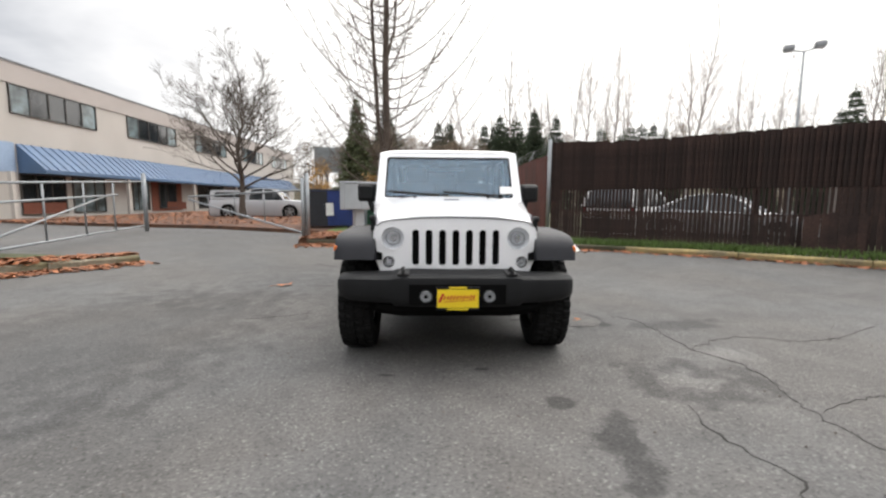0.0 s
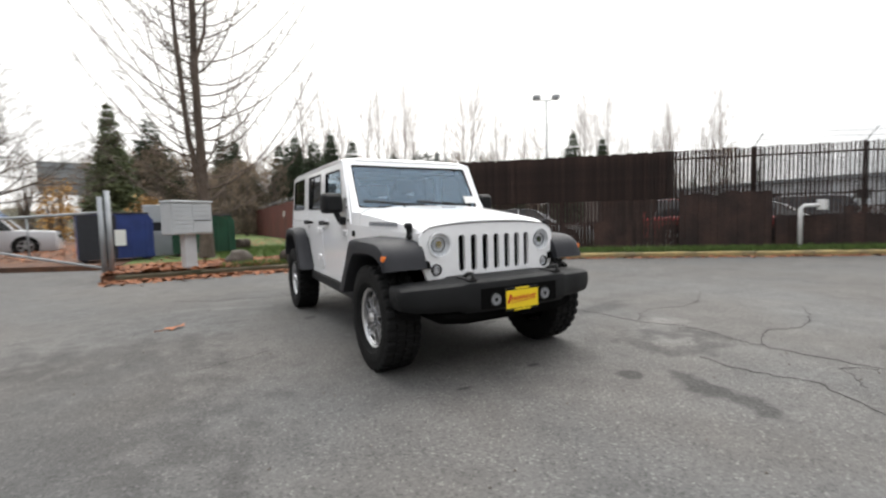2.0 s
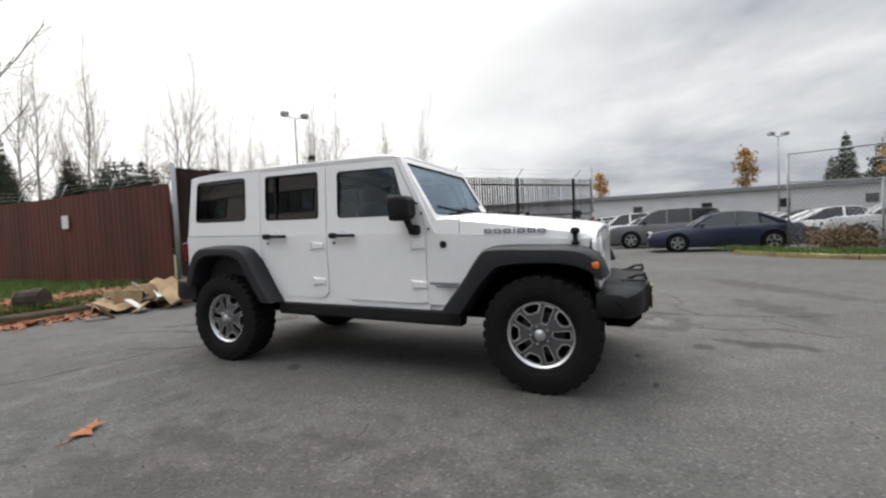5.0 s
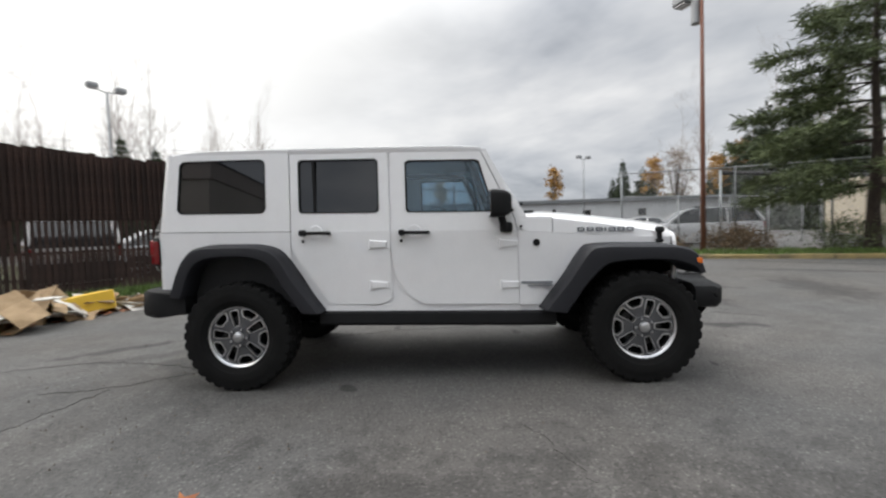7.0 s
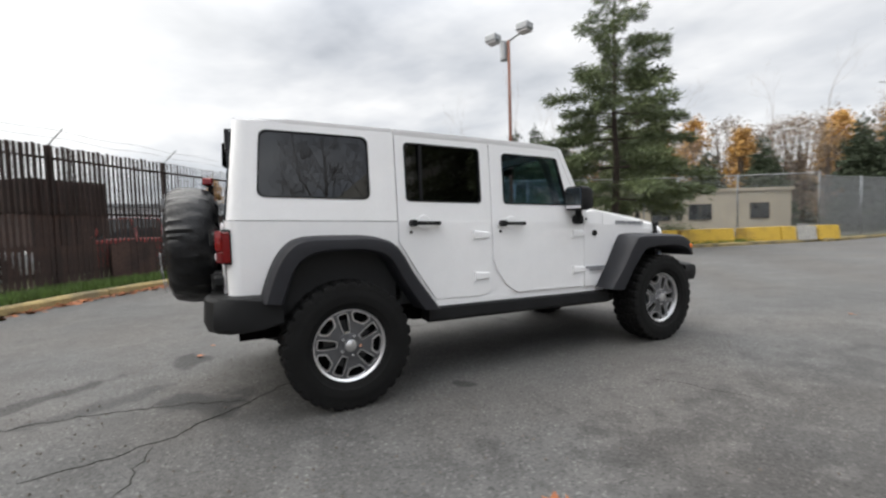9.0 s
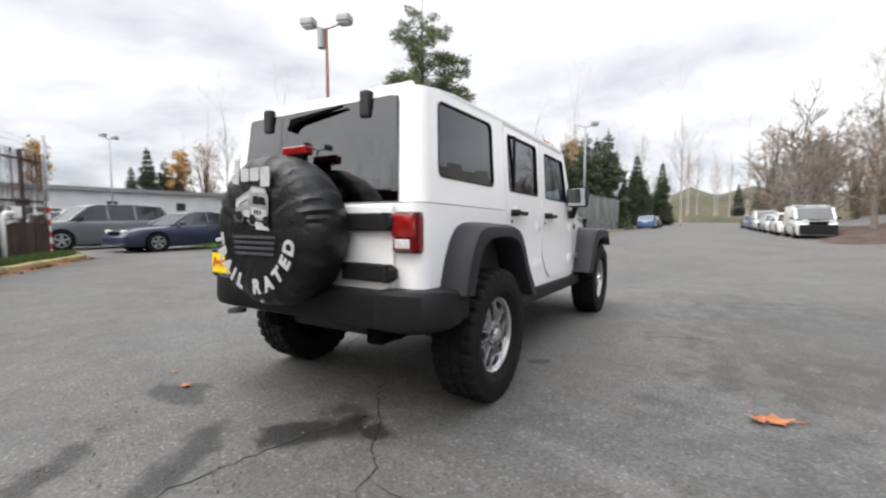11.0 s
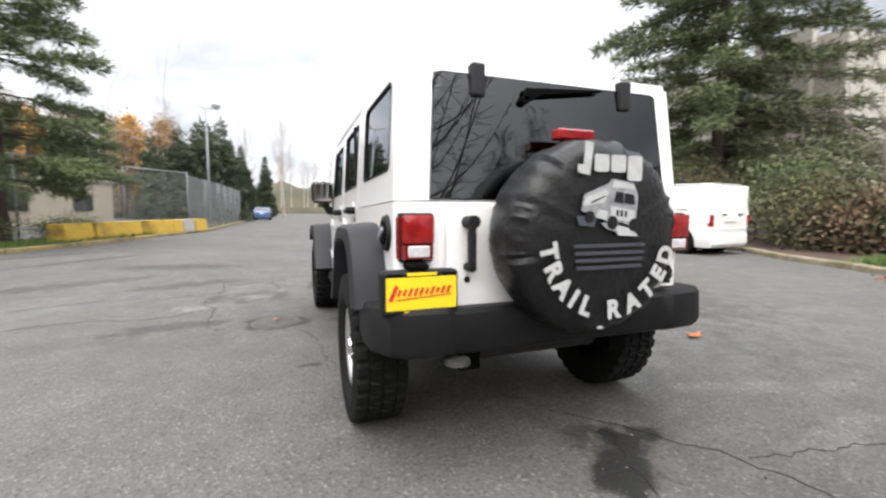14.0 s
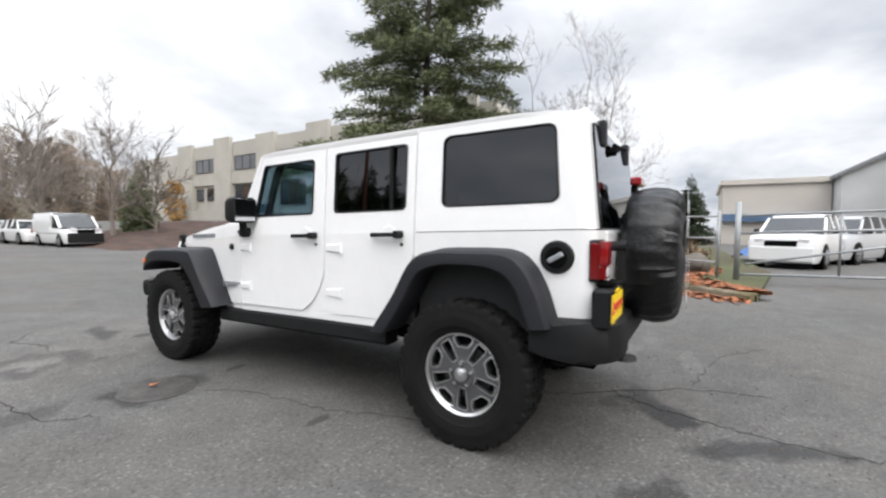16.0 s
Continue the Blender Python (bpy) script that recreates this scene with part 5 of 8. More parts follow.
part("recess", boxed((-0.42, -0.36, 0.921), (0.42, 0.38, 1.22)), BINDARK, hut, "dark recess between the cabinets")
part("upper_cabinet", boxed((-0.45, -0.4, 1.221), (0.45, 0.4, 1.85), 0.02), MAILGREY, hut)


def log(x, y, r, l, turn, label):
    rng.seed(int(x * 100) + 5)
    V, F = [], []
    pts = [Vector((l * (i / 4 - 0.5), rng.gauss(0, 0.01), rng.gauss(0, 0.01))) for i in range(5)]
    tube_data(V, F, pts, [r * rng.uniform(0.92, 1.05) for _ in pts], 14)
    t = link_mesh("log", V, F, WOODLOG, None)
    t.matrix_world = Matrix.Translation((x, y, 0.12 + r * 0.93)) @ Matrix.Rotation(radians(turn), 4, "Z")
    return tagged(t, label, "log", group="cut logs by the kerb")


log(0.02, 8.55, 0.19, 0.35, -60, "short dark cut log standing among leaves")
log(-0.45, 16.4, 0.25, 0.45, 20, "dark cut log lying among leaves")


def boulder(name, x, y, s, label, seed):
    rng.seed(seed)
    bm = bmesh.new()
    bmesh.ops.create_icosphere(bm, subdivisions=3, radius=1)
    for v in bm.verts:
        n = noise.noise(v.co * 1.3 + Vector((seed, 0, 0))) * 0.3 + noise.noise(v.co * 3.1) * 0.1
        v.co = v.co * (1 + n)
        v.co.z = max(v.co.z, -0.5)
    bmesh.ops.transform(bm, matrix=Matrix.Diagonal((*s, 1)), verts=bm.verts[:])
    bmesh.ops.translate(bm, vec=(0, 0, 0.5 * s[2]), verts=bm.verts[:])
    ob = part(name, bm, STONE, smooth=True)
    ob.location = (x, y, 0.13)
    return tagged(ob, label, "boulder")


boulder("boulder", -1.1, 9.35, (0.30, 0.24, 0.27), "rough grey-brown boulder half sunk in leaves", 2)
boulder("boulder", -9.9, 3.9, (0.45, 0.35, 0.3), "rough grey boulder beside the gate", 4)

# pile of flattened boxes at the kerb
rng.seed(300)
pile = []
for i in range(64):
    u = rng.random()
    x, y = 0.45 + 2.7 * u + rng.gauss(0, 0.15), 7.5 - 0.5 * u + rng.uniform(-0.5, 0.5)
    sx, sy = rng.uniform(0.18, 0.7), rng.uniform(0.12, 0.45)
    z = 0.03 + 0.36 * math.sin(math.pi * min(1, max(0, u * 0.9 + 0.1))) * rng.random()
    bm = bmesh.new()
    V = [bm.verts.new((sx * (a - 0.5), sy * (b - 0.5), 0.05 * math.sin(a * 5 + i) * sx + rng.gauss(0, 0.006))) for b in (0, 0.5, 1) for a in (0, 0.33, 0.66, 1)]
    for b in range(2):
        for a in range(3):
            bm.faces.new((V[b * 4 + a], V[b * 4 + a + 1], V[b * 4 + a + 5], V[b * 4 + a + 4]))
    r = bmesh.ops.extrude_face_region(bm, geom=bm.faces[:])
    bmesh.ops.translate(bm, verts=[g for g in r["geom"] if isinstance(g, bmesh.types.BMVert)], vec=(0, 0, 0.012))
    white = rng.random() < 0.34
    ob = part("cardboard_sheet", bm, CARDW if white else CARD)
    ob.matrix_world = Matrix.LocRotScale((x, y, z), Euler((rng.gauss(0, 0.4), rng.gauss(0, 0.4), rng.uniform(0, 6.28))), None)
    tagged(ob, "white board sheet tossed on the pile" if white else "torn brown cardboard sheet tossed on the pile", "cardboard", group="pile of cardboard at the kerb")
for x, y, z, m, lab in ((2.45, 7.1, 0.02, CARDY, "crushed yellow box lying by the kerb"), (1.3, 7.5, 0.1, CARD, "half-flattened brown carton on the pile"), (0.9, 7.7, 0.05, CARD, "half-flattened brown carton on the pile")):
    c = part("carton", boxed((-0.36, -0.2, 0), (0.36, 0.2, 0.3), 0.012), m)
    c.matrix_world = Matrix.LocRotScale((x, y, z), Euler((0.12, 0.08, 0.4 + x)), None)
    tagged(c, lab, "carton", group="pile of cardboard at the kerb")

# yellow concrete blocks along the kerb
rng.seed(310)
for x, y, l, m in ((7.88, -12.1, 1.2, YBLOCK), (7.35, -14.1, 2.5, YBLOCK), (6.62, -16.75, 1.7, YBLOCK), (6.25, -17.95, 0.75, YBLOCK), (5.99, -18.9, 1.0, GREYBLOCK), (5.66, -20.0, 1.15, YBLOCK)):
    bm = bmesh.new()
    prism(bm, [(-0.34, 0), (0.34, 0), (0.30, 0.30), (0.26, 0.60), (-0.26, 0.60), (-0.30, 0.30)], "y", -l / 2, l / 2, 0.03, 2)
    b = part("concrete_block", bm, m)
    b.matrix_world = Matrix.Translation((x, y, 0.1)) @ Matrix.Rotation(radians(-16), 4, "Z")
    tagged(b, "grey concrete barrier block by the kerb" if m is GREYBLOCK else "yellow-painted concrete barrier block with worn dark stains", "barrier block", group="barrier blocks along the kerb")

mh = thing("manhole_cover", at_plan(1.32, 0.68, 0.001), "round rusty cast-iron manhole cover in the asphalt", "manhole cover")
part("ring", cyled((0, 0, 0), (0, 0, 0.004), 0.245, n=40), IRON, mh)
part("lid", cyled((0, 0, 0.004), (0, 0, 0.007), 0.21, 0.205, n=40), IRON, mh)

bb = thing("billboard", at_plan(-14.0, 66.0, 0, 14), "grey back of a large roadside billboard on posts", "billboard")
part("panel", boxed((-4.4, -0.2, 5.6), (4.4, 0.2, 9.4)), BILLB, bb)
for k in range(9):
    part("batten", boxed((-4.3 + k * 1.05, -0.32, 5.5), (-4.2 + k * 1.05, -0.2, 9.5)), POLEGREY, bb)
for z in (6.2, 7.5, 8.8):
    part("crossbar", boxed((-4.4, -0.4, z), (4.4, -0.32, z + 0.12)), POLEGREY, bb)
part("catwalk", boxed((-4.6, -1.0, 5.4), (4.6, -0.2, 5.5)), POLEGREY, bb)
for x in (-2.5, 2.5):
    part("post", cyled((x, 0, 0), (x, 0, 5.6), 0.22), POLEGREY, bb)
copy_thing(bb, at_plan(-1.5, 84.0, 0.5, 10))


# ---- buildings ----
def window(parent, m, w, h, panes, material, frame=FRAME, sill=False):
    """A window in a wall: recessed frame bars and panes; local x along the wall, -y outwards."""
    win = new("window")
    win.parent = parent
    win.matrix_world = m
    fr = bmesh.new()
    t = 0.07
    for a, b, c, d2 in ((0, w, 0, t), (0, w, h - t, h), (0, t, t, h - t), (w - t, w, t, h - t)):
        box(fr, (a, -0.06, c), (b, 0.06, d2))
    for i in range(1, panes):
        box(fr, (w * i / panes - t / 2, -0.05, t), (w * i / panes + t / 2, 0.05, h - t))
    part("window_frame", fr, frame, win)
    for i in range(panes):
        a, b = w * i / panes, w * (i + 1) / panes
        mm = material[i % len(material)] if isinstance(material, (list, tuple)) else material
        part("pane", boxed((a + t / 2, 0.0, t), (b - t / 2, 0.012, h - t)), mm, win)
    return win


def wall_at(x, y, turn):
    return Matrix.Translation((x, y, 0)) @ Matrix.Rotation(radians(turn), 4, "Z")


# two-storey offices with the blue awning: facade faces +X
of = thing("office_building", None, "two-storey cream stucco offices with a long blue metal awning", "building")
OX, OY0, OY1, OH = -22.8, 16.2, 69.0, 8.45
part("wall", boxed((OX - 14, OY0, 0), (OX, OY1, 7.35)), CREAM, of)
part("parapet", boxed((OX - 14.05, OY0 - 0.05, 7.352), (OX + 0.06, OY1 + 0.05, OH)), PINKISH, of, "pale pinkish parapet band")
part("coping", boxed((OX - 14.1, OY0 - 0.1, OH + 0.002), (OX + 0.1, OY1 + 0.1, OH + 0.1)), ROOFGREY, of)
part("blue_band", boxed((OX + 0.003, OY0, 2.6), (OX + 0.03, 20.8, 4.2)), BLUEWALL, of, "pale blue wall band")
WW = lambda y, z: Matrix.Translation((OX + 0.02, y, z)) @ Matrix.Rotation(radians(90), 4, "Z")
for y0, w in ((20.75, 6.05), (29.8, 6.15), (39.1, 6.3), (49.6, 6.2), (59.2, 6.2)):
    window(of, WW(y0, 5.75), w, 1.6, 5, [WINBLUE, WINDOW, WINDOW, WINDOW, WINBLUE])
for y0, w, mm in ((20.9, 3.0, WINDOW), (24.4, 2.7, WINBLUE), (29.9, 1.9, WINBLUE), (39.2, 5.2, WINDOW), (47.0, 4.0, WINDOW), (53.5, 5.0, WINDOW), (61.0, 3.4, WINDOW)):
    window(of, WW(y0, 0.3), w, 2.25, 3, mm)
part("brick_bay", boxed((OX + 0.004, 32.1, 0.2), (OX + 0.06, 36.3, 2.55)), BRICK, of, "red-brown brick bay")
window(of, WW(33.0, 0.4) @ Matrix.Translation((0, -0.06, 0)), 2.4, 2.1, 2, WINDOW)
for y0 in (20.9, 34.0, 47.0):
    part("brick_panel", boxed((OX + 0.09, y0, 0.3), (OX + 0.14, y0 + 2.8, 0.95)), BRICK, of, "red-brown planter panel")
aw = new("awning")
aw.parent = of
AY0, AY1 = 20.9, 66.5
bm = bmesh.new()
prism(bm, [(OX + 0.03, 2.55), (OX + 1.5, 2.55), (OX + 1.5, 2.75), (OX + 0.03, 4.15)], "y", AY0, AY1)
part("canopy", bm, BLUEROOF, aw)
seam_me = boxed((0, -0.02, 0), (2.03, 0.02, 0.05))
first = None
sl = math.atan2(-1.4, 1.47)
for k in range(int((AY1 - AY0) / 0.6)):
    m = Matrix.Translation((OX + 0.03, AY0 + 0.3 + k * 0.6, 4.153)) @ Matrix.Rotation(-sl, 4, "Y")
    if first is None:
        first = part("seam", seam_me, BLUEROOF, aw)
        ob = first
    else:
        ob = new("seam", first.data)
        ob.parent = aw
    ob.matrix_world = m
for k in range(6):
    part("pillar", boxed((OX + 1.2, 19 + k * 8.5, 0), (OX + 1.4, 19.2 + k * 8.5, 2.55)), CREAM, of)

# grey concrete offices with projecting piers: facade faces +X
co = thing("concrete_building", None, "long grey-beige concrete office block with stepped piers and dark windows", "building")
CX, CZ = -25.0, 10.2
part("wall", boxed((CX - 44, -49.4, 0), (CX, -8.5, CZ)), CONC, co)
part("low_wing", boxed((CX - 16, -62.0, 0), (CX - 0.6, -49.42, CZ - 0.3)), CONC, co)
for k in range(6):
    y = -46.0 + 7.3 * k
    part("pier", boxed((CX + 0.002, y - 3.3, 0), (CX + 0.40, y - 0.35, CZ + (0.55 if k % 2 else 0.3)), 0.03), CONC, co)
    if k < 5:
        mW = lambda z: Matrix.Translation((CX + 0.06, y + 0.05, z)) @ Matrix.Rotation(radians(90), 4, "Z")
        window(co, mW(7.2), 3.85, 1.5, 3, WINGREY)
        if k:
            window(co, mW(3.35), 3.85, 2.25, 3, [WINDOW, BROWNPANE, WINDOW])
        else:
            for q in (0.1, 2.2):
                window(co, Matrix.Translation((CX + 0.06, y + q, 4.1)) @ Matrix.Rotation(radians(90), 4, "Z"), 1.3, 1.35, 1, WINDOW)
        part("spandrel", boxed((CX + 0.004, y - 0.34, 5.75), (CX + 0.22, y + 3.98, 7.0)), CONC, co)
part("planter_wall", boxed((CX + 1.0, -48.0, 1.2), (CX + 1.3, -35.0, 2.9)), CONC, co)
st = thing("outdoor_steps", Matrix.Translation((0, 0, 1.75)) @ wall_at(-22.6, -30.6, 90), "small concrete entrance steps with a steel rail", "steps")
for k in range(6):
    part("step", boxed((-1.2, 0.3 * k - 1.2, 0), (1.2, 0.3 * k - 0.9, 0.9 - 0.15 * k)), CONC, st)
tube("handrail", [(-1.2, -1.1, 0.9), (-1.2, -1.1, 1.8), (-1.2, 0.6, 0.95), (-1.2, 0.6, 0.05)], 0.03, WHITEPAINT, st)

# long white lot building, low beige building, white shed and house by the drive
lb = thing("lot_building", None, "long low white building behind the car lot", "building")
part("wall", boxed((52, -48, 0), (64, 34, 4.1)), WHITEWALL, lb)
part("roof", boxed((51.6, -48.3, 4.102), (64.3, 34.3, 4.5)), ROOFGREY, lb)
for k in range(11):
    window(lb, Matrix.Translation((51.98, -44 + k * 7.0 + 1.0, 2.2)) @ Matrix.Rotation(radians(-90), 4, "Z"), 1.0, 0.9, 1, WINDOW)
be = thing("beige_building", None, "low beige flat-roofed building behind the fence", "building")
BM = Matrix.Translation((23.5, -24.0, 0)) @ Matrix.Rotation(math.atan2(-15.5, -8.2), 4, "Z")
ob = part("wall", boxed((0, 0, 0), (17.5, 9, 3.4)), BEIGE, be)
ob.matrix_world = BM
part("roof", boxed((-0.15, -0.15, 3.402), (17.65, 9.15, 3.65)), BEIGE, be).matrix_world = BM
part("roof_unit", boxed((8, 3, 3.65), (10.5, 5, 4.15), 0.05), WHITEWALL, be).matrix_world = BM
for a, w in ((1.6, 1.4), (5.65, 1.6), (7.75, 0.45), (8.8, 1.95), (14.0, 1.6)):
    window(be, BM @ Matrix.Translation((a, -0.03, 1.05)), w, 1.35, 2, WINDOW)
ws = thing("white_shed", None, "pale flat-roofed building far beyond the gate", "building")
part("wall", boxed((-52, 5.4, 0), (-40, 12.3, 4.9)), CREAM, ws)
part("roof", boxed((-52.2, 5.2, 4.902), (-39.8, 12.35, 5.3)), CREAM, ws)
part("blue_strip", boxed((-39.98, 5.4, 1.9), (-39.6, 12.0, 2.5)), BLUEROOF, ws, "blue strip along the wall")
gh_ = thing("gabled_hall", None, "grey hall with a low pitched roof beyond the gate", "building")
bm = bmesh.new()
prism(bm, [(12.4, 0), (24, 0), (24, 5.2), (18.2, 8.2), (12.4, 5.2)], "x", -50, -38)
part("wall", bm, WHITEWALL, gh_)
bm = bmesh.new()
prism(bm, [(12.1, 5.0), (12.1, 5.25), (18.2, 8.5), (24.3, 5.25), (24.3, 5.0), (18.2, 8.2)], "x", -50.2, -37.7)
part("roof", bm, ROOFGREY, gh_)
part("wall_lamp", boxed((-37.98, 15.5, 4.9), (-37.8, 15.9, 5.2)), FRAME, gh_)

# ---- the white off-roader ----
RAKE = 0.024
jeep = thing("off_road_car", None, "white four-door off-road car with black flares and a covered spare wheel", "car")


def back(y):
    """The rear overhang runs a little longer than the first plan."""
    return y + max(0.0, y - 2.6) * 0.035 + (0.02 if y > 3.595 else 0.0)


def raked(bm):
    for v in bm.verts:
        sink = max(0.0, v.co.z - 1.15) * max(0.0, min(1.0, (v.co.y - 2.3) / 1.0))
        v.co.y = back(v.co.y)
        v.co.z += RAKE * (v.co.y - 1.47) - 0.035 * sink
    return bm


def jp(name, bm, material, parent=None, label="", smooth=False):
    return part(name, raked(bm), material, parent or jeep, label, smooth)


def flip(bm, s):
    if s < 0:
        for v in bm.verts:
            v.co.x = -v.co.x
    return bm


def loft(rings, closed=True, caps=True):
    """A skin over rings of equally many points."""
    bm = bmesh.new()
    R = [[bm.verts.new(p) for p in ring] for ring in rings]
    n = len(R[0])
    for a, b in zip(R, R[1:]):
        for k in range(n if closed else n - 1):
            bm.faces.new((a[k], a[(k + 1) % n], b[(k + 1) % n], b[k]))
    if caps and closed:
        bm.faces.new(R[0][::-1])
        bm.faces.new(R[-1])
    return bm


def up_x(z):
    return 0.767 - (z - 1.135) * (0.034 / 0.6)


def fen_x(y):
    return 0.618 + 0.152 * max(0.0, min(1.0, (y + 0.33) / 1.19))


WIN_F = [(1.69 - 0.03, 1.66), (1.16, 1.66), (1.135, 1.645), (1.035, 1.29), (1.045, 1.27), (1.67, 1.27), (1.69, 1.29), (1.69, 1.64)]
WIN_R = rrect(1.89, 1.27, 2.495, 1.675, 0.03)
WIN_Q = [(a - (max(0.0, b - 1.3) * 0.07 if a > 3.1 else 0.0), b) for a, b in rrect(2.74, 1.275, 3.40, 1.69, 0.045)]
for s in (-1, 1):
    side = lambda y, z: (0.77, y, z)
    upper = lambda y, z: (up_x(z), y, z)
    fend = lambda y, z: (fen_x(y), y, z)
    th = Vector((-0.03, 0, 0))
    quarter = holed([(2.565, 1.131), (3.50, 1.131), (3.50, 0.66), (3.37, 0.62), (3.30, 0.86), (3.18, 0.97), (2.66, 0.97), (2.565, 0.93)], [], side, th)
    jp("quarter_panel", flip(quarter, s), PAINT)
    sill = holed([(0.62, 0.53), (2.32, 0.53), (2.30, 0.579), (0.60, 0.579)], [], lambda y, z: (0.77 if y > 0.9 else fen_x(y), y, z), th)
    jp("sill", flip(sill, s), PAINT)
    # front wing beside the engine
    wing = holed([(0.864, 1.128), (0.864, 0.579), (0.60, 0.579), (0.46, 0.72), (0.30, 0.88), (0.05, 0.92), (-0.30, 0.90), (-0.315, 1.068), (0.3, 1.092)], [], fend, th)
    jp("front_wing", flip(wing, s), PAINT)
    # doors
    for nm, low, upp, win, gl, yh in (
            ("rear_door", [(1.814, 1.135), (2.557, 1.135), (2.557, 1.0), (2.45, 0.82), (2.29, 0.585), (1.92, 0.585), (1.85, 0.60), (1.814, 0.64)],
             [(1.814, 1.135), (2.557, 1.135), (2.557, 1.718), (1.814, 1.718)], WIN_R, TINT, 2.37),
            ("front_door", [(0.872, 1.135), (1.798, 1.135), (1.798, 0.86), (1.76, 0.76), (1.68, 0.65), (1.58, 0.585), (0.90, 0.585), (0.872, 0.61)],
             [(0.872, 1.135), (1.798, 1.135), (1.798, 1.718), (1.125, 1.718), (0.895, 1.235)], WIN_F, GLASS, 1.63)):
        bm = holed(low, [], side, th)
        b2 = holed(upp, [win], upper, th)
        tmp = bpy.data.meshes.new("door_upper")
        b2.to_mesh(tmp)
        b2.free()
        bm.from_mesh(tmp)
        door = jp(nm, flip(bm, s), PAINT)
        seal = holed([(a, b) for a, b in win], [[(a + (cy - a) * 0.035, b + (cz - b) * 0.05) for a, b in win] for cy, cz in [(sum(p[0] for p in win) / len(win), sum(p[1] for p in win) / len(win))]][0:1],
                     lambda y, z: (up_x(z) + 0.003, y, z), Vector((-0.03, 0, 0)))
        jp("window_seal", flip(seal, s), PLASTIC, door)
        pane = holed(win, [], lambda y, z: (up_x(z) - 0.012, y, z), Vector((-0.004, 0, 0)))
        po = jp("pane", flip(pane, s), gl, door)
        po.visible_shadow = False
        if nm == "rear_door":
            jp("divider", flip(boxed((up_x(1.47) - 0.01, 2.365, 1.275), (up_x(1.47) + 0.006, 2.385, 1.672)), s), PLASTIC, door)
        # handle: grip on two feet over a recess
        h = bmesh.new()
        box(h, (0.80, yh - 0.105, 1.108), (0.822, yh + 0.10, 1.134), 0.008, segs=2)
        cyl(h, (0.766, yh + 0.09, 1.121), (0.826, yh + 0.09, 1.121), 0.024, n=14)
        cyl(h, (0.766, yh - 0.10, 1.121), (0.815, yh - 0.10, 1.121), 0.014, n=10)
        jp("door_handle", flip(h, s), PLASTIC, door)
        jp("handle_recess", flip(cyled((0.768, yh, 1.125), (0.773, yh, 1.125), 0.055, 0.05, n=20), s), PAINT, door)
        for z in (1.035, 0.73):
            y0 = yh - (0.46 if nm == "rear_door" else 0.69)
            hg = bmesh.new()
            prism(hg, [(y0 - 0.07, z - 0.022), (y0 + 0.06, z - 0.032), (y0 + 0.06, z + 0.032), (y0 - 0.07, z + 0.022)], "x", 0.766, 0.781, 0.005)
            cyl(hg, (0.778, y0 + 0.06, z - 0.034), (0.778, y0 + 0.06, z + 0.034), 0.010, n=8)
            jp("hinge", flip(hg, s), PAINT, door)
        jp("lock", flip(cyled((0.768, yh + 0.1, 1.06), (0.775, yh + 0.1, 1.06), 0.011, n=10), s), PLASTIC, door)
    # windscreen pillar side
    pil = holed([(0.79, 1.13), (0.866, 1.135), (0.888, 1.235), (1.118, 1.722), (1.085, 1.74)], [], lambda y, z: (up_x(z) - 0.002, y, z), Vector((-0.05, 0, 0)))
    jp("windscreen_pillar", flip(pil, s), PAINT)
    for z in (1.16, 1.28, 1.36):
        yy = 0.80 + (z - 1.135) * 0.48 + 0.03
        jp("bolt", flip(cyled((up_x(z) - 0.004, yy, z), (up_x(z) + 0.008, yy, z), 0.010, n=8), s), PLASTIC)
    # body shell behind the door gaps
    jp("body_side", flip(holed([(0.86, 0.535), (2.33, 0.535), (2.49, 0.80), (2.62, 1.0), (2.62, 1.13), (0.86, 1.13)], [], lambda y, z: (0.757, y, z), Vector((-0.032, 0, 0))), s), PAINT)
    jp("centre_pillar", flip(holed([(1.78, 1.13), (1.83, 1.13), (1.83, 1.73), (1.78, 1.73)], [], lambda y, z: (up_x(z) - 0.014, y, z), Vector((-0.03, 0, 0))), s), PAINT)
    # hard top side with its window
    top = holed([(2.565, 1.136), (3.490, 1.136), (3.432, 1.735), (2.565, 1.735)], [WIN_Q], upper, th)
    hs_ = jp("hardtop_side", flip(top, s), PAINT)
    cy, cz = 3.017, 1.48
    seal = holed(WIN_Q, [[(a + (cy - a) * 0.025, b + (cz - b) * 0.04) for a, b in WIN_Q]], lambda y, z: (up_x(z) + 0.003, y, z), Vector((-0.03, 0, 0)))
    jp("window_seal", flip(seal, s), PLASTIC, hs_)
    po = jp("pane", flip(holed(WIN_Q, [], lambda y, z: (up_x(z) - 0.008, y, z), Vector((-0.004, 0, 0))), s), TINT, hs_)
    po.visible_shadow = False
    # rounded rear corners, below and above the belt
    arc = [(math.sin(radians(a)), math.cos(radians(a))) for a in range(0, 91, 15)]
    rings = [[(0.70 + 0.07 * c, 3.50 + 0.07 * q, z) for q, c in arc] + [(0.70 + 0.04 * c, 3.50 + 0.04 * q, z) for q, c in arc[::-1]] for z in (0.60, 0.8, 1.0, 1.131)]
    jp("rear_corner", flip(loft(rings), s), PAINT, None, "", True)
    rings = []
    for z in (1.136, 1.3, 1.5, 1.65, 1.735):
        oy, ox = 3.490 - (z - 1.136) * (0.058 / 0.592), up_x(z) - 0.07
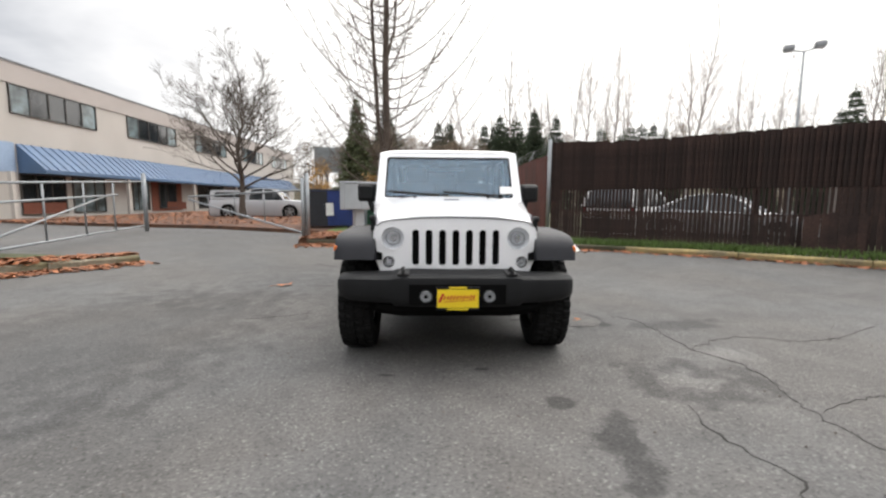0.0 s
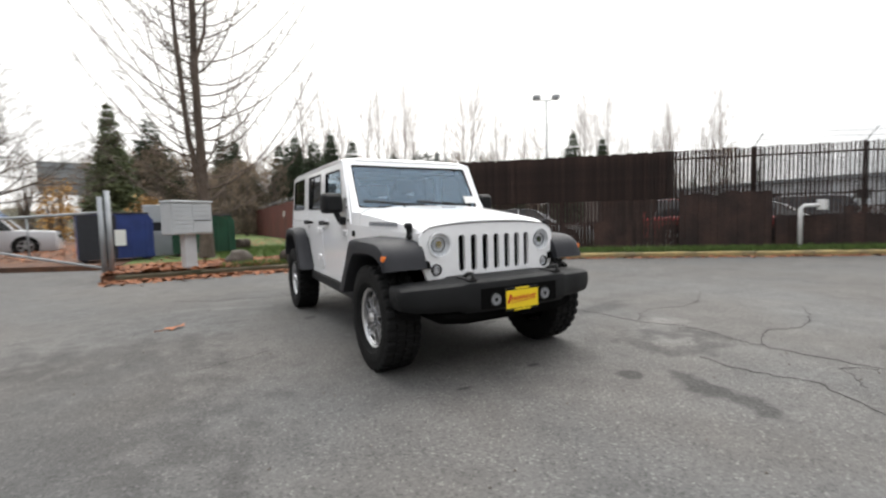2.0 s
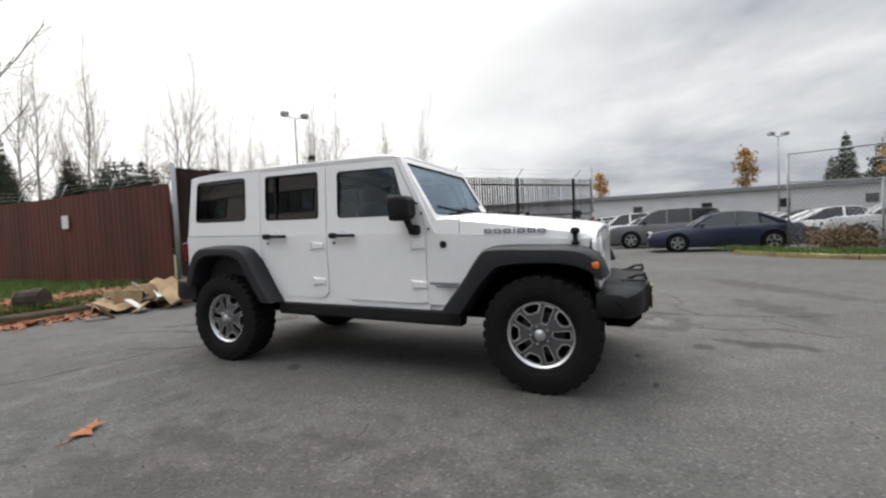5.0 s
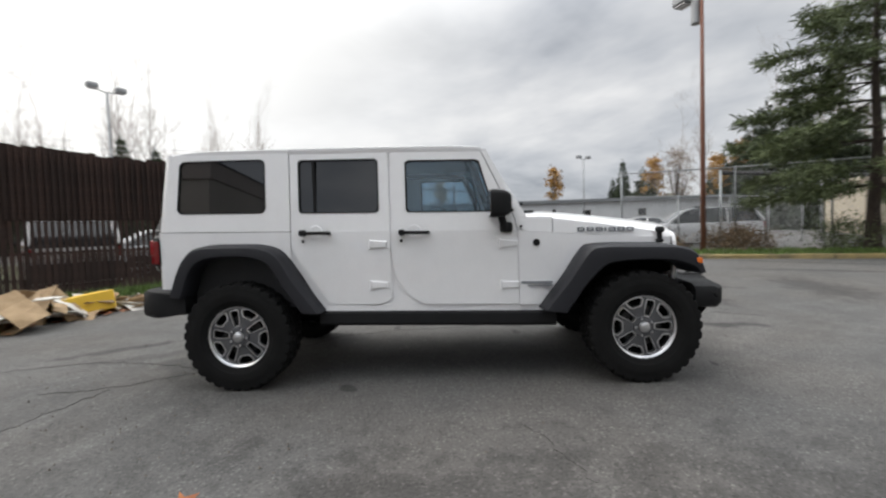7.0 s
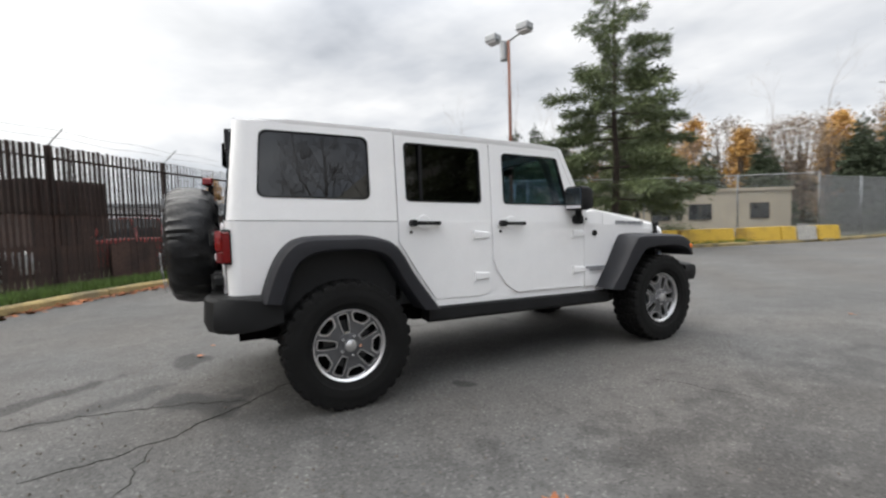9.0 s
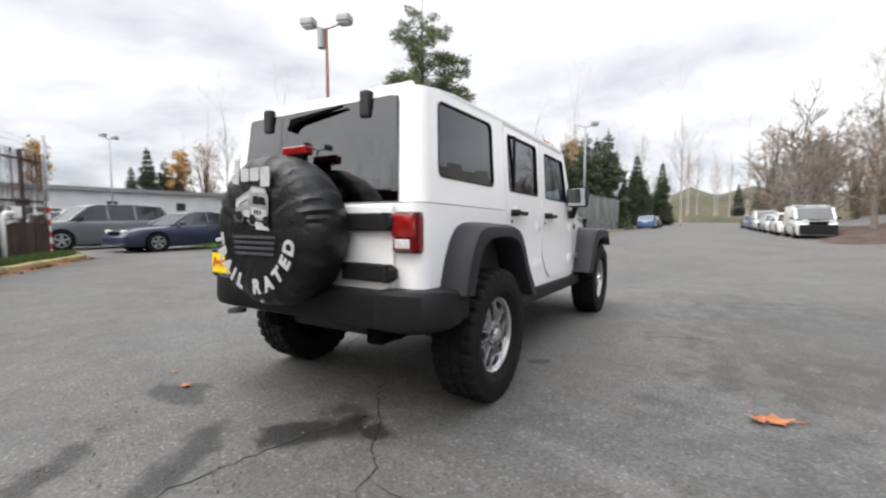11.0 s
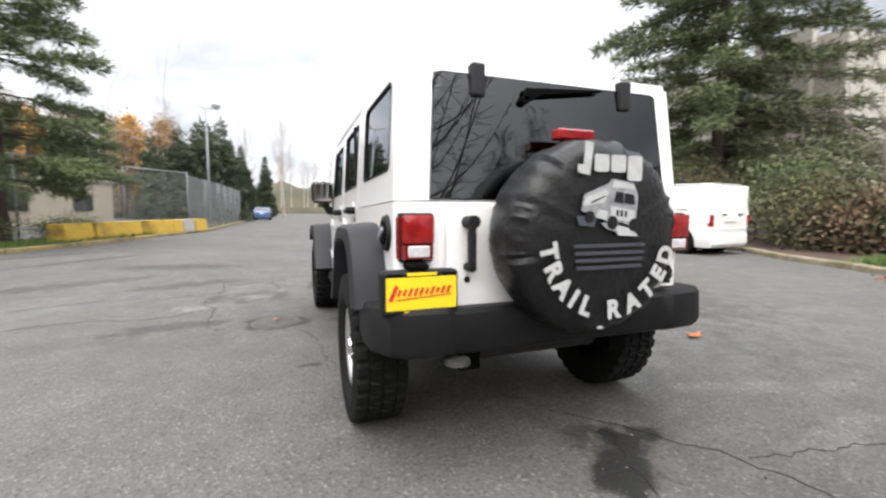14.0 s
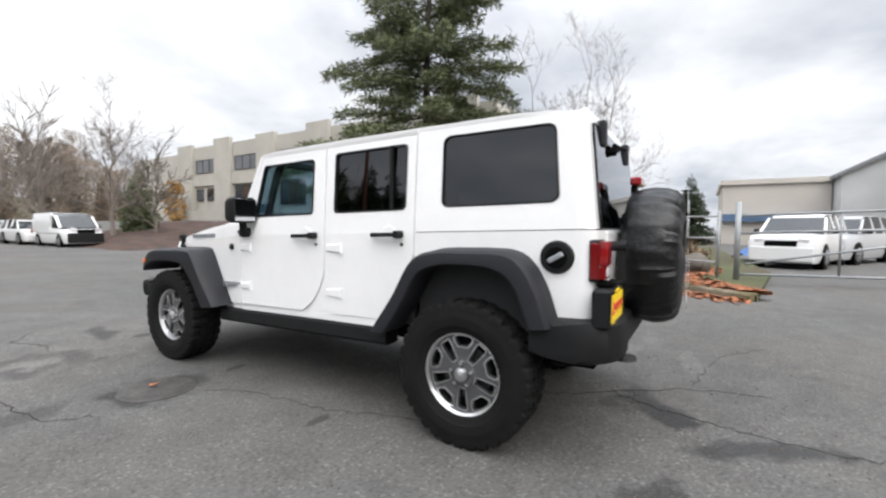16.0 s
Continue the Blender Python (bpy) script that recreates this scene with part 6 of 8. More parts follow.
        rings.append([(ox + 0.07 * c, oy + 0.07 * q, z) for q, c in arc] + [(ox + 0.04 * c, oy + 0.04 * q, z) for q, c in arc[::-1]])
    jp("hardtop_corner", flip(loft(rings), s), PAINT, None, "", True)
    # flares
    def flare(outer, inner, xb, xo, nm):
        O = smooth_line([(0, a, b) for a, b in outer], 0.03)
        m = len(O) - 1
        I0 = smooth_line([(0, a, b) for a, b in inner], 0.01)
        rings = []
        for i, o in enumerate(O):
            q = I0[round(i * (len(I0) - 1) / m)]
            d = (q - o).normalized()
            e = (o.y, o.z)
            bx = xb(o.y)
            P = [(bx, o.y - d.y * 0.012, o.z - d.z * 0.012), (xo - 0.10, o.y - d.y * 0.004, o.z - d.z * 0.004), (xo - 0.035, o.y, o.z), (xo - 0.008, o.y + d.y * 0.016, o.z + d.z * 0.016),
                 (xo, o.y + d.y * 0.05, o.z + d.z * 0.05), (xo, q.y - d.y * 0.01, q.z - d.z * 0.01), (xo - 0.015, q.y, q.z), (bx - 0.02, q.y + d.y * 0.005, q.z + d.z * 0.005)]
            rings.append(P)
        return loft(rings)
    fr_o = [(0.71, 0.56), (0.62, 0.675), (0.53, 0.79), (0.40, 0.975), (0.31, 1.018), (0.0, 1.022), (-0.25, 1.012), (-0.37, 0.955), (-0.425, 0.83)]
    fr_i = [(0.55, 0.545), (0.48, 0.64), (0.41, 0.74), (0.29, 0.865), (0.20, 0.90), (0.0, 0.915), (-0.18, 0.91), (-0.31, 0.875), (-0.375, 0.82)]
    fl = jp("front_flare", flip(flare(fr_o, fr_i, lambda y: fen_x(y) - 0.005, 0.925, "front"), s), FLARE, None, "", True)
    mk = bmesh.new()
    box(mk, (0.895, -0.388, 0.888), (0.9255, -0.340, 0.932), 0.012, segs=2)
    jp("marker_lamp", flip(mk, s), ORANGE, fl, "orange marker lamp")
    re_o = [(3.36, 0.665), (3.30, 0.845), (3.23, 0.965), (3.13, 1.025), (2.90, 1.034), (2.70, 1.026), (2.57, 0.965), (2.44, 0.76), (2.28, 0.54)]
    re_i = [(3.26, 0.655), (3.19, 0.84), (3.12, 0.915), (3.03, 0.945), (2.89, 0.952), (2.76, 0.945), (2.64, 0.895), (2.54, 0.73), (2.41, 0.545)]
    re_o, re_i = ([(a + 0.045, b) for a, b in q] for q in (re_o, re_i))
    jp("rear_flare", flip(flare(re_o, re_i, lambda y: 0.765, 0.925, "rear"), s), FLARE, None, "", True)
    # arch liners: a near-black tunnel behind each flare, closed on the inside to imitate deep shade
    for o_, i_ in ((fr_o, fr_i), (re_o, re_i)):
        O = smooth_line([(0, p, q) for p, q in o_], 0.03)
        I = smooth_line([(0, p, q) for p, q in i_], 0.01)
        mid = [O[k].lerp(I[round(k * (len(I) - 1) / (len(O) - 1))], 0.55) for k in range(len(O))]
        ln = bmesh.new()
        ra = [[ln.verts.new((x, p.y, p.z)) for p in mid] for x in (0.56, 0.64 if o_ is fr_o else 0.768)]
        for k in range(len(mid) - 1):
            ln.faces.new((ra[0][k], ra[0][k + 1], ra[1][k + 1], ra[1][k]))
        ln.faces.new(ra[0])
        jp("wheel_arch_liner", flip(ln, s), SHADEBLACK)
    # rock rail under the doors
    rr = loft([[(0.66, y, 0.43), (0.77, y, 0.425), (0.79, y, 0.445), (0.785, y, 0.52), (0.775, y, 0.535), (0.66, y, 0.535)] for y in (0.60, 2.36)])
    jp("rock_rail", flip(rr, s), PLASTIC)
    # mirror
    mir = bmesh.new()
    for k, (yy, q) in enumerate(((0.925, 0.62), (0.945, 0.82), (0.985, 0.96), (1.04, 1.0), (1.075, 0.97))):
        cx, cz, hx, hz = 0.868, 1.322, 0.098 * q, 0.098 * q
        mir_ring = [mir.verts.new((a, yy, b)) for a, b in rrect(cx - hx, cz - hz, cx + hx, cz + hz, 0.035 * q)]
        if k:
            for i in range(len(mir_ring)):
                mir.faces.new((prev[i], prev[(i + 1) % len(prev)], mir_ring[(i + 1) % len(prev)], mir_ring[i]))
        else:
            mir.faces.new(mir_ring[::-1])
        prev = mir_ring
    mir.faces.new(prev)
    mo = jp("mirror", flip(mir, s), PLASTIC, None, "black door mirror", True)
    ar = bmesh.new()
    cyl(ar, (0.805, 0.965, 1.15), (0.845, 1.0, 1.26), 0.028, n=12)
    box(ar, (0.755, 0.905, 1.115), (0.822, 1.0, 1.195), 0.03, segs=3)
    jp("mirror_arm", flip(ar, s), PLASTIC, mo)
    jp("mirror_glass", flip(boxed((0.785, 1.0745, 1.24), (0.95, 1.0785, 1.405), 0.001), s), CHROME, mo)
    # round badge, hood catch
    jp("badge", flip(cyled((fen_x(0.73) - 0.01, 0.73, 1.04), (fen_x(0.73) + 0.012, 0.73, 1.04), 0.026, n=20), s), PLASTIC)
    ht = bmesh.new()
    xx = fen_x(-0.2)
    box(ht, (xx - 0.012, -0.235, 1.035), (xx + 0.028, -0.205, 1.145), 0.008)
    box(ht, (xx - 0.012, -0.25, 1.105), (xx + 0.04, -0.19, 1.15), 0.012)
    box(ht, (xx - 0.012, -0.245, 1.03), (xx + 0.03, -0.195, 1.06), 0.01)
    jp("hood_catch", flip(ht, s), PLASTIC, None, "black rubber hood catch")
    # lettering on hood and wing as plain bars
    yy = 0.415
    for wide in (0.054, 0.054, 0.054, 0.014, 0.054, 0.056, 0.054):
        y1, y0 = yy, yy - wide
        yy = y0 - 0.016
        loop = rrect(y0, 1.118, y1, 1.150, 0.006, 2)
        hole = [rrect(y0 + 0.012, 1.127, y1 - 0.012, 1.141, 0.003, 2)] if wide > 0.02 else []
        jp("decal_ring" if hole else "decal_bar", flip(holed(loop, hole, lambda y, z: (fen_x(y) + 0.006 - max(0.0, z - 1.12) * 0.05, y, z), Vector((-0.012, 0, 0))), s), DECAL, None, "grey decal shape on the hood side")
    for z0, h, l in ((0.735, 0.018, 0.23), (0.716, 0.008, 0.18)):
        jp("decal_bar", flip(boxed((fen_x(0.72) - 0.005, 0.62, z0), (fen_x(0.72) + 0.018, 0.62 + l, z0 + h)), s), DECAL, None, "small dark decal bar")

# roof, windscreen frame, hood, cowl
def roof_ring(y, drop=0.0, inset=0.0):
    P = []
    w = up_x(1.735) - inset
    for k in range(-8, 9):
        u = k / 8
        x = w * (abs(u) ** 0.85) * (1 if u >= 0 else -1)
        z = 1.789 - 0.008 * abs(u) ** 3 - (0.005 if abs(k) == 7 else 0.022 if abs(k) == 8 else 0.0) - drop
        P.append((x, y, z))
    P = [(-w, y, 1.722 - drop)] + P + [(w, y, 1.722 - drop)]
    return P


rings = [roof_ring(1.085, 0.03, 0.01), roof_ring(1.12, 0.012), roof_ring(1.3), roof_ring(2.0), roof_ring(2.562)]
jp("roof_front", loft([r + [(x * 0.96, y, z - 0.045) for x, y, z in r[::-1]] for r in rings]), PAINT, None, "", True)
rings = [roof_ring(2.57), roof_ring(3.2, -0.004), roof_ring(3.24, 0.0), roof_ring(3.36, 0.007, 0.006), roof_ring(3.43, 0.020, 0.018), roof_ring(3.475, 0.038, 0.034), roof_ring(3.502, 0.062, 0.05)]
jp("roof_rear", loft([r + [(x * 0.96, y, z - 0.045) for x, y, z in r[::-1]] for r in rings]), PAINT, None, "", True)

SCREEN = lambda x, t: (x, 0.795 + t * 0.295, 1.235 + t * 0.51)
fr = holed([(-0.742, 0.0), (0.742, 0.0), (0.702, 1.0), (-0.702, 1.0)], [rrect(-0.665, 0.075, 0.665, 0.915, 0.035)], lambda x, t: SCREEN(x * (1 if t < 0.5 else 0.985), t), Vector((0, 0.04, -0.012)))
ws_ = jp("windscreen_frame", fr, PAINT)
sc = holed(rrect(-0.675, 0.065, 0.675, 0.925, 0.03), [], lambda x, t: tuple(Vector(SCREEN(x * (1 if t < 0.5 else 0.985), t)) + Vector((0, 0.014, -0.006))), Vector((0, 0.006, -0.003)))
po = jp("windscreen", sc, GLASS, ws_)
po.visible_shadow = False
sl = holed(rrect(-0.668, 0.072, 0.668, 0.918, 0.035), [rrect(-0.648, 0.10, 0.648, 0.89, 0.035)], lambda x, t: tuple(Vector(SCREEN(x * (1 if t < 0.5 else 0.985), t)) + Vector((0, 0.010, -0.004))), Vector((0, 0.004, -0.002)))
jp("screen_border", sl, PLASTIC, ws_)
jp("sticker", boxed((0.53, 0.0, -0.003), (0.66, 0.085, 0.0), m=Matrix.Translation((0, 0.838, 1.318)) @ Matrix.Rotation(math.atan2(0.51, 0.295), 4, "X")), PAPER, ws_, "white paper sticker")
jp("rear_view_mirror", boxed((-0.11, 1.10, 1.60), (0.11, 1.13, 1.66), 0.01), CABIN, ws_)


def hood_ring(y, w, zs, zsh, zc):
    """A section of the hood: nearly flat across, rounded down at the sides, its nose bowed like the grille."""
    bow = 0.055 * max(0.0, min(1.0, (0.25 - y) / 0.6))
    P = [(-w, y + bow * (w / 0.6) ** 2, zs)]
    for k in range(-9, 10):
        u = k / 9
        x = w * 0.985 * (abs(u) ** 0.8) * (1 if u >= 0 else -1)
        a = abs(x) / w
        bulge = 0.010 if a < 0.5 else 0.010 * max(0, 1 - (a - 0.5) / 0.12)
        P.append((x, y + bow * (x / 0.6) ** 2, zc - (zc - zsh) * a ** 5 - (0.016 if abs(k) == 9 else (0.004 if abs(k) == 8 else 0)) + bulge - 0.010))
    return P + [(w, y + bow * (w / 0.6) ** 2, zs)]


H = [(-0.398, 0.590, 1.078, 1.100, 1.160), (-0.385, 0.600, 1.074, 1.112, 1.174), (-0.345, 0.612, 1.070, 1.124, 1.188), (-0.2, 0.630, 1.074, 1.145, 1.206), (0.0, 0.660, 1.083, 1.170, 1.230),
     (0.3, 0.698, 1.097, 1.206, 1.260), (0.60, 0.737, 1.112, 1.240, 1.288)]
bm = loft([hood_ring(*h) + [(x * 0.95, y, z - 0.03) for x, y, z in hood_ring(*h)[::-1]] for h in H])
hood = jp("hood", bm, PAINT, None, "", True)
bm = loft([hood_ring(*h) + [(x * 0.95, y, z - 0.05) for x, y, z in hood_ring(*h)[::-1]] for h in ((0.607, 0.738, 1.113, 1.25, 1.286), (0.70, 0.75, 1.12, 1.255, 1.284), (0.80, 0.755, 1.125, 1.25, 1.278), (0.86, 0.755, 1.125, 1.235, 1.26))])
cowl = jp("cowl", bm, PAINT, None, "", True)
jp("cowl_grille", boxed((-0.5, 0.70, 1.262), (0.5, 0.775, 1.288)), PLASTIC, cowl)
for x in (-0.34, 0.36):
    jp("washer_nozzle", cyled((x, 0.5, 1.26), (x, 0.5, 1.30), 0.018, 0.012, n=10), PLASTIC, hood)
jp("hood_bumper_rest", boxed((-0.07, 0.28, 1.262), (0.07, 0.30, 1.275), 0.004), DECAL, hood)
for x0, x1 in ((-0.62, -0.12), (-0.06, 0.42)):
    wp = bmesh.new()
    cyl(wp, (x1 + 0.1, 0.76, 1.30), (x0 + 0.15, 0.80, 1.325), 0.009, n=6)
    cyl(wp, (x0, 0.812, 1.335), (x1 - 0.0, 0.79, 1.30), 0.012, n=6)
    cyl(wp, (x1 + 0.1, 0.755, 1.27), (x1 + 0.1, 0.755, 1.31), 0.022, n=10)
    jp("wiper", wp, PLASTIC)

# grille with seven slots, lamps
circ = lambda cx, cz, r, n=28: [(cx + r * math.cos(2 * math.pi * k / n), cz + r * math.sin(2 * math.pi * k / n)) for k in range(n)]
GY = lambda x, z: (x, -0.415 + 0.055 * (x / 0.6) ** 2 + 0.05 * max(0, z - 1.0), z)
out = [(-0.50, 0.70), (-0.0, 0.69), (0.50, 0.70), (0.575, 0.735), (0.615, 0.83), (0.63, 0.95), (0.624, 1.04), (0.602, 1.085), (0.558, 1.110), (0.48, 1.124), (0.25, 1.140), (0.0, 1.145)]
out += [(-x, z) for x, z in out[:2:-1][1:]]
slots = [rrect(0.1015 * k - 0.026, 0.785, 0.1015 * k + 0.026, 1.055, 0.022, 3) for k in range(-3, 4)]
gr = jp("grille", holed(out, slots + [circ(sx * 0.478, 0.988, 0.094) for sx in (-1, 1)] + [circ(sx * 0.508, 0.808, 0.043, 18) for sx in (-1, 1)], GY, Vector((0, 0.028, 0))), PAINT)
# black tube drawn along the hood edge in place of the panel gap's shadow
arc_ = [(-0.606, 1.080), (-0.558, 1.112), (-0.48, 1.127), (-0.25, 1.143), (0.0, 1.148), (0.25, 1.143), (0.48, 1.127), (0.558, 1.112), (0.606, 1.080)]
V, F = [], []
tube_data(V, F, [Vector((x, GY(x, z)[1] - 0.002, z + RAKE * (-0.4 - 1.47))) for x, z in arc_], [0.004] * 9, 6)
link_mesh("hood_gap_shadow", V, F, PLASTIC, gr)
# plain near-black panel stands in for the shade behind the slots
jp("grille_shade_panel", boxed((-0.37, -0.365, 0.755), (0.37, -0.335, 1.08)), SHADEBLACK, gr)
for sx in (-1, 1):
    for cx, cz, r, nm in ((sx * 0.478, 0.988, 0.094, "headlight"), (sx * 0.508, 0.808, 0.043, "turn_lamp")):
        y0 = GY(cx, cz)[1]
        n = 28
        bowl = loft([[(cx + rr_ * math.cos(2 * math.pi * k / n), y0 + dy, cz + rr_ * math.sin(2 * math.pi * k / n)) for k in range(n)] for rr_, dy in ((r * 0.995, 0.012), (r * 0.9, 0.026), (r * 0.6, 0.044), (r * 0.25, 0.052), (r * 0.02, 0.053))], caps=False)
        hl = jp(nm, bowl, REFLECT, gr, "", True)
        rg = loft([[(cx + rr_ * math.cos(2 * math.pi * k / n), y0 + dy, cz + rr_ * math.sin(2 * math.pi * k / n)) for k in range(n)] for rr_, dy in ((r * 0.995, 0.006), (r * 0.99, -0.004), (r * 0.9, -0.004), (r * 0.88, 0.012))], caps=False)
        jp("bezel", rg, REFLECT if nm == "headlight" else PLASTIC, hl, "", True)
        if nm == "headlight":
            jp("bulb_shield", cyled((cx, y0 + 0.018, cz), (cx, y0 + 0.05, cz), 0.026, 0.034, n=18), CHROME, hl)
            jp("reflector_ring", loft([[(cx + rr_ * math.cos(2 * math.pi * k / n), y0 + dy, cz + rr_ * math.sin(2 * math.pi * k / n)) for k in range(n)] for rr_, dy in ((r * 0.60, 0.03), (r * 0.60, 0.020), (r * 0.54, 0.020), (r * 0.52, 0.03))], caps=False), DECAL, hl)
        else:
            jp("bulb", cyled((cx, y0 + 0.01, cz), (cx, y0 + 0.05, cz), 0.018, n=12), WHITELENS, hl)
        dome = loft([[(cx + rr_ * math.cos(2 * math.pi * k / n), y0 + dy, cz + rr_ * math.sin(2 * math.pi * k / n)) for k in range(n)] for rr_, dy in ((r * 0.89, 0.006), (r * 0.7, -0.010), (r * 0.4, -0.018), (r * 0.05, -0.021))])
        po = jp("lens", dome, LENS, hl, "", True)
        po.visible_shadow = False

# front bumper
def bump_ring(x, yf, yb, z0, z1, c=0.03):
    return [(x, yb, z0), (x, yf + c * 1.2, z0), (x, yf + 0.006, z0 + c), (x, yf, z0 + 0.06), (x, yf, z1 - 0.05), (x, yf + 0.008, z1 - c * 0.6), (x, yf + c, z1 - 0.006), (x, yf + c * 2, z1), (x, yb, z1)]


st_ = [(-0.875, -0.50, -0.36, 0.60, 0.70), (-0.86, -0.54, -0.36, 0.575, 0.722), (-0.78, -0.60, -0.38, 0.56, 0.735), (-0.60, -0.645, -0.40, 0.552, 0.742), (-0.47, -0.662, -0.40, 0.55, 0.745)]
mid_ = [(-0.44, -0.682, -0.40, 0.535, 0.758), (-0.3, -0.69, -0.40, 0.53, 0.76), (0.3, -0.69, -0.40, 0.53, 0.76), (0.44, -0.682, -0.40, 0.535, 0.758)]
fb = jp("front_bumper", loft([bump_ring(*q) for q in st_ + mid_ + [(-q[0],) + q[1:] for q in st_[::-1]]]), PLASTIC, None, "black textured front bumper", True)
va = loft([[(x, -0.40, z0), (x, yf + 0.05, z0), (x, yf, z0 + 0.05), (x, yf, 0.535), (x, -0.40, 0.535)] for x, yf, z0 in ((-0.66, -0.52, 0.50), (-0.58, -0.60, 0.46), (-0.4, -0.63, 0.445), (0.4, -0.63, 0.445), (0.58, -0.60, 0.46), (0.66, -0.52, 0.50))])
jp("valance", va, SHADEBLACK, fb)
# thin near-black plate on the flat face imitates the shade of a recess
jp("recess", boxed((-0.34, -0.694, 0.56), (0.34, -0.688, 0.70), 0.002), SHADEBLACK, fb)
for sx in (-1, 1):
    fg = jp("fog_lamp", cyled((sx * 0.222, -0.70, 0.617), (sx * 0.222, -0.66, 0.617), 0.05, n=22), PLASTIC, fb)
    jp("reflector", cyled((sx * 0.222, -0.703, 0.617), (sx * 0.222, -0.699, 0.617), 0.04, n=22), FOGBOWL, fg)
    jp("bulb_shield", cyled((sx * 0.222, -0.7045, 0.617), (sx * 0.222, -0.7035, 0.617), 0.014, n=14), SHADEBLACK, fg)
    po = jp("lens", cyled((sx * 0.222, -0.712, 0.617), (sx * 0.222, -0.704, 0.617), 0.036, 0.041, n=22), LENS, fg)
    po.visible_shadow = False
    hk = []
    V, F = [], []
    pts = [Vector((sx * 0.385, -0.52, 0.755)), Vector((sx * 0.385, -0.60, 0.80)), Vector((sx * 0.385, -0.655, 0.805)), Vector((sx * 0.385, -0.665, 0.775)), Vector((sx * 0.385, -0.635, 0.765))]
    tube_data(V, F, pts, [0.013] * 5, 8)
    V = [(v.x, v.y, v.z + RAKE * (v.y - 1.47)) for v in V]
    link_mesh("tow_hook", V, F, STEEL, fb, smooth=True)
    bs = bmesh.new()
    box(bs, (sx * 0.385 - 0.04, -0.66, 0.755), (sx * 0.385 + 0.04, -0.50, 0.772), 0.004)
    jp("hook_plate", bs, STEEL, fb)


def plate(parent, m, w, h):
    """A yellow dealer plate in a dark frame with red script strokes."""
    pl = new("plate")
    pl.parent = parent
    part("frame", boxed((-w / 2, 0.0, -h / 2), (w / 2, 0.012, h / 2), 0.004), PLASTIC, pl).matrix_world = m
    part("face", boxed((-w / 2 + 0.008, -0.003, -h / 2 + 0.018), (w / 2 - 0.008, 0.004, h / 2 - 0.018)), YELLOW, pl, "yellow dealer plate").matrix_world = m
    for x0, x1, z in ((-w * 0.46, -w * 0.28, h / 2 - 0.009), (w * 0.28, w * 0.46, h / 2 - 0.009), (-w * 0.2, w * 0.2, h / 2 - 0.007), (-w * 0.24, w * 0.24, -h / 2 + 0.007)):
        part("frame_strip", boxed((x0, -0.002, z - 0.006), (x1, 0.003, z + 0.006)), YELLOW if abs(x0 + x1) < 0.01 else SHADEBLACK, pl).matrix_world = m
    rng.seed(401)
    for k in range(11):
        a = -w * 0.38 + k * w * 0.074
        hh = h * (0.40 if k == 0 else rng.uniform(0.12, 0.22))
        part("script_bar", boxed((-0.005 if k else -0.008, -0.006, -hh / 2), (0.005 if k else 0.008, -0.003, hh / 2), m=Matrix.Rotation(radians(24), 4, "Y")), SCRIPT, pl).matrix_world = m @ Matrix.Translation((a, 0, 0.004 + 0.008 * k / 11))
    part("script_bar", boxed((-w * 0.34, -0.005, -0.002), (w * 0.40, -0.003, 0.002), m=Matrix.Rotation(radians(-4), 4, "Y")), SCRIPT, pl).matrix_world = m @ Matrix.Translation((0, 0, -h * 0.10))


shear = lambda y: RAKE * (back(y) - 1.47)
plate(fb, Matrix.Translation((0.0, -0.71, 0.605 + shear(-0.7))), 0.305, 0.165)

# rear panel, tailgate, rear screen
jp("rear_panel", holed([(-0.70, 0.60), (0.70, 0.60), (0.70, 1.131), (-0.70, 1.131)], [], lambda x, z: (x, 3.57, z), Vector((0, -0.03, 0))), PAINT)
tg = jp("tailgate", boxed((-0.615, 3.571, 0.67), (0.565, 3.589, 1.125), 0.012, segs=2), PAINT, None, "white tailgate")
REAR = lambda x, z: (x, 3.560 - (z - 1.136) * (0.058 / 0.592), z)
rs = jp("hardtop_rear", holed([(-0.695, 1.136), (0.695, 1.136), (0.665, 1.76), (-0.665, 1.76)], [rrect(-0.60, 1.165, 0.60, 1.68, 0.03)], REAR, Vector((0, -0.03, 0))), PAINT)
gl = holed([(-0.628, 1.145), (0.628, 1.145), (0.620, 1.3), (0.592, 1.685), (0.565, 1.70), (-0.565, 1.70), (-0.592, 1.685), (-0.620, 1.3)], [], lambda x, z: (x, REAR(x, z)[1] + 0.006, z), Vector((0, 0.006, 0)))
po = jp("rear_screen", gl, TINT, rs)
po.visible_shadow = False
bd = holed([(-0.63, 1.14), (0.63, 1.14), (0.594, 1.695), (-0.594, 1.695)], [rrect(-0.60, 1.185, 0.60, 1.665, 0.04)], lambda x, z: (x, REAR(x, z)[1] + 0.002, z), Vector((0, 0.003, 0)))
jp("screen_border", bd, SHADEBLACK, rs)
for x in (0.40, -0.39):
    hb = bmesh.new()
    box(hb, (x - 0.033, 3.45, 1.60), (x + 0.033, 3.542, 1.745), 0.012, segs=2)
    jp("screen_hinge", hb, FLARE, rs)
wb = bmesh.new()
prism(wb, [(0.19, 1.60), (0.17, 1.655), (-0.24, 1.682), (-0.24, 1.674), (0.10, 1.625), (0.16, 1.595)], "y", 3.530, 3.555, 0.004)
jp("rear_wiper", wb, SHADEBLACK, rs)
cyl_ = bmesh.new()
cyl(cyl_, (0.175, 3.49, 1.60), (0.175, 3.555, 1.60), 0.02, n=12)
jp("wiper_pivot", cyl_, SHADEBLACK, rs)
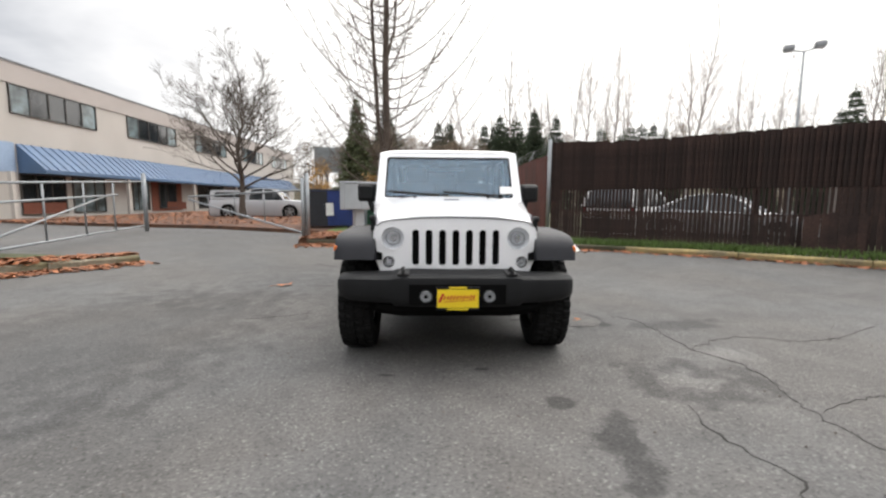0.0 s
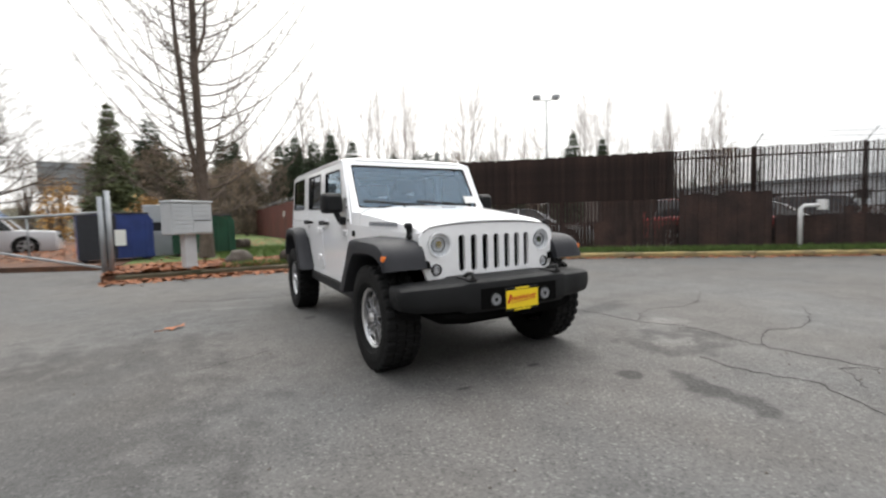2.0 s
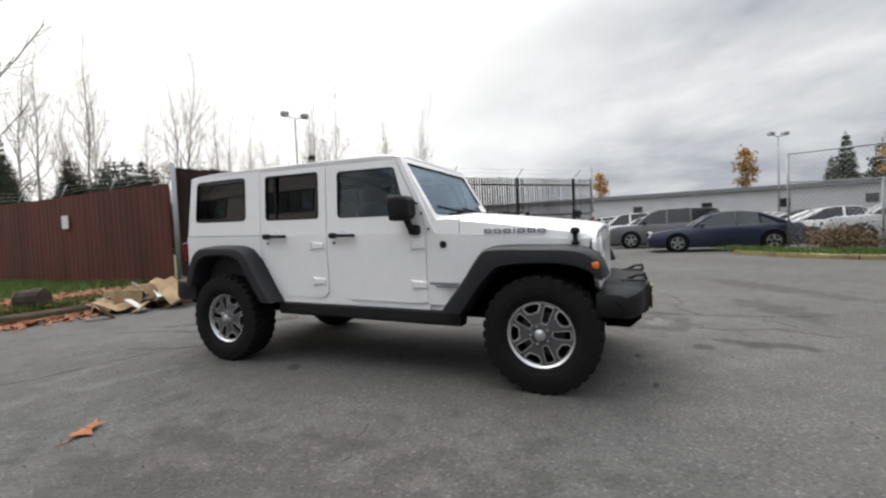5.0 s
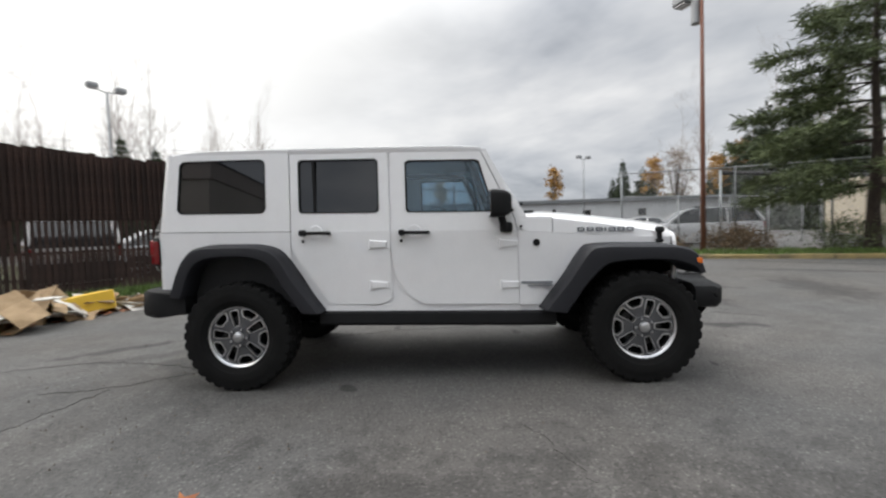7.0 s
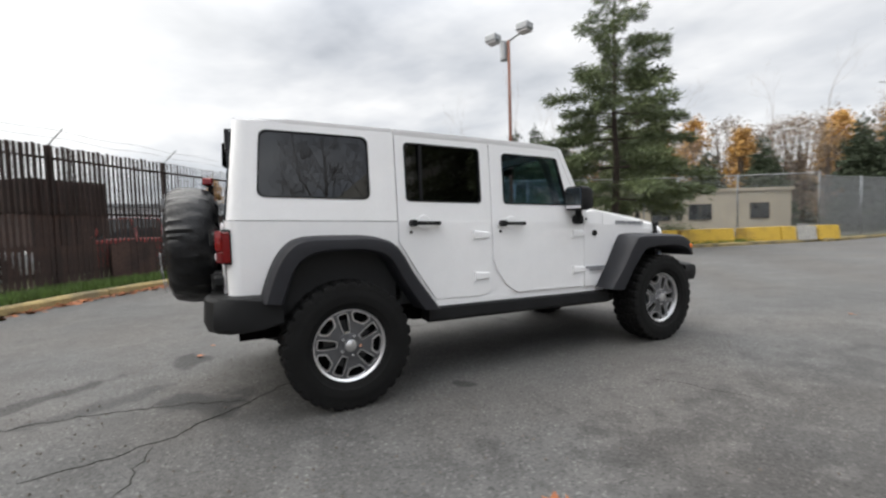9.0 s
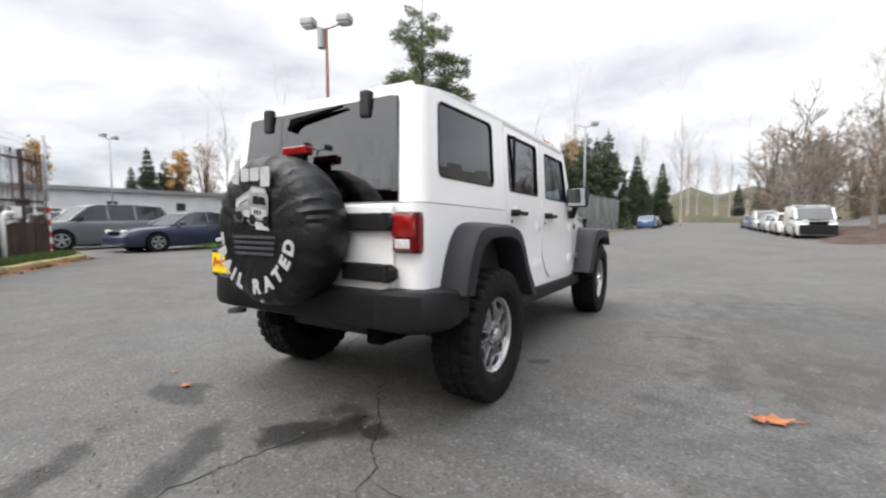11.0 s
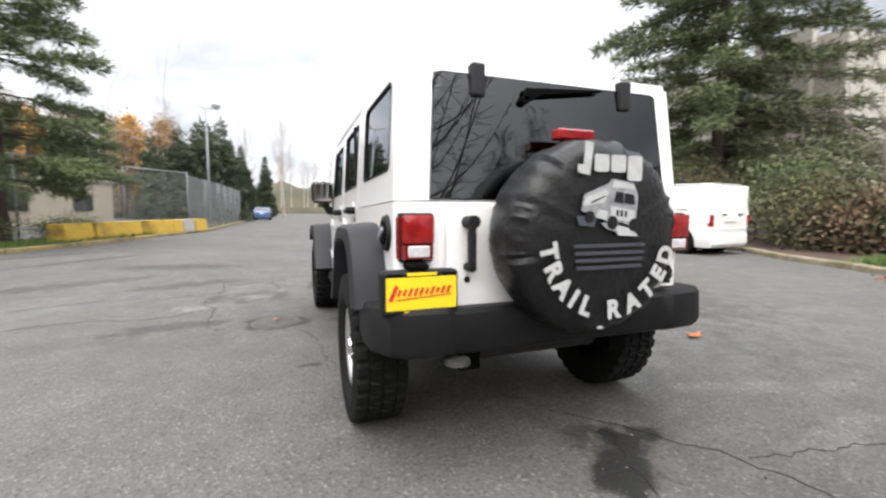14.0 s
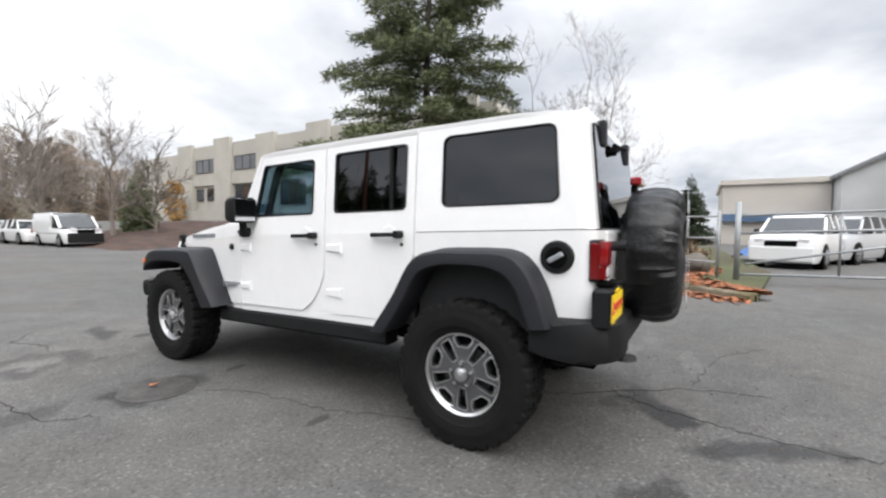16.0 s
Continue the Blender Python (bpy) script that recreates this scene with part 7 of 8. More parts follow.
jp("brake_lamp", boxed((-0.10, 3.60, 1.405), (0.09, 3.66, 1.455), 0.008), RED, tg, "red high brake lamp")
jp("brake_lamp_stalk", boxed((-0.05, 3.60, 1.0), (0.04, 3.63, 1.405)), PLASTIC, tg)
for z in (1.035, 0.778):
    hn = bmesh.new()
    prism(hn, [(-0.30, z - 0.045), (-0.52, z - 0.045), (-0.62, z - 0.04), (-0.645, z - 0.02), (-0.645, z + 0.02), (-0.62, z + 0.04), (-0.52, z + 0.045), (-0.30, z + 0.045)], "y", 3.585, 3.615, 0.008)
    cyl(hn, (-0.60, 3.61, z - 0.045), (-0.60, 3.61, z + 0.045), 0.02, n=10)
    jp("gate_hinge", hn, PLASTIC, tg)
gh = bmesh.new()
box(gh, (0.455, 3.60, 0.85), (0.485, 3.64, 1.05), 0.012, segs=2)
cyl(gh, (0.47, 3.585, 1.045), (0.47, 3.645, 1.045), 0.027, n=14)
cyl(gh, (0.47, 3.585, 0.855), (0.47, 3.63, 0.855), 0.018, n=12)
jp("gate_handle", gh, PLASTIC, tg)
jp("gate_lock", cyled((0.47, 3.585, 0.80), (0.47, 3.594, 0.80), 0.014, n=12), PLASTIC, tg)
for sx in (-1, 1):
    tl = bmesh.new()
    box(tl, (0.618, 3.54, 0.882), (0.765, 3.588, 1.084), 0.012, segs=2)
    lamp = jp("tail_lamp", flip(tl, sx), PLASTIC)
    jp("lens", flip(boxed((0.626, 3.580, 0.958), (0.758, 3.602, 1.077), 0.012, segs=2), sx), RED, lamp, "", True)
    jp("dark_lens", flip(boxed((0.626, 3.579, 0.889), (0.758, 3.598, 0.961), 0.008), sx), REDDARK, lamp)
    jp("reverse_lens", flip(boxed((0.645, 3.590, 0.902), (0.738, 3.603, 0.952), 0.006), sx), WHITELENS, lamp)
    jp("side_lens", flip(boxed((0.760, 3.548, 0.895), (0.771, 3.586, 1.068), 0.003), sx), REDDARK, lamp)
pb = jp("plate_bracket", boxed((0.535, 3.575, 0.675), (0.85, 3.63, 0.855), 0.01), PLASTIC)
jp("plate_lamp", boxed((0.66, 3.575, 0.855), (0.75, 3.635, 0.885), 0.01), SHADEBLACK, pb)
plate(pb, Matrix.Translation((0.692, back(3.638), 0.766 + shear(3.67))) @ Matrix.Rotation(math.pi, 4, "Z"), 0.305, 0.165)

# rear bumper
st_ = [(-0.885, 3.46, 0.52, 0.68), (-0.87, 3.56, 0.505, 0.695), (-0.82, 3.63, 0.495, 0.70), (-0.74, 3.665, 0.49, 0.703), (-0.60, 3.68, 0.49, 0.703), (-0.575, 3.67, 0.49, 0.70)]
md_ = [(-0.555, 3.655, 0.485, 0.69), (0.555, 3.655, 0.485, 0.69)]
ring = lambda x, yb, z0, z1: [(x, 3.30, z0 + 0.03), (x, yb - 0.06, z0), (x, yb - 0.012, z0 + 0.02), (x, yb, z0 + 0.05), (x, yb - 0.008, z1 - 0.02), (x, yb - 0.03, z1), (x, 3.30, z1)]
rb = jp("rear_bumper", loft([ring(*q) for q in st_ + md_ + [(-q[0],) + q[1:] for q in st_[::-1]]]), PLASTIC, None, "black textured rear bumper", True)
jp("tow_loop", cyled((0.55, 3.66, 0.47), (0.55, 3.66, 0.49), 0.055, 0.05, n=16), STEEL, rb)
# fuel filler on the driver's side
ff = jp("fuel_filler", cyled((0.768, 3.395, 0.998), (0.787, 3.395, 0.998), 0.085, 0.075, n=32), PLASTIC, None, "black round fuel filler")
jp("filler_cap", cyled((0.785, 3.395, 0.998), (0.795, 3.395, 0.998), 0.055, 0.05, n=24), SHADEBLACK, ff)
jp("cap_grip", boxed((0.793, 3.355, 0.985), (0.806, 3.435, 1.011), 0.005, m=Matrix.Translation((0, 3.395, 0.998)) @ Matrix.Rotation(radians(30), 4, "X") @ Matrix.Translation((0, -3.395, -0.998))), DECAL, ff)

# covered spare wheel
SPC = Vector((0.012, 3.735, 0.985))
rng.seed(420)
prof = [(0.02, 0.148), (0.10, 0.150), (0.20, 0.148), (0.29, 0.142), (0.345, 0.130), (0.378, 0.105), (0.395, 0.06), (0.402, 0.0), (0.398, -0.06), (0.382, -0.11), (0.35, -0.135), (0.30, -0.14), (0.02, -0.14)]
prof = [p for a, b in zip(prof, prof[1:]) for p in ((a, ((a[0] + b[0]) / 2, (a[1] + b[1]) / 2)) if a[0] > 0.25 else (a,))] + prof[-1:]
rings = []
NS = 120
for r, dy in prof:
    ring_ = []
    for k in range(NS):
        a = 2 * math.pi * k / NS
        wr = 0.0
        if r > 0.15:
            wr = 0.006 * noise.noise(Vector((math.cos(a) * 5, math.sin(a) * 5, dy * 14))) + (0.003 if r < 0.345 else 0.011) * noise.noise(Vector((math.cos(a) * 16, math.sin(a) * 16, dy * 8 + r * 9)))
        ring_.append((SPC.x + (r + wr) * math.cos(a), SPC.y + dy + wr * 0.8, SPC.z + (r + wr) * math.sin(a)))
    rings.append(ring_)
spare = jp("spare_wheel_cover", loft(rings), COVER, None, "black vinyl spare wheel cover with silver print", True)
FY = SPC.y + 0.160


def flat_shape(poly, material, nm, y=FY, label="", bow=True):
    """A printed shape on the cover, (x, z) from its middle as seen from behind, x to the right."""
    bm = bmesh.new()
    prism(bm, [(SPC.x - x, SPC.z + z) for x, z in poly], "y", y, y + 0.003)
    return jp(nm, bm, material, spare, label)


def letter(ch, size, x, z, turn, material):
    cu = bpy.data.curves.new("letter", "FONT")
    cu.body, cu.size, cu.align_x, cu.align_y = ch, size, "CENTER", "CENTER"
    cu.extrude, cu.offset = 0.001, size * 0.05
    tmp = bpy.data.objects.new("letter", cu)
    scene.collection.objects.link(tmp)
    bpy.context.view_layer.update()
    me = bpy.data.meshes.new_from_object(tmp.evaluated_get(bpy.context.evaluated_depsgraph_get()))
    bpy.data.objects.remove(tmp)
    me.materials.clear()
    me.materials.append(material)
    ob = new("letter", me)
    ob.parent = spare
    R = math.hypot(x, z)
    ob.matrix_world = Matrix.Translation((SPC.x - x, back(FY) - 0.012 * (R / 0.34) ** 4 + 0.014, SPC.z + z + shear(FY))) @ Matrix.Rotation(math.pi, 4, "Z") @ Matrix.Rotation(radians(90), 4, "X") @ Matrix.Rotation(radians(turn), 4, "Z")
    return ob


for ch, a in zip("TRAIL RATED", [190, 205, 220.5, 234, 247, 0, 274, 293, 311, 327.5, 344]):
    if ch != " ":
        letter(ch, 0.098, 0.288 * math.cos(radians(a)), 0.288 * math.sin(radians(a)), a - 270, PRINT)
# maker's mark and picture as plain shapes
for poly in ([(-0.165, 0.245), (-0.112, 0.235), (-0.10, 0.36), (-0.135, 0.365), (-0.14, 0.275), (-0.165, 0.275)], rrect(-0.092, 0.25, -0.025, 0.318, 0.012), rrect(-0.015, 0.25, 0.054, 0.318, 0.012), rrect(0.065, 0.218, 0.135, 0.318, 0.012)):
    flat_shape([(x + 0.005, z) for x, z in poly], PRINT, "print_shape", label="silver printed block")
for poly, m in (([(-0.14, 0.10), (-0.13, 0.16), (-0.02, 0.205), (0.0, 0.225), (0.10, 0.21), (0.125, 0.16), (0.12, 0.08), (0.10, 0.03), (-0.02, 0.06), (-0.06, 0.075)], PRINTMID),
                ([(-0.16, 0.08), (-0.15, 0.045), (-0.08, 0.04), (-0.07, 0.08)], PRINTBLUE), ([(-0.05, 0.055), (-0.02, 0.03), (0.10, 0.0), (0.125, 0.03), (0.05, 0.055)], PRINTMID)):
    flat_shape(poly, m, "print_shape", label="grey printed picture block")
for poly in ([(-0.005, 0.19), (0.005, 0.218), (0.10, 0.203), (0.105, 0.185)], [(-0.135, 0.118), (-0.125, 0.15), (-0.03, 0.182), (-0.02, 0.165), (-0.04, 0.13)], [(0.0, 0.07), (-0.01, 0.12), (0.11, 0.10), (0.105, 0.055)],
             [(-0.075, 0.075), (-0.065, 0.105), (-0.02, 0.10), (-0.025, 0.065)], [(0.03, 0.005), (0.02, 0.045), (0.10, 0.03), (0.13, 0.0)]):
    flat_shape(poly, PRINT, "print_shape", y=FY + 0.002)
for poly in ([(0.01, 0.135), (0.015, 0.175), (0.05, 0.17), (0.05, 0.13)], [(0.058, 0.13), (0.058, 0.168), (0.10, 0.162), (0.108, 0.125)], rrect(-0.125, 0.055, -0.085, 0.10, 0.018), rrect(-0.02, 0.03, 0.025, 0.08, 0.02), rrect(0.085, 0.02, 0.125, 0.07, 0.018), [(-0.1, 0.135), (-0.03, 0.16), (-0.032, 0.155), (-0.1, 0.128)],
             rrect(0.02, 0.08, 0.03, 0.105, 0.002), rrect(0.04, 0.078, 0.05, 0.103, 0.002), rrect(0.06, 0.076, 0.07, 0.10, 0.002)):
    flat_shape(poly, COVER, "print_gap", y=FY + 0.004)
for k in range(4):
    flat_shape(rrect(-0.17 + 0.005 * k, -0.04 - 0.028 * k, 0.17 - 0.005 * k, -0.026 - 0.028 * k, 0.005), PRINTDIM, "print_bar", label="faint printed line")
flat_shape(rrect(-0.015, -0.372, 0.012, -0.362, 0.003), PRINT, "print_shape", y=FY - 0.04)

# wheels
tyre_v, tyre_f = [], []
NT = 192
wall = [(0.222, 0.095), (0.235, 0.112), (0.262, 0.124), (0.268, 0.130), (0.29, 0.133), (0.315, 0.135), (0.338, 0.132)]
# tread rows from the shoulder inwards: radius of block tops, half-width, row of blocks
rows = [(0.352, 0.130, "w"), (0.372, 0.129, "w"), (0.386, 0.127, "s"), (0.396, 0.122, "s"), (0.400, 0.112, "s"), (0.401, 0.074, "s"), (0.388, 0.071, "g"), (0.388, 0.064, "g"), (0.402, 0.061, "c"), (0.402, 0.010, "c"), (0.388, 0.007, "g")]
prof = [(r, -x, "") for r, x in wall] + [(r, -x, k) for r, x, k in rows] + [(r, x, k) for r, x, k in rows[::-1]] + [(r, x, "") for r, x in wall[::-1]]
for r, x, kind in prof:
    for k in range(NT):
        a = 2 * math.pi * k / NT
        ph = (k + (3 if x > 0 else 0)) % 6
        rr_ = r
        if kind in ("s", "w") and ph >= 4:
            rr_ = r - (0.014 if kind == "s" else 0.010)
        if kind == "w" and (k // 6) % 2 and ph < 4:
            rr_ = r - 0.006
        if kind == "c" and (k + 2 + round(abs(x) * 40) * (1 if x > 0 else -1)) % 6 >= 4:
            rr_ = r - 0.013
        tyre_v.append(Vector((x, rr_ * math.cos(a), rr_ * math.sin(a))))
for i in range(len(prof) - 1):
    for k in range(NT):
        a, b = i * NT + k, i * NT + (k + 1) % NT
        tyre_f.append((a, b, b + NT, a + NT))
tyre_me = None
wheels = []
for x, y, s, spin in ((-0.775, 0.0, -1, -18), (-0.775, 2.945, -1, 11), (0.775, 0.0, 1, 20), (0.775, 2.945, 1, 36)):
    w = new("wheel")
    w.parent = jeep
    w.matrix_world = Matrix.Translation((x, y, 0.398)) @ Matrix.Rotation(math.pi if s < 0 else 0, 4, "Z") @ Matrix.Rotation(radians(spin), 4, "X")
    wheels.append(w)
    if tyre_me is None:
        t = link_mesh("tyre", tyre_v, tyre_f, RUBBER, w)
        tyre_me = t.data
        lathe = lambda pr, n=48: loft([[(xx, r * math.cos(2 * math.pi * k / n), r * math.sin(2 * math.pi * k / n)) for k in range(n)] for r, xx in pr], caps=False)
        rim = lathe([(0.222, -0.09), (0.215, 0.0), (0.212, 0.065), (0.214, 0.088), (0.226, 0.100), (0.238, 0.103), (0.240, 0.098), (0.224, 0.09)])
        P = [part("rim", rim, RIM, w, "", True)]
        # near-black disc stands in for the shade behind the wheel face
        dark = lathe([(0.001, 0.02), (0.215, 0.02)])
        P.append(part("rim_shade_disc", dark, SHADEBLACK, w))
        P.append(part("brake_disc", cyled((0.0, 0, 0), (0.03, 0, 0), 0.15, n=32), STEEL, w))
        # a painted face with five radial slots and five cups at the rim, each with a machined bright border
        def turned(poly, a):
            return [(y * math.cos(a) - z * math.sin(a), y * math.sin(a) + z * math.cos(a)) for y, z in poly]

        def grown(poly, d):
            n = len(poly)
            c = (sum(p[0] for p in poly) / n, sum(p[1] for p in poly) / n)
            return [(p[0] + d * (p[0] - c[0]) / math.dist(p, c), p[1] + d * (p[1] - c[1]) / math.dist(p, c)) for p in poly]
        slot = [(-0.017, 0.082), (0.017, 0.082), (0.022, 0.11), (0.027, 0.16), (0.029, 0.186), (0.020, 0.195), (-0.020, 0.195), (-0.029, 0.186), (-0.027, 0.16), (-0.022, 0.11)]
        cup = [(-0.026, 0.150), (0.026, 0.150), (0.036, 0.158), (0.052, 0.180), (0.054, 0.190), (0.046, 0.200), (0.024, 0.2055), (0.0, 0.207), (-0.024, 0.2055), (-0.046, 0.200), (-0.054, 0.190), (-0.052, 0.180), (-0.036, 0.158)]
        holes = [turned(slot, 2 * math.pi * k / 5) for k in range(5)] + [turned(cup, 2 * math.pi * (k + 0.5) / 5) for k in range(5)]
        dish = lambda y, z: (0.078 - 0.10 * max(0.0, math.hypot(y, z) - 0.15) + 0.12 * max(0.0, 0.10 - math.hypot(y, z)), y, z)
        P.append(part("wheel_face", holed(circ(0, 0, 0.214, 60), holes, dish, Vector((-0.03, 0, 0))), RIMDARK, w, "dark grey painted wheel face"))
        for k, hl_ in enumerate(holes):
            wide = 0.0105 if k >= 5 else 0.0085
            P.append(part("machined_border", holed(grown(hl_, wide), [grown(hl_, -0.0005)], lambda y, z: (dish(y, z)[0] + 0.0035, y, z), Vector((-0.02, 0, 0))), RIM, w, "machined bright border"))
        for k in range(5):
            nut = cyled((0.085, 0, 0), (0.107, 0, 0), 0.012, 0.010, n=6)
            bmesh.ops.translate(nut, vec=(0, 0.0, 0.062), verts=nut.verts[:])
            bmesh.ops.transform(nut, matrix=Matrix.Rotation(2 * math.pi * (k + 0.5) / 5, 4, "X"), verts=nut.verts[:])
            P.append(part("lug_nut", nut, CHROME, w))
        P.append(part("hub", lathe([(0.001, 0.092), (0.070, 0.088), (0.080, 0.07)]), RIMDARK, w, "", True))
        P.append(part("centre_cap", lathe([(0.001, 0.122), (0.022, 0.120), (0.036, 0.112), (0.040, 0.095)], 32), RIM, w, "", True))
        master = [(o.name.split(".")[0], o.data, o.get("label", "")) for o in P]
    else:
        t = new("tyre", tyre_me)
        t.parent = w
        for n_, me, lab in master:
            o = new(n_, me)
            o.parent = w
            if lab:
                o["label"] = lab

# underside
jp("floor_pan", boxed((-0.62, -0.25, 0.47), (0.62, 3.3, 0.56)), SHADEBLACK)
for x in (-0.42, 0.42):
    part("chassis_rail", boxed((x - 0.05, -0.55, 0.42), (x + 0.05, 3.55, 0.54)), SHADEBLACK, jeep)
for y in (0.0, 2.93):
    part("axle", cyled((-0.68, y, 0.40), (0.68, y, 0.40), 0.045), STEEL, jeep)
    bm = bmesh.new()
    bmesh.ops.create_uvsphere(bm, u_segments=16, v_segments=10, radius=0.14)
    bmesh.ops.translate(bm, vec=(0.12 if y else -0.2, y, 0.40), verts=bm.verts[:])
    part("differential", bm, STEEL, jeep, "", True)
    for sx in (-1, 1):
        part("shock_absorber", cyled((sx * 0.5, y + 0.18, 0.38), (sx * 0.46, y + 0.14, 0.85), 0.032), RED if y else STEEL, jeep)
part("exhaust_silencer", cyled((-0.45, 3.35, 0.50), (0.45, 3.35, 0.50), 0.10), STEEL, jeep)
part("skid_plate", boxed((-0.3, 1.0, 0.36), (0.3, 2.3, 0.47), 0.04), SHADEBLACK, jeep)

# cabin
jp("cabin_floor", boxed((-0.72, 0.85, 0.561), (0.72, 3.54, 0.60)), CABIN)
jp("firewall", boxed((-0.70, 0.80, 0.60), (0.70, 0.84, 1.20)), CABIN)
for s in (-1, 1):
    for nm, y0, y1 in (("door_card", 0.90, 1.78), ("door_card", 1.83, 2.54), ("cargo_trim", 2.58, 3.48)):
        jp(nm, flip(boxed((0.70, y0, 0.60), (0.735, y1, 1.25 if nm == "door_card" else 1.2)), s), CABIN)
ds = bmesh.new()
prism(ds, [(0.85, 1.24), (1.18, 1.255), (1.26, 1.20), (1.24, 1.0), (1.10, 0.82), (0.85, 0.8)], "x", -0.70, 0.70, 0.02, 2)
jp("dashboard", ds, CABIN, None, "", True)
sw_ = bmesh.new()
ringp = [Vector((0.37 + 0.185 * math.cos(a), 0, 0.185 * math.sin(a))) for a in [2 * math.pi * k / 28 for k in range(29)]]
V, F = [], []
tube_data(V, F, ringp, [0.016] * 29, 8, cap=False)
tm = bpy.data.meshes.new("wheel_ring")
tm.from_pydata(V, [], F)
sw_.from_mesh(tm)
box(sw_, (0.20, -0.012, -0.02), (0.54, 0.012, 0.02), 0.005)
cyl(sw_, (0.37, -0.12, 0), (0.37, 0.02, 0), 0.06, n=16)
bmesh.ops.transform(sw_, matrix=Matrix.Translation((0, 1.36, 1.17)) @ Matrix.Rotation(radians(-24), 4, "X"), verts=sw_.verts[:])
jp("steering_wheel", sw_, CABIN, None, "", True)


def seat(x, y, w, bench=False):
    st2 = new("rear_bench" if bench else "front_seat")
    st2.parent = jeep
    jp("cushion", boxed((x - w / 2, y - 0.25, 0.72), (x + w / 2, y + 0.25, 0.90), 0.05, segs=2), CABIN, st2, "", True)
    jp("backrest", boxed((x - w / 2, -0.08, 0.0), (x + w / 2, 0.08, 0.62), 0.05, m=Matrix.Translation((0, y + 0.27, 0.84)) @ Matrix.Rotation(radians(-14), 4, "X"), segs=2), CABIN, st2, "", True)
    for hx in ([x - w * 0.3, x + w * 0.3] if bench else [x]):
        hr = bmesh.new()
        box(hr, (hx - 0.13, y + 0.38, 1.47), (hx + 0.13, y + 0.48, 1.65), 0.035, segs=2)
        cyl(hr, (hx - 0.05, y + 0.42, 1.38), (hx - 0.05, y + 0.42, 1.5), 0.008, n=6)
        cyl(hr, (hx + 0.05, y + 0.42, 1.38), (hx + 0.05, y + 0.42, 1.5), 0.008, n=6)
        jp("headrest", hr, CABIN, st2, "", True)


seat(-0.37, 1.62, 0.50)
seat(0.37, 1.62, 0.50)
seat(0.0, 2.42, 1.12, True)
for s in (-1, 1):
    V, F = [], []
    tube_data(V, F, smooth_line([(s * 0.66, 1.05, 1.22), (s * 0.655, 1.2, 1.62), (s * 0.64, 1.4, 1.70), (s * 0.64, 2.5, 1.71), (s * 0.65, 3.0, 1.66), (s * 0.66, 3.35, 1.2)], 0.1), [0.03] * len(smooth_line([(s * 0.66, 1.05, 1.22), (s * 0.655, 1.2, 1.62), (s * 0.64, 1.4, 1.70), (s * 0.64, 2.5, 1.71), (s * 0.65, 3.0, 1.66), (s * 0.66, 3.35, 1.2)], 0.1)), 8)
    link_mesh("roll_bar", V, F, CABIN, jeep, smooth=True)
    part("roll_hoop", cyled((s * 0.655, 1.98, 0.6), (s * 0.645, 1.98, 1.72), 0.03), CABIN, jeep)
part("roll_crossbar", cyled((-0.645, 1.98, 1.715), (0.645, 1.98, 1.715), 0.03), CABIN, jeep)
jp("headliner", boxed((-0.66, 1.12, 1.735), (0.66, 3.33, 1.742)), mat("grey_headliner", (0.12, 0.12, 0.12), 0.9))

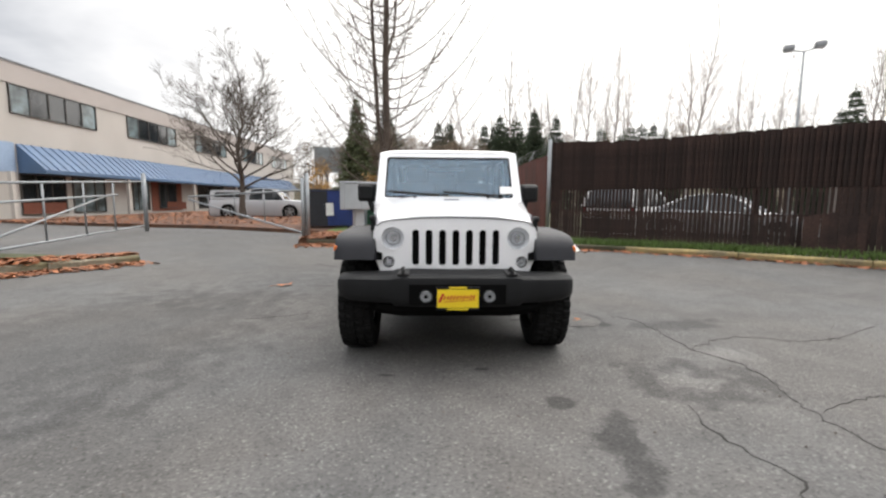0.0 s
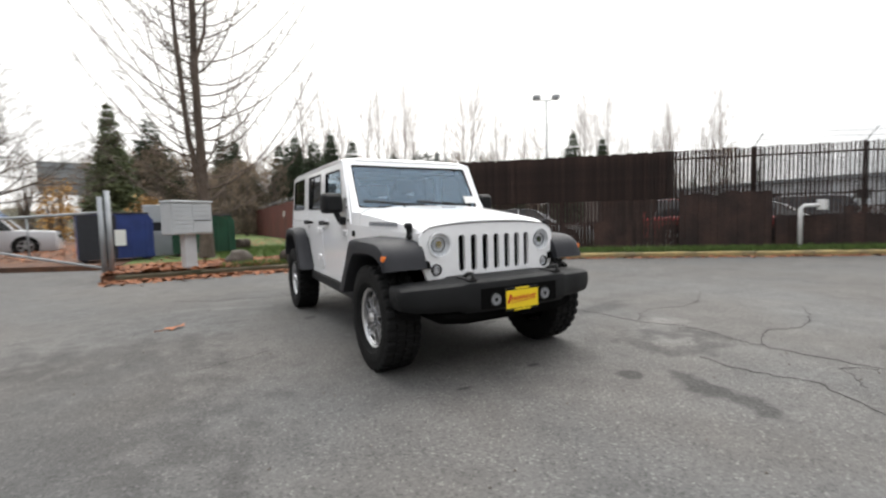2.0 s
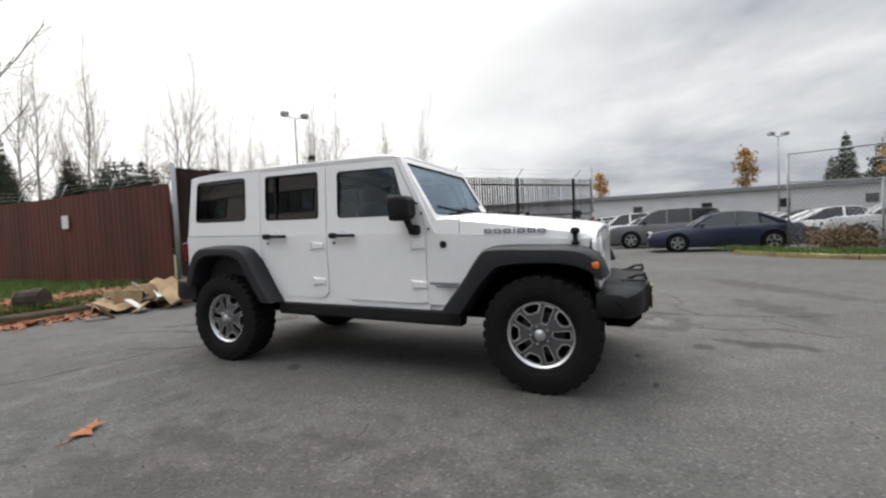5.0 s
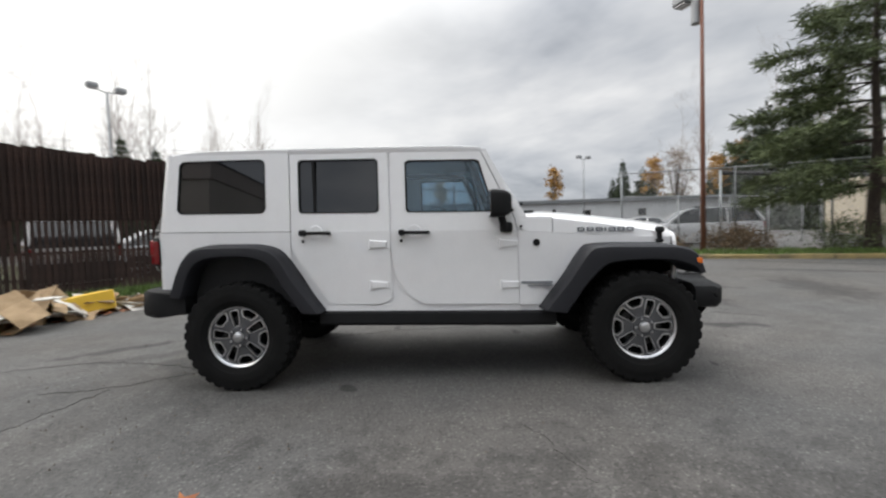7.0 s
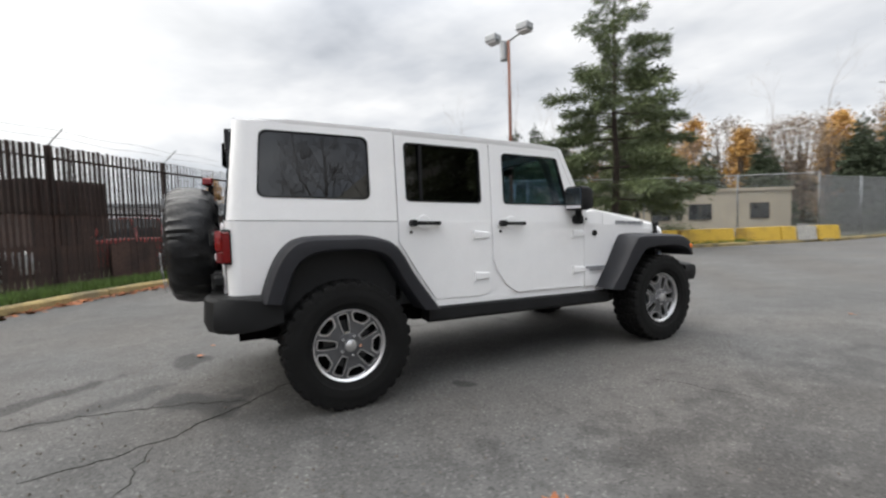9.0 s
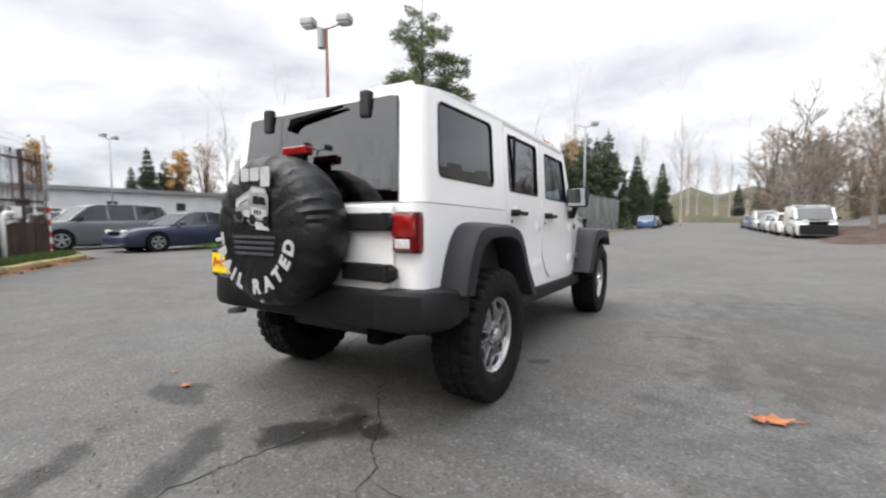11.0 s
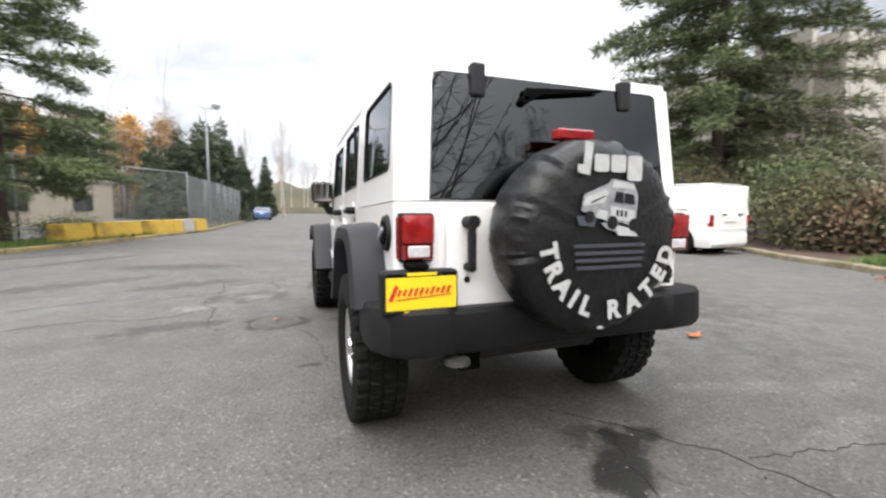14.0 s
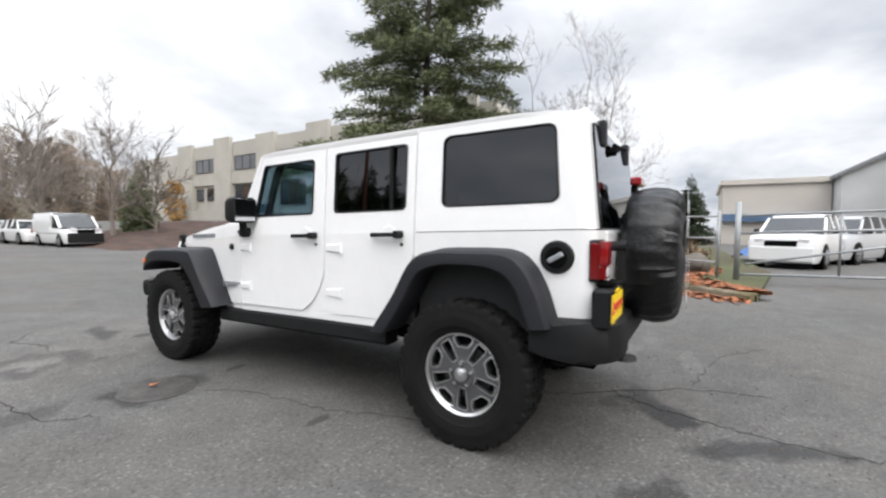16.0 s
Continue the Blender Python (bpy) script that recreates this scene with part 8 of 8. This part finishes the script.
# ---- parked cars ----
def parked(name, m, size, colour, label, kind="sedan", group="", cat="car"):
    """A parked car: lofted body, glazed cabin, wheels, lamps. Local -y is the nose, length along y."""
    L, W, Ht = size
    t = thing(name, m, label, cat, group)
    paint = CARCOLS[colour]
    h = Ht
    # side line (y from nose 0 to tail 1, z share of height, half-width share) for body and roof
    low = {"sedan": [(0, .42, .78), (.02, .50, .90), (.10, .57, .97), (.30, .63, 1), (.5, .66, 1), (.78, .68, 1), (.97, .66, .93), (1, .55, .85)],
           "suv": [(0, .42, .82), (.015, .55, .92), (.08, .60, .98), (.26, .63, 1), (.5, .64, 1), (.8, .65, 1), (.985, .64, .95), (1, .5, .88)],
           "van": [(0, .34, .80), (.015, .40, .90), (.08, .46, .97), (.20, .53, 1), (.5, .56, 1), (.8, .56, 1), (.99, .56, .98), (1, .5, .95)],
           "truck": [(0, .46, .85), (.01, .58, .94), (.06, .61, .98), (.24, .64, 1), (.5, .64, 1), (.8, .64, 1), (.99, .64, .97), (1, .55, .93)]}[kind]
    cab = {"sedan": [(.30, .63, .90), (.43, .93, .76), (.50, .99, .74), (.62, 1, .74), (.72, .95, .74), (.90, .68, .84)],
           "suv": [(.26, .63, .92), (.38, .93, .80), (.46, .99, .78), (.7, 1, .78), (.93, .96, .77), (.99, .64, .88)],
           "van": [(.17, .52, .92), (.30, .88, .86), (.38, .97, .85), (.7, 1, .85), (.97, .985, .85), (.995, .54, .95)],
           "truck": [(.25, .64, .92), (.325, .93, .80), (.38, .99, .78), (.53, 1, .78), (.59, .97, .78), (.615, .64, .90)]}[kind]
    def body_ring(y, zt, ws, zb):
        w = W / 2 * ws
        yy = (y - 0.5) * L
        return [(-w * .92, yy, zb), (w * .92, yy, zb), (w, yy, zb + .1 * h), (w * 1.0, yy, zt * h - .08 * h), (w * .95, yy, zt * h - .02 * h), (w * .6, yy, zt * h), (-w * .6, yy, zt * h), (-w * .95, yy, zt * h - .02 * h), (-w * 1.0, yy, zt * h - .08 * h), (-w, yy, zb + .1 * h)]
    zb = 0.2
    body = part("body", loft([body_ring(y, zt, ws, zb + (0.06 if i in (0, len(low) - 1) else 0)) for i, (y, zt, ws) in enumerate(low)]), paint, t, "", True)
    if kind == "truck":
        part("bed_canopy", loft([[(-W * .44, (y - .5) * L, .645 * h), (W * .44, (y - .5) * L, .645 * h), (W * .40, (y - .5) * L, zt * h), (-W * .40, (y - .5) * L, zt * h)] for y, zt in ((.635, .95), (.97, .93), (.99, .9))]), paint, t, "", True)
        for s in (-1, 1):
            part("canopy_window", boxed((s * W * .43 - .012, .17 * L, .70 * h), (s * W * .43 + .012, .44 * L, .86 * h), .01), WINDOW, t)
    roof = [[(-W / 2 * ws, (y - .5) * L, z * h - .03), (-W / 2 * ws * .94, (y - .5) * L, z * h), (W / 2 * ws * .94, (y - .5) * L, z * h), (W / 2 * ws, (y - .5) * L, z * h - .03)] for y, z, ws in cab]
    # cabin: glass shell under a painted roof, with pillars
    belt = {"sedan": .64, "suv": .63, "van": .55, "truck": .63}[kind] * h
    shell = loft([[(-W / 2 * .9, (cab[0][0] - .5) * L, belt), (W / 2 * .9, (cab[0][0] - .5) * L, belt)] + [(W / 2 * ws, (y - .5) * L, z * h - .012) for y, z, ws in cab[:1]] + [(-W / 2 * ws, (y - .5) * L, z * h - .012) for y, z, ws in cab[:1]]] +
                 [[(-W / 2 * .93, (y - .5) * L, belt - .05), (W / 2 * .93, (y - .5) * L, belt - .05), (W / 2 * ws * .985, (y - .5) * L, z * h - .02), (-W / 2 * ws * .985, (y - .5) * L, z * h - .02)] for y, z, ws in cab[1:]])
    part("glazing", shell, WINDOW, t)
    rt = [c for c in cab if c[1] > .9]
    part("roof", loft([[(-W / 2 * ws, (y - .5) * L, z * h - .07), (-W / 2 * ws * .9, (y - .5) * L, z * h), (W / 2 * ws * .9, (y - .5) * L, z * h), (W / 2 * ws, (y - .5) * L, z * h - .07)] for y, z, ws in rt]), paint, t, "", True)
    def pillar(y0, z0, w0, y1, z1, w1, th=.045):
        for s in (-1, 1):
            p = [Vector((s * (W / 2 * w0 + .004), (y0 - .5) * L, z0)), Vector((s * (W / 2 * w1 + .004), (y1 - .5) * L, z1))]
            V, F = [], []
            tube_data(V, F, p, [th, th * .8], 6)
            link_mesh("pillar", V, F, paint, t)
    pillar(cab[0][0], belt, .91, cab[1][0], cab[1][1] * h - .03, cab[1][2])
    pillar(cab[-1][0], belt, .90, rt[-1][0], rt[-1][1] * h - .04, rt[-1][2], .07)
    mid = {"sedan": (.58,), "suv": (.52, .72), "van": (.45,), "truck": (.46,)}[kind]
    for q in mid:
        pillar(q, belt, .945, q, .97 * h, .77)
    if kind == "van":
        for s in (-1, 1):
            part("side_panel", loft([[(s * W / 2 * 1.004, (y - .5) * L, belt - .2), (s * W / 2 * 1.0, (y - .5) * L, belt + .05), (s * W / 2 * .975, (y - .5) * L, h * .75), (s * W / 2 * .875, (y - .5) * L, h * .965), (s * W / 2 * .80, (y - .5) * L, h * .965), (s * W / 2 * .9, (y - .5) * L, belt - .2)] for y in (.44, .99)]), paint, t, "", True)
            part("door_top", loft([[(s * W / 2 * .965, (y - .5) * L, belt - .02 + 0.40 * h * u), (s * W / 2 * .90, (y - .5) * L, belt + .02 + 0.40 * h * u), (s * W / 2 * .86, (y - .5) * L, belt + 0.40 * h * u)] for y, u in ((.20, 0.0), (.31, .82), (.45, .93))]), paint, t)
            part("rub_strip", boxed((s * W / 2 - .008, -.33 * L, .375 * h), (s * W / 2 + .008, .36 * L, .39 * h)), PLASTIC, t)
        part("rear_door", boxed((-W * .46, L * .478, .34 * h), (W * .46, L * .503, .955 * h), .02), paint, t)
        part("slide_rail", boxed((W / 2 - .004, .12 * L, .62 * h), (W / 2 + .004, .36 * L, .63 * h)), PLASTIC, t)
        for x in (-.25, .18):
            part("door_handle", boxed((x * W - .09, L * .503 + .001, .55 * h), (x * W + .09, L * .503 + .02, .565 * h)), PLASTIC, t)
        part("badge_bars", boxed((W / 2 - .004, -.18 * L, .58 * h), (W / 2 + .003, -.02 * L, .60 * h)), PLASTIC, t)
    # wheels and arches
    wr = {"sedan": .33, "van": .33, "truck": .43}.get(kind, .37)
    wb = {"truck": .31, "van": .316}.get(kind, .30)
    for s in (-1, 1):
        for yy in (-wb * L, wb * L):
            w = new("wheel")
            w.parent = t
            w.matrix_basis = Matrix.Translation((s * (W / 2 - .085), yy, wr))
            part("tyre", cyled((-.11, 0, 0), (.11, 0, 0), wr, n=24), RUBBER, w, "", True)
            # near-black disc imitates the shade between the spokes
            part("rim_shade_disc", cyled((s * .10, 0, 0), (s * .114, 0, 0), wr * .64, wr * .62, n=20), SHADEBLACK, w)
            rm = bmesh.new()
            prism(rm, [(wr * .66 * math.cos(math.pi * k / 12), wr * .66 * math.sin(math.pi * k / 12)) for k in range(25)] + [(wr * .58 * math.cos(math.pi * k / 12), wr * .58 * math.sin(math.pi * k / 12)) for k in range(24, -1, -1)], "x", min(s * .105, s * .122), max(s * .105, s * .122))
            for k in range(5):
                a = 2 * math.pi * k / 5 + .3
                c, e = math.cos(a), math.sin(a)
                prism(rm, [(p * c - q * e, p * e + q * c) for p, q in ((0.0, -.05), (wr * .6, -.032), (wr * .6, .032), (0.0, .05))], "x", min(s * .106, s * .121), max(s * .106, s * .121))
            part("rim", rm, CARRIM, w)
            # solid near-black disc on the body side stands in for a shaded arch
            part("arch_liner", cyled((s * (W / 2 - .25), yy, wr), (s * (W / 2 + .003), yy, wr), wr + .05, n=24), SHADEBLACK, t)
            part("wheel_arch", loft([[(s * (W / 2 + .004), yy + (wr + d2) * math.cos(a), wr + (wr + d2) * math.sin(a)) for a in [math.pi * k / 12 for k in range(13)]] + [(s * (W / 2 - .1), yy + (wr + d2) * math.cos(a), wr + (wr + d2) * math.sin(a)) for a in [math.pi * k / 12 for k in range(12, -1, -1)]] for d2 in (.02, .06)]), PLASTIC if kind in ("van", "suv") else SHADEBLACK, t)
        part("headlight", boxed((s * W * .30 - .14, -L / 2 + .03, .44 * h), (s * W * .30 + .14, -L / 2 + .16, .54 * h), .03), WHITELENS, t)
        part("tail_lamp", boxed((s * W * .49 - .06, L / 2 - .10, .40 * h), (s * W * .49 + .012, L / 2 + .03, .56 * h), .012) if kind == "van" else boxed((s * W * .43 - .06, L / 2 - .10, .46 * h), (s * W * .43 + .06, L / 2 - .005, .60 * h if kind != "sedan" else .56 * h), .02), RED, t)
        part("mirror", boxed((s * (W / 2 + .10) - .08, (cab[0][0] - .44) * L - .05, belt), (s * (W / 2 + .10) + .08, (cab[0][0] - .44) * L + .08, belt + .14), .03), paint if kind == "sedan" else PLASTIC, t)
    part("front_bumper", boxed((-W * .44, -L / 2 - .03, .24), (W * .44, -L / 2 + .10, .40 * h), .05, segs=2), PLASTIC if kind == "van" else paint, t)
    part("grille", boxed((-W * .22, -L / 2 - .012, .40 * h), (W * .22, -L / 2 + .05, .50 * h), .01), SHADEBLACK, t)
    part("rear_bumper", boxed((-W * .46, L / 2 - .10, .26), (W * .46, L / 2 + .05, (.29 if kind == "van" else .40) * h), .05, segs=2), paint if kind in ("sedan", "van") else PLASTIC, t)
    part("number_plate", boxed((-.26, L / 2 + .0, .47 * h), (.26, L / 2 + .055, .53 * h)), PAPER, t)
    part("underside", boxed((-W * .4, -L * .45, .16), (W * .4, L * .45, .3)), SHADEBLACK, t)
    return t


LOT = "cars in the lot"
parked("sedan", at_plan(15.0, -3.6, 0, 180), (4.8, 1.83, 1.42), "navy", "dark navy saloon parked in the lot", "sedan", LOT)
for k, (x, y, c, kd) in enumerate(((18.4, -2.0, "grey", "suv"), (21.2, -1.2, "white", "sedan"), (24.0, -0.5, "white", "suv"), (26.8, 0.2, "silver", "sedan"), (29.6, 0.9, "white", "sedan"), (32.4, 1.5, "white", "suv"), (35.2, 2.2, "black", "suv"), (38.0, 2.9, "silver", "sedan"))):
    parked(kd + ("_car" if kd == "suv" else ""), at_plan(x, y, 0, 180 + (k % 3 - 1)), (4.6, 1.82, 1.45 if kd == "sedan" else 1.72), c, {"grey": "dark grey", "white": "white", "silver": "silver", "black": "black"}[c] + (" saloon" if kd == "sedan" else " sport utility car") + " parked in a row", kd, LOT)
parked("suv_car", at_plan(19.5, 5.6, 0, 200), (4.6, 1.85, 1.75), "black", "black sport utility car parked behind the fence", "suv", LOT)
parked("minivan", at_plan(16.2, -9.6, 0, 165), (5.0, 1.95, 1.75), "silver", "silver minivan parked behind the chain-link fence", "suv", LOT)
for k, (x, y, c) in enumerate(((18.6, -8.6, "white"), (21.4, -8.4, "black"), (24.2, -8.6, "grey"), (27.0, -8.4, "white"))):
    parked("sedan", at_plan(x, y, 0, 4 * (k % 2)), (4.7, 1.82, 1.45), c, {"white": "white", "black": "black", "grey": "grey"}[c] + " saloon parked in the second row", "sedan", LOT)
for k, (s, off, c) in enumerate(((1.5, 3.4, "white"), (4.3, 3.6, "silver"), (10.6, 4.0, "red"), (12.6, 4.2, "white"))):
    p = FM @ Vector((s, off, 0))
    parked("sedan" if k % 2 else "suv_car", at_plan(p.x, p.y, 0, 45 + 90 * (k == 0)), (4.6, 1.82, 1.5 if k % 2 else 1.7), c, {"grey": "grey", "black": "black", "silver": "silver", "red": "dark red", "white": "white"}[c] + " car parked close behind the slatted fence", "sedan" if k % 2 else "suv", "cars behind the fence")
parked("panel_van", at_plan(-9.36, -4.83, 0, 8), (4.36, 1.68, 1.88), "white", "white compact panel van parked along the kerb", "van", cat="van")
parked("pickup_truck", at_plan(-10.9, 24.4, 0.0, 96), (5.9, 2.0, 1.9), "silver", "silver pickup truck with a canopy before the offices", "truck", cat="pickup truck")
for k, (x, y, c, kd) in enumerate(((-7.2, -27.5, "white", "van"), (-7.0, -33.0, "white", "suv"), (-6.9, -39.0, "silver", "sedan"), (-6.8, -45, "white", "van"), (-6.8, -51, "blue", "sedan"), (-6.7, -58, "grey", "suv"), (4.0, -52, "blue", "sedan"), (4.1, -60, "black", "sedan"))):
    parked("panel_van" if kd == "van" else kd + "_car", at_plan(x, y, 0, 180 if x < 0 else 0), (4.9, 1.85, 1.95 if kd == "van" else 1.55), c, {"white": "white", "silver": "silver", "blue": "blue", "grey": "grey", "black": "black"}[c] + (" van" if kd == "van" else " car") + " parked along the street", kd, "vehicles along the street", "van" if kd == "van" else "car")
parked("suv_car", at_plan(-16.0, 6.9, 0, 70), (4.7, 1.85, 1.75), "white", "white sport utility car beyond the gate", "suv", "cars beyond the gate")
parked("suv_car", at_plan(-19.0, 8.6, 0, 60), (4.7, 1.85, 1.75), "silver", "silver sport utility car beyond the gate", "suv", "cars beyond the gate")

# ---- leaves, grass, litter ----
def leaf_mesh(bm, p, size, turn, curl):
    """One lobed leaf with a stalk, slightly curled."""
    n = 15
    pts = []
    for k in range(n):
        a = 2 * math.pi * k / n
        r = size * (1.0 if k % 3 == 0 else 0.5 + 0.1 * (k % 2)) * (0.8 + 0.25 * math.cos(a))
        x, y = r * math.cos(a + turn), r * math.sin(a + turn)
        pts.append(bm.verts.new((p[0] + x, p[1] + y, p[2] + curl * (r / size) ** 2 * (0.5 + 0.5 * math.sin(a * 2 + turn)))))
    c = bm.verts.new((p[0], p[1], p[2] + 0.004))
    for k in range(n):
        bm.faces.new((c, pts[k], pts[(k + 1) % n]))
    return pts


rng.seed(500)
for x, y, s, lab in ((-2.3, 2.48, 0.105, "large curled orange-brown maple leaf on the asphalt"), (1.29, 3.75, 0.035, "small pale yellow leaf on the asphalt"), (-1.35, -2.55, 0.04, "small reddish leaf on the asphalt"), (0.95, 3.85, 0.05, "small brown leaf in a damp stain"), (1.33, 0.62, 0.05, "small brown leaf on the manhole cover")):
    bm = bmesh.new()
    leaf_mesh(bm, (0, 0, 0.012), s, rng.uniform(0, 6), 0.03 if s > 0.08 else 0.012)
    leaf_mesh(bm, (s * 0.7, s * 0.3, 0.016), s * 0.7, rng.uniform(0, 6), 0.03) if s > 0.08 else None
    V, F = [], []
    lf = part("fallen_leaf", bm, BIGLEAF)
    lf.location = (x, y, 0.004 + (0.012 if "manhole" in lab else 0))
    tagged(lf, lab, "leaf")
    tube("stalk", [(0, 0, 0.012), (-s * 0.8, -s * 0.5, 0.006), (-s * 1.5, -s * 0.7, 0.012)], s * 0.03, BIGLEAF, lf, n=5)


def scatter(name, spots, material, label, category, make):
    V, F = [], []
    for p in spots:
        make(V, F, p)
    ob = link_mesh(name, V, F, material)
    return tagged(ob, label, category, kind="stuff")


def small_leaf(V, F, p):
    s = rng.uniform(0.035, 0.09)
    a = rng.uniform(0, 6.28)
    u = Vector((math.cos(a), math.sin(a), rng.uniform(-0.4, 0.4))) * s
    w = Vector((-math.sin(a), math.cos(a), rng.uniform(-0.5, 0.5))) * s * 0.65
    b = len(V)
    c = Vector(p)
    V.extend((c - u, c - u * 0.2 + w, c + u, c - u * 0.1 - w))
    F.append((b, b + 1, b + 2, b + 3))


def blade(V, F, p):
    h = rng.uniform(0.06, 0.2)
    a = rng.uniform(0, 6.28)
    w = Vector((math.cos(a), math.sin(a), 0)) * 0.008
    l = Vector((rng.gauss(0, 0.04), rng.gauss(0, 0.04), h))
    b = len(V)
    c = Vector(p)
    V.extend((c - w, c + w, c + l * 0.6 + w * 0.7, c + l, c + l * 0.6 - w * 0.7))
    F.append((b, b + 1, b + 2, b + 3, b + 4))


rng.seed(510)
bed = []
for k in range(8500):
    x = rng.uniform(-3.8, 2.2)
    bed.append((x, rng.uniform(8.35, 10.6) - 0.06 * max(0, x), 0.15 + rng.random() * 0.05))
ne = smooth_line([(x, y, 0) for x, y in KERB_NE], 0.1)
for k in range(3200):
    p = rng.choice(ne[:70])
    bed.append((p.x + rng.gauss(0, 0.12), p.y - abs(rng.gauss(0, 0.30)), 0.008 + 0.02 * rng.random()))
for k in range(700):
    p = rng.choice(ne[50:])
    bed.append((p.x - abs(rng.gauss(0, 0.12)), p.y - abs(rng.gauss(0, 0.12)), 0.008 + 0.02 * rng.random()))
scatter("leaf_litter", bed, DEADLEAF, "drift of fallen brown and orange leaves along the kerb", "leaf litter", small_leaf)
wst = []
for k in range(5200):
    u, v = rng.random(), rng.random()
    x = -6.05 - 5.2 * u * u
    wst.append((x, max(1.9, 4.68 + 1.10 * (x + 6.05)) + v * min(2.6, 0.35 - 0.65 * (x + 6.05)), 0.115 + rng.random() * 0.04))
for k in range(1300):
    u = rng.random()
    wst.append((-8.6 + 2.8 * u + abs(rng.gauss(0, 0.18)), 1.5 + 3.25 * u - abs(rng.gauss(0, 0.25)), 0.008 + 0.02 * rng.random()))
for k in range(6500):
    y = rng.uniform(12.5, 30)
    wst.append((rng.uniform(-20, -4.2), y + 2.5, 0.15 + rng.random() * 0.06))
scatter("leaf_litter", wst, DEADLEAF, "fallen orange-brown leaves over the beds by the drive", "leaf litter", small_leaf)
lw = [(rng.uniform(-3.5, 3.2), rng.uniform(10.5, 30), 0.15) for k in range(1400)]
scatter("leaf_litter", lw, DEADLEAF, "leaves scattered over the lawn", "leaf litter", small_leaf)
gs = []
for k in range(15000):
    p = rng.choice(ne[18:])
    q = abs(rng.gauss(0.35, 0.35))
    gs.append((p.x + 0.72 * q + 0.12, p.y + 0.69 * q + 0.12, 0.11))
for k in range(7000):
    gs.append((rng.uniform(-1.5, 3.3), rng.uniform(10.4, 18), 0.13))
se = smooth_line([(x, y, 0) for x, y in KERB_SE[:6]], 0.2)
for k in range(9000):
    p = rng.choice(se)
    gs.append((p.x + 0.15 + abs(rng.gauss(0, 1.0)), p.y + rng.gauss(0, 0.2), 0.11))
sw_line = smooth_line([(x, y, 0) for x, y in KERB_SW[:2]], 0.2)
for k in range(3000):
    p = rng.choice(sw_line)
    gs.append((p.x - 0.2 - abs(rng.gauss(0, 0.9)), p.y + 0.2 + rng.gauss(0, 0.2), 0.12))
scatter("verge_grass", gs, GRASS, "rough green grass blades along the kerb and fence", "grass", blade)
for i, (x, y, h, w) in enumerate(((9.6, -10.8, 0.9, 2.4), (11.0, -8.2, 0.7, 2.2), (8.6, -14.2, 0.7, 2.0), (12.2, -6.2, 0.6, 1.6))):
    leafy("low_hedge", (x, y, 0.08), h, w, "low ragged green and brown shrub on the verge", BROWNBUSH if i % 2 else NEEDLE, seed=520 + i, clumps=60, category="bush", group="low shrubs on the verge", leaf=0.05, per=60)
rng.seed(530)
grit = [(rng.gauss(0, 1.2) - 0.3, rng.uniform(2.2, 5.0), 0.004) for k in range(500)] + [(rng.uniform(-6, 6), rng.uniform(-4, 8), 0.004) for k in range(900)]


def pebble(V, F, p):
    s = rng.uniform(0.003, 0.011)
    b = len(V)
    c = Vector(p)
    V.extend((c + Vector((s, 0, 0)), c + Vector((0, s, 0)), c + Vector((-s, 0, 0)), c + Vector((0, -s, 0)), c + Vector((0, 0, s * 0.8))))
    F.extend(((b, b + 1, b + 4), (b + 1, b + 2, b + 4), (b + 2, b + 3, b + 4), (b + 3, b, b + 4)))


scatter("grit", grit, STONE, "loose grit and crumbs on the asphalt", "grit", pebble)
tarp = thing("tarp_heap", at_plan(-17.8, 6.2, 0.1, 20), "blue tarpaulin heaped over boxes beyond the gate", "tarp")
bm = bmesh.new()
bmesh.ops.create_grid(bm, x_segments=14, y_segments=14, size=0.9)
for v in bm.verts:
    r = v.co.length
    v.co.z = max(0.0, 0.85 - r * 0.75) + 0.12 * noise.noise(v.co * 3)
part("sheet", bm, TARP, tarp, "", True)
pf2 = thing("pipe_fence", None, "low galvanised pipe fence before brown shrubs", "fence")
for x, y in ((-11.4, 0.6), (-10.9, 2.1), (-10.3, 3.5)):
    tube("post", [(x, y, 0.05), (x, y, 1.42)], 0.055, GALV, pf2)
tube("rail", [(-11.4, 0.6, 1.36), (-10.9, 2.1, 1.36), (-10.3, 3.5, 1.36)], 0.022, GALV, pf2)
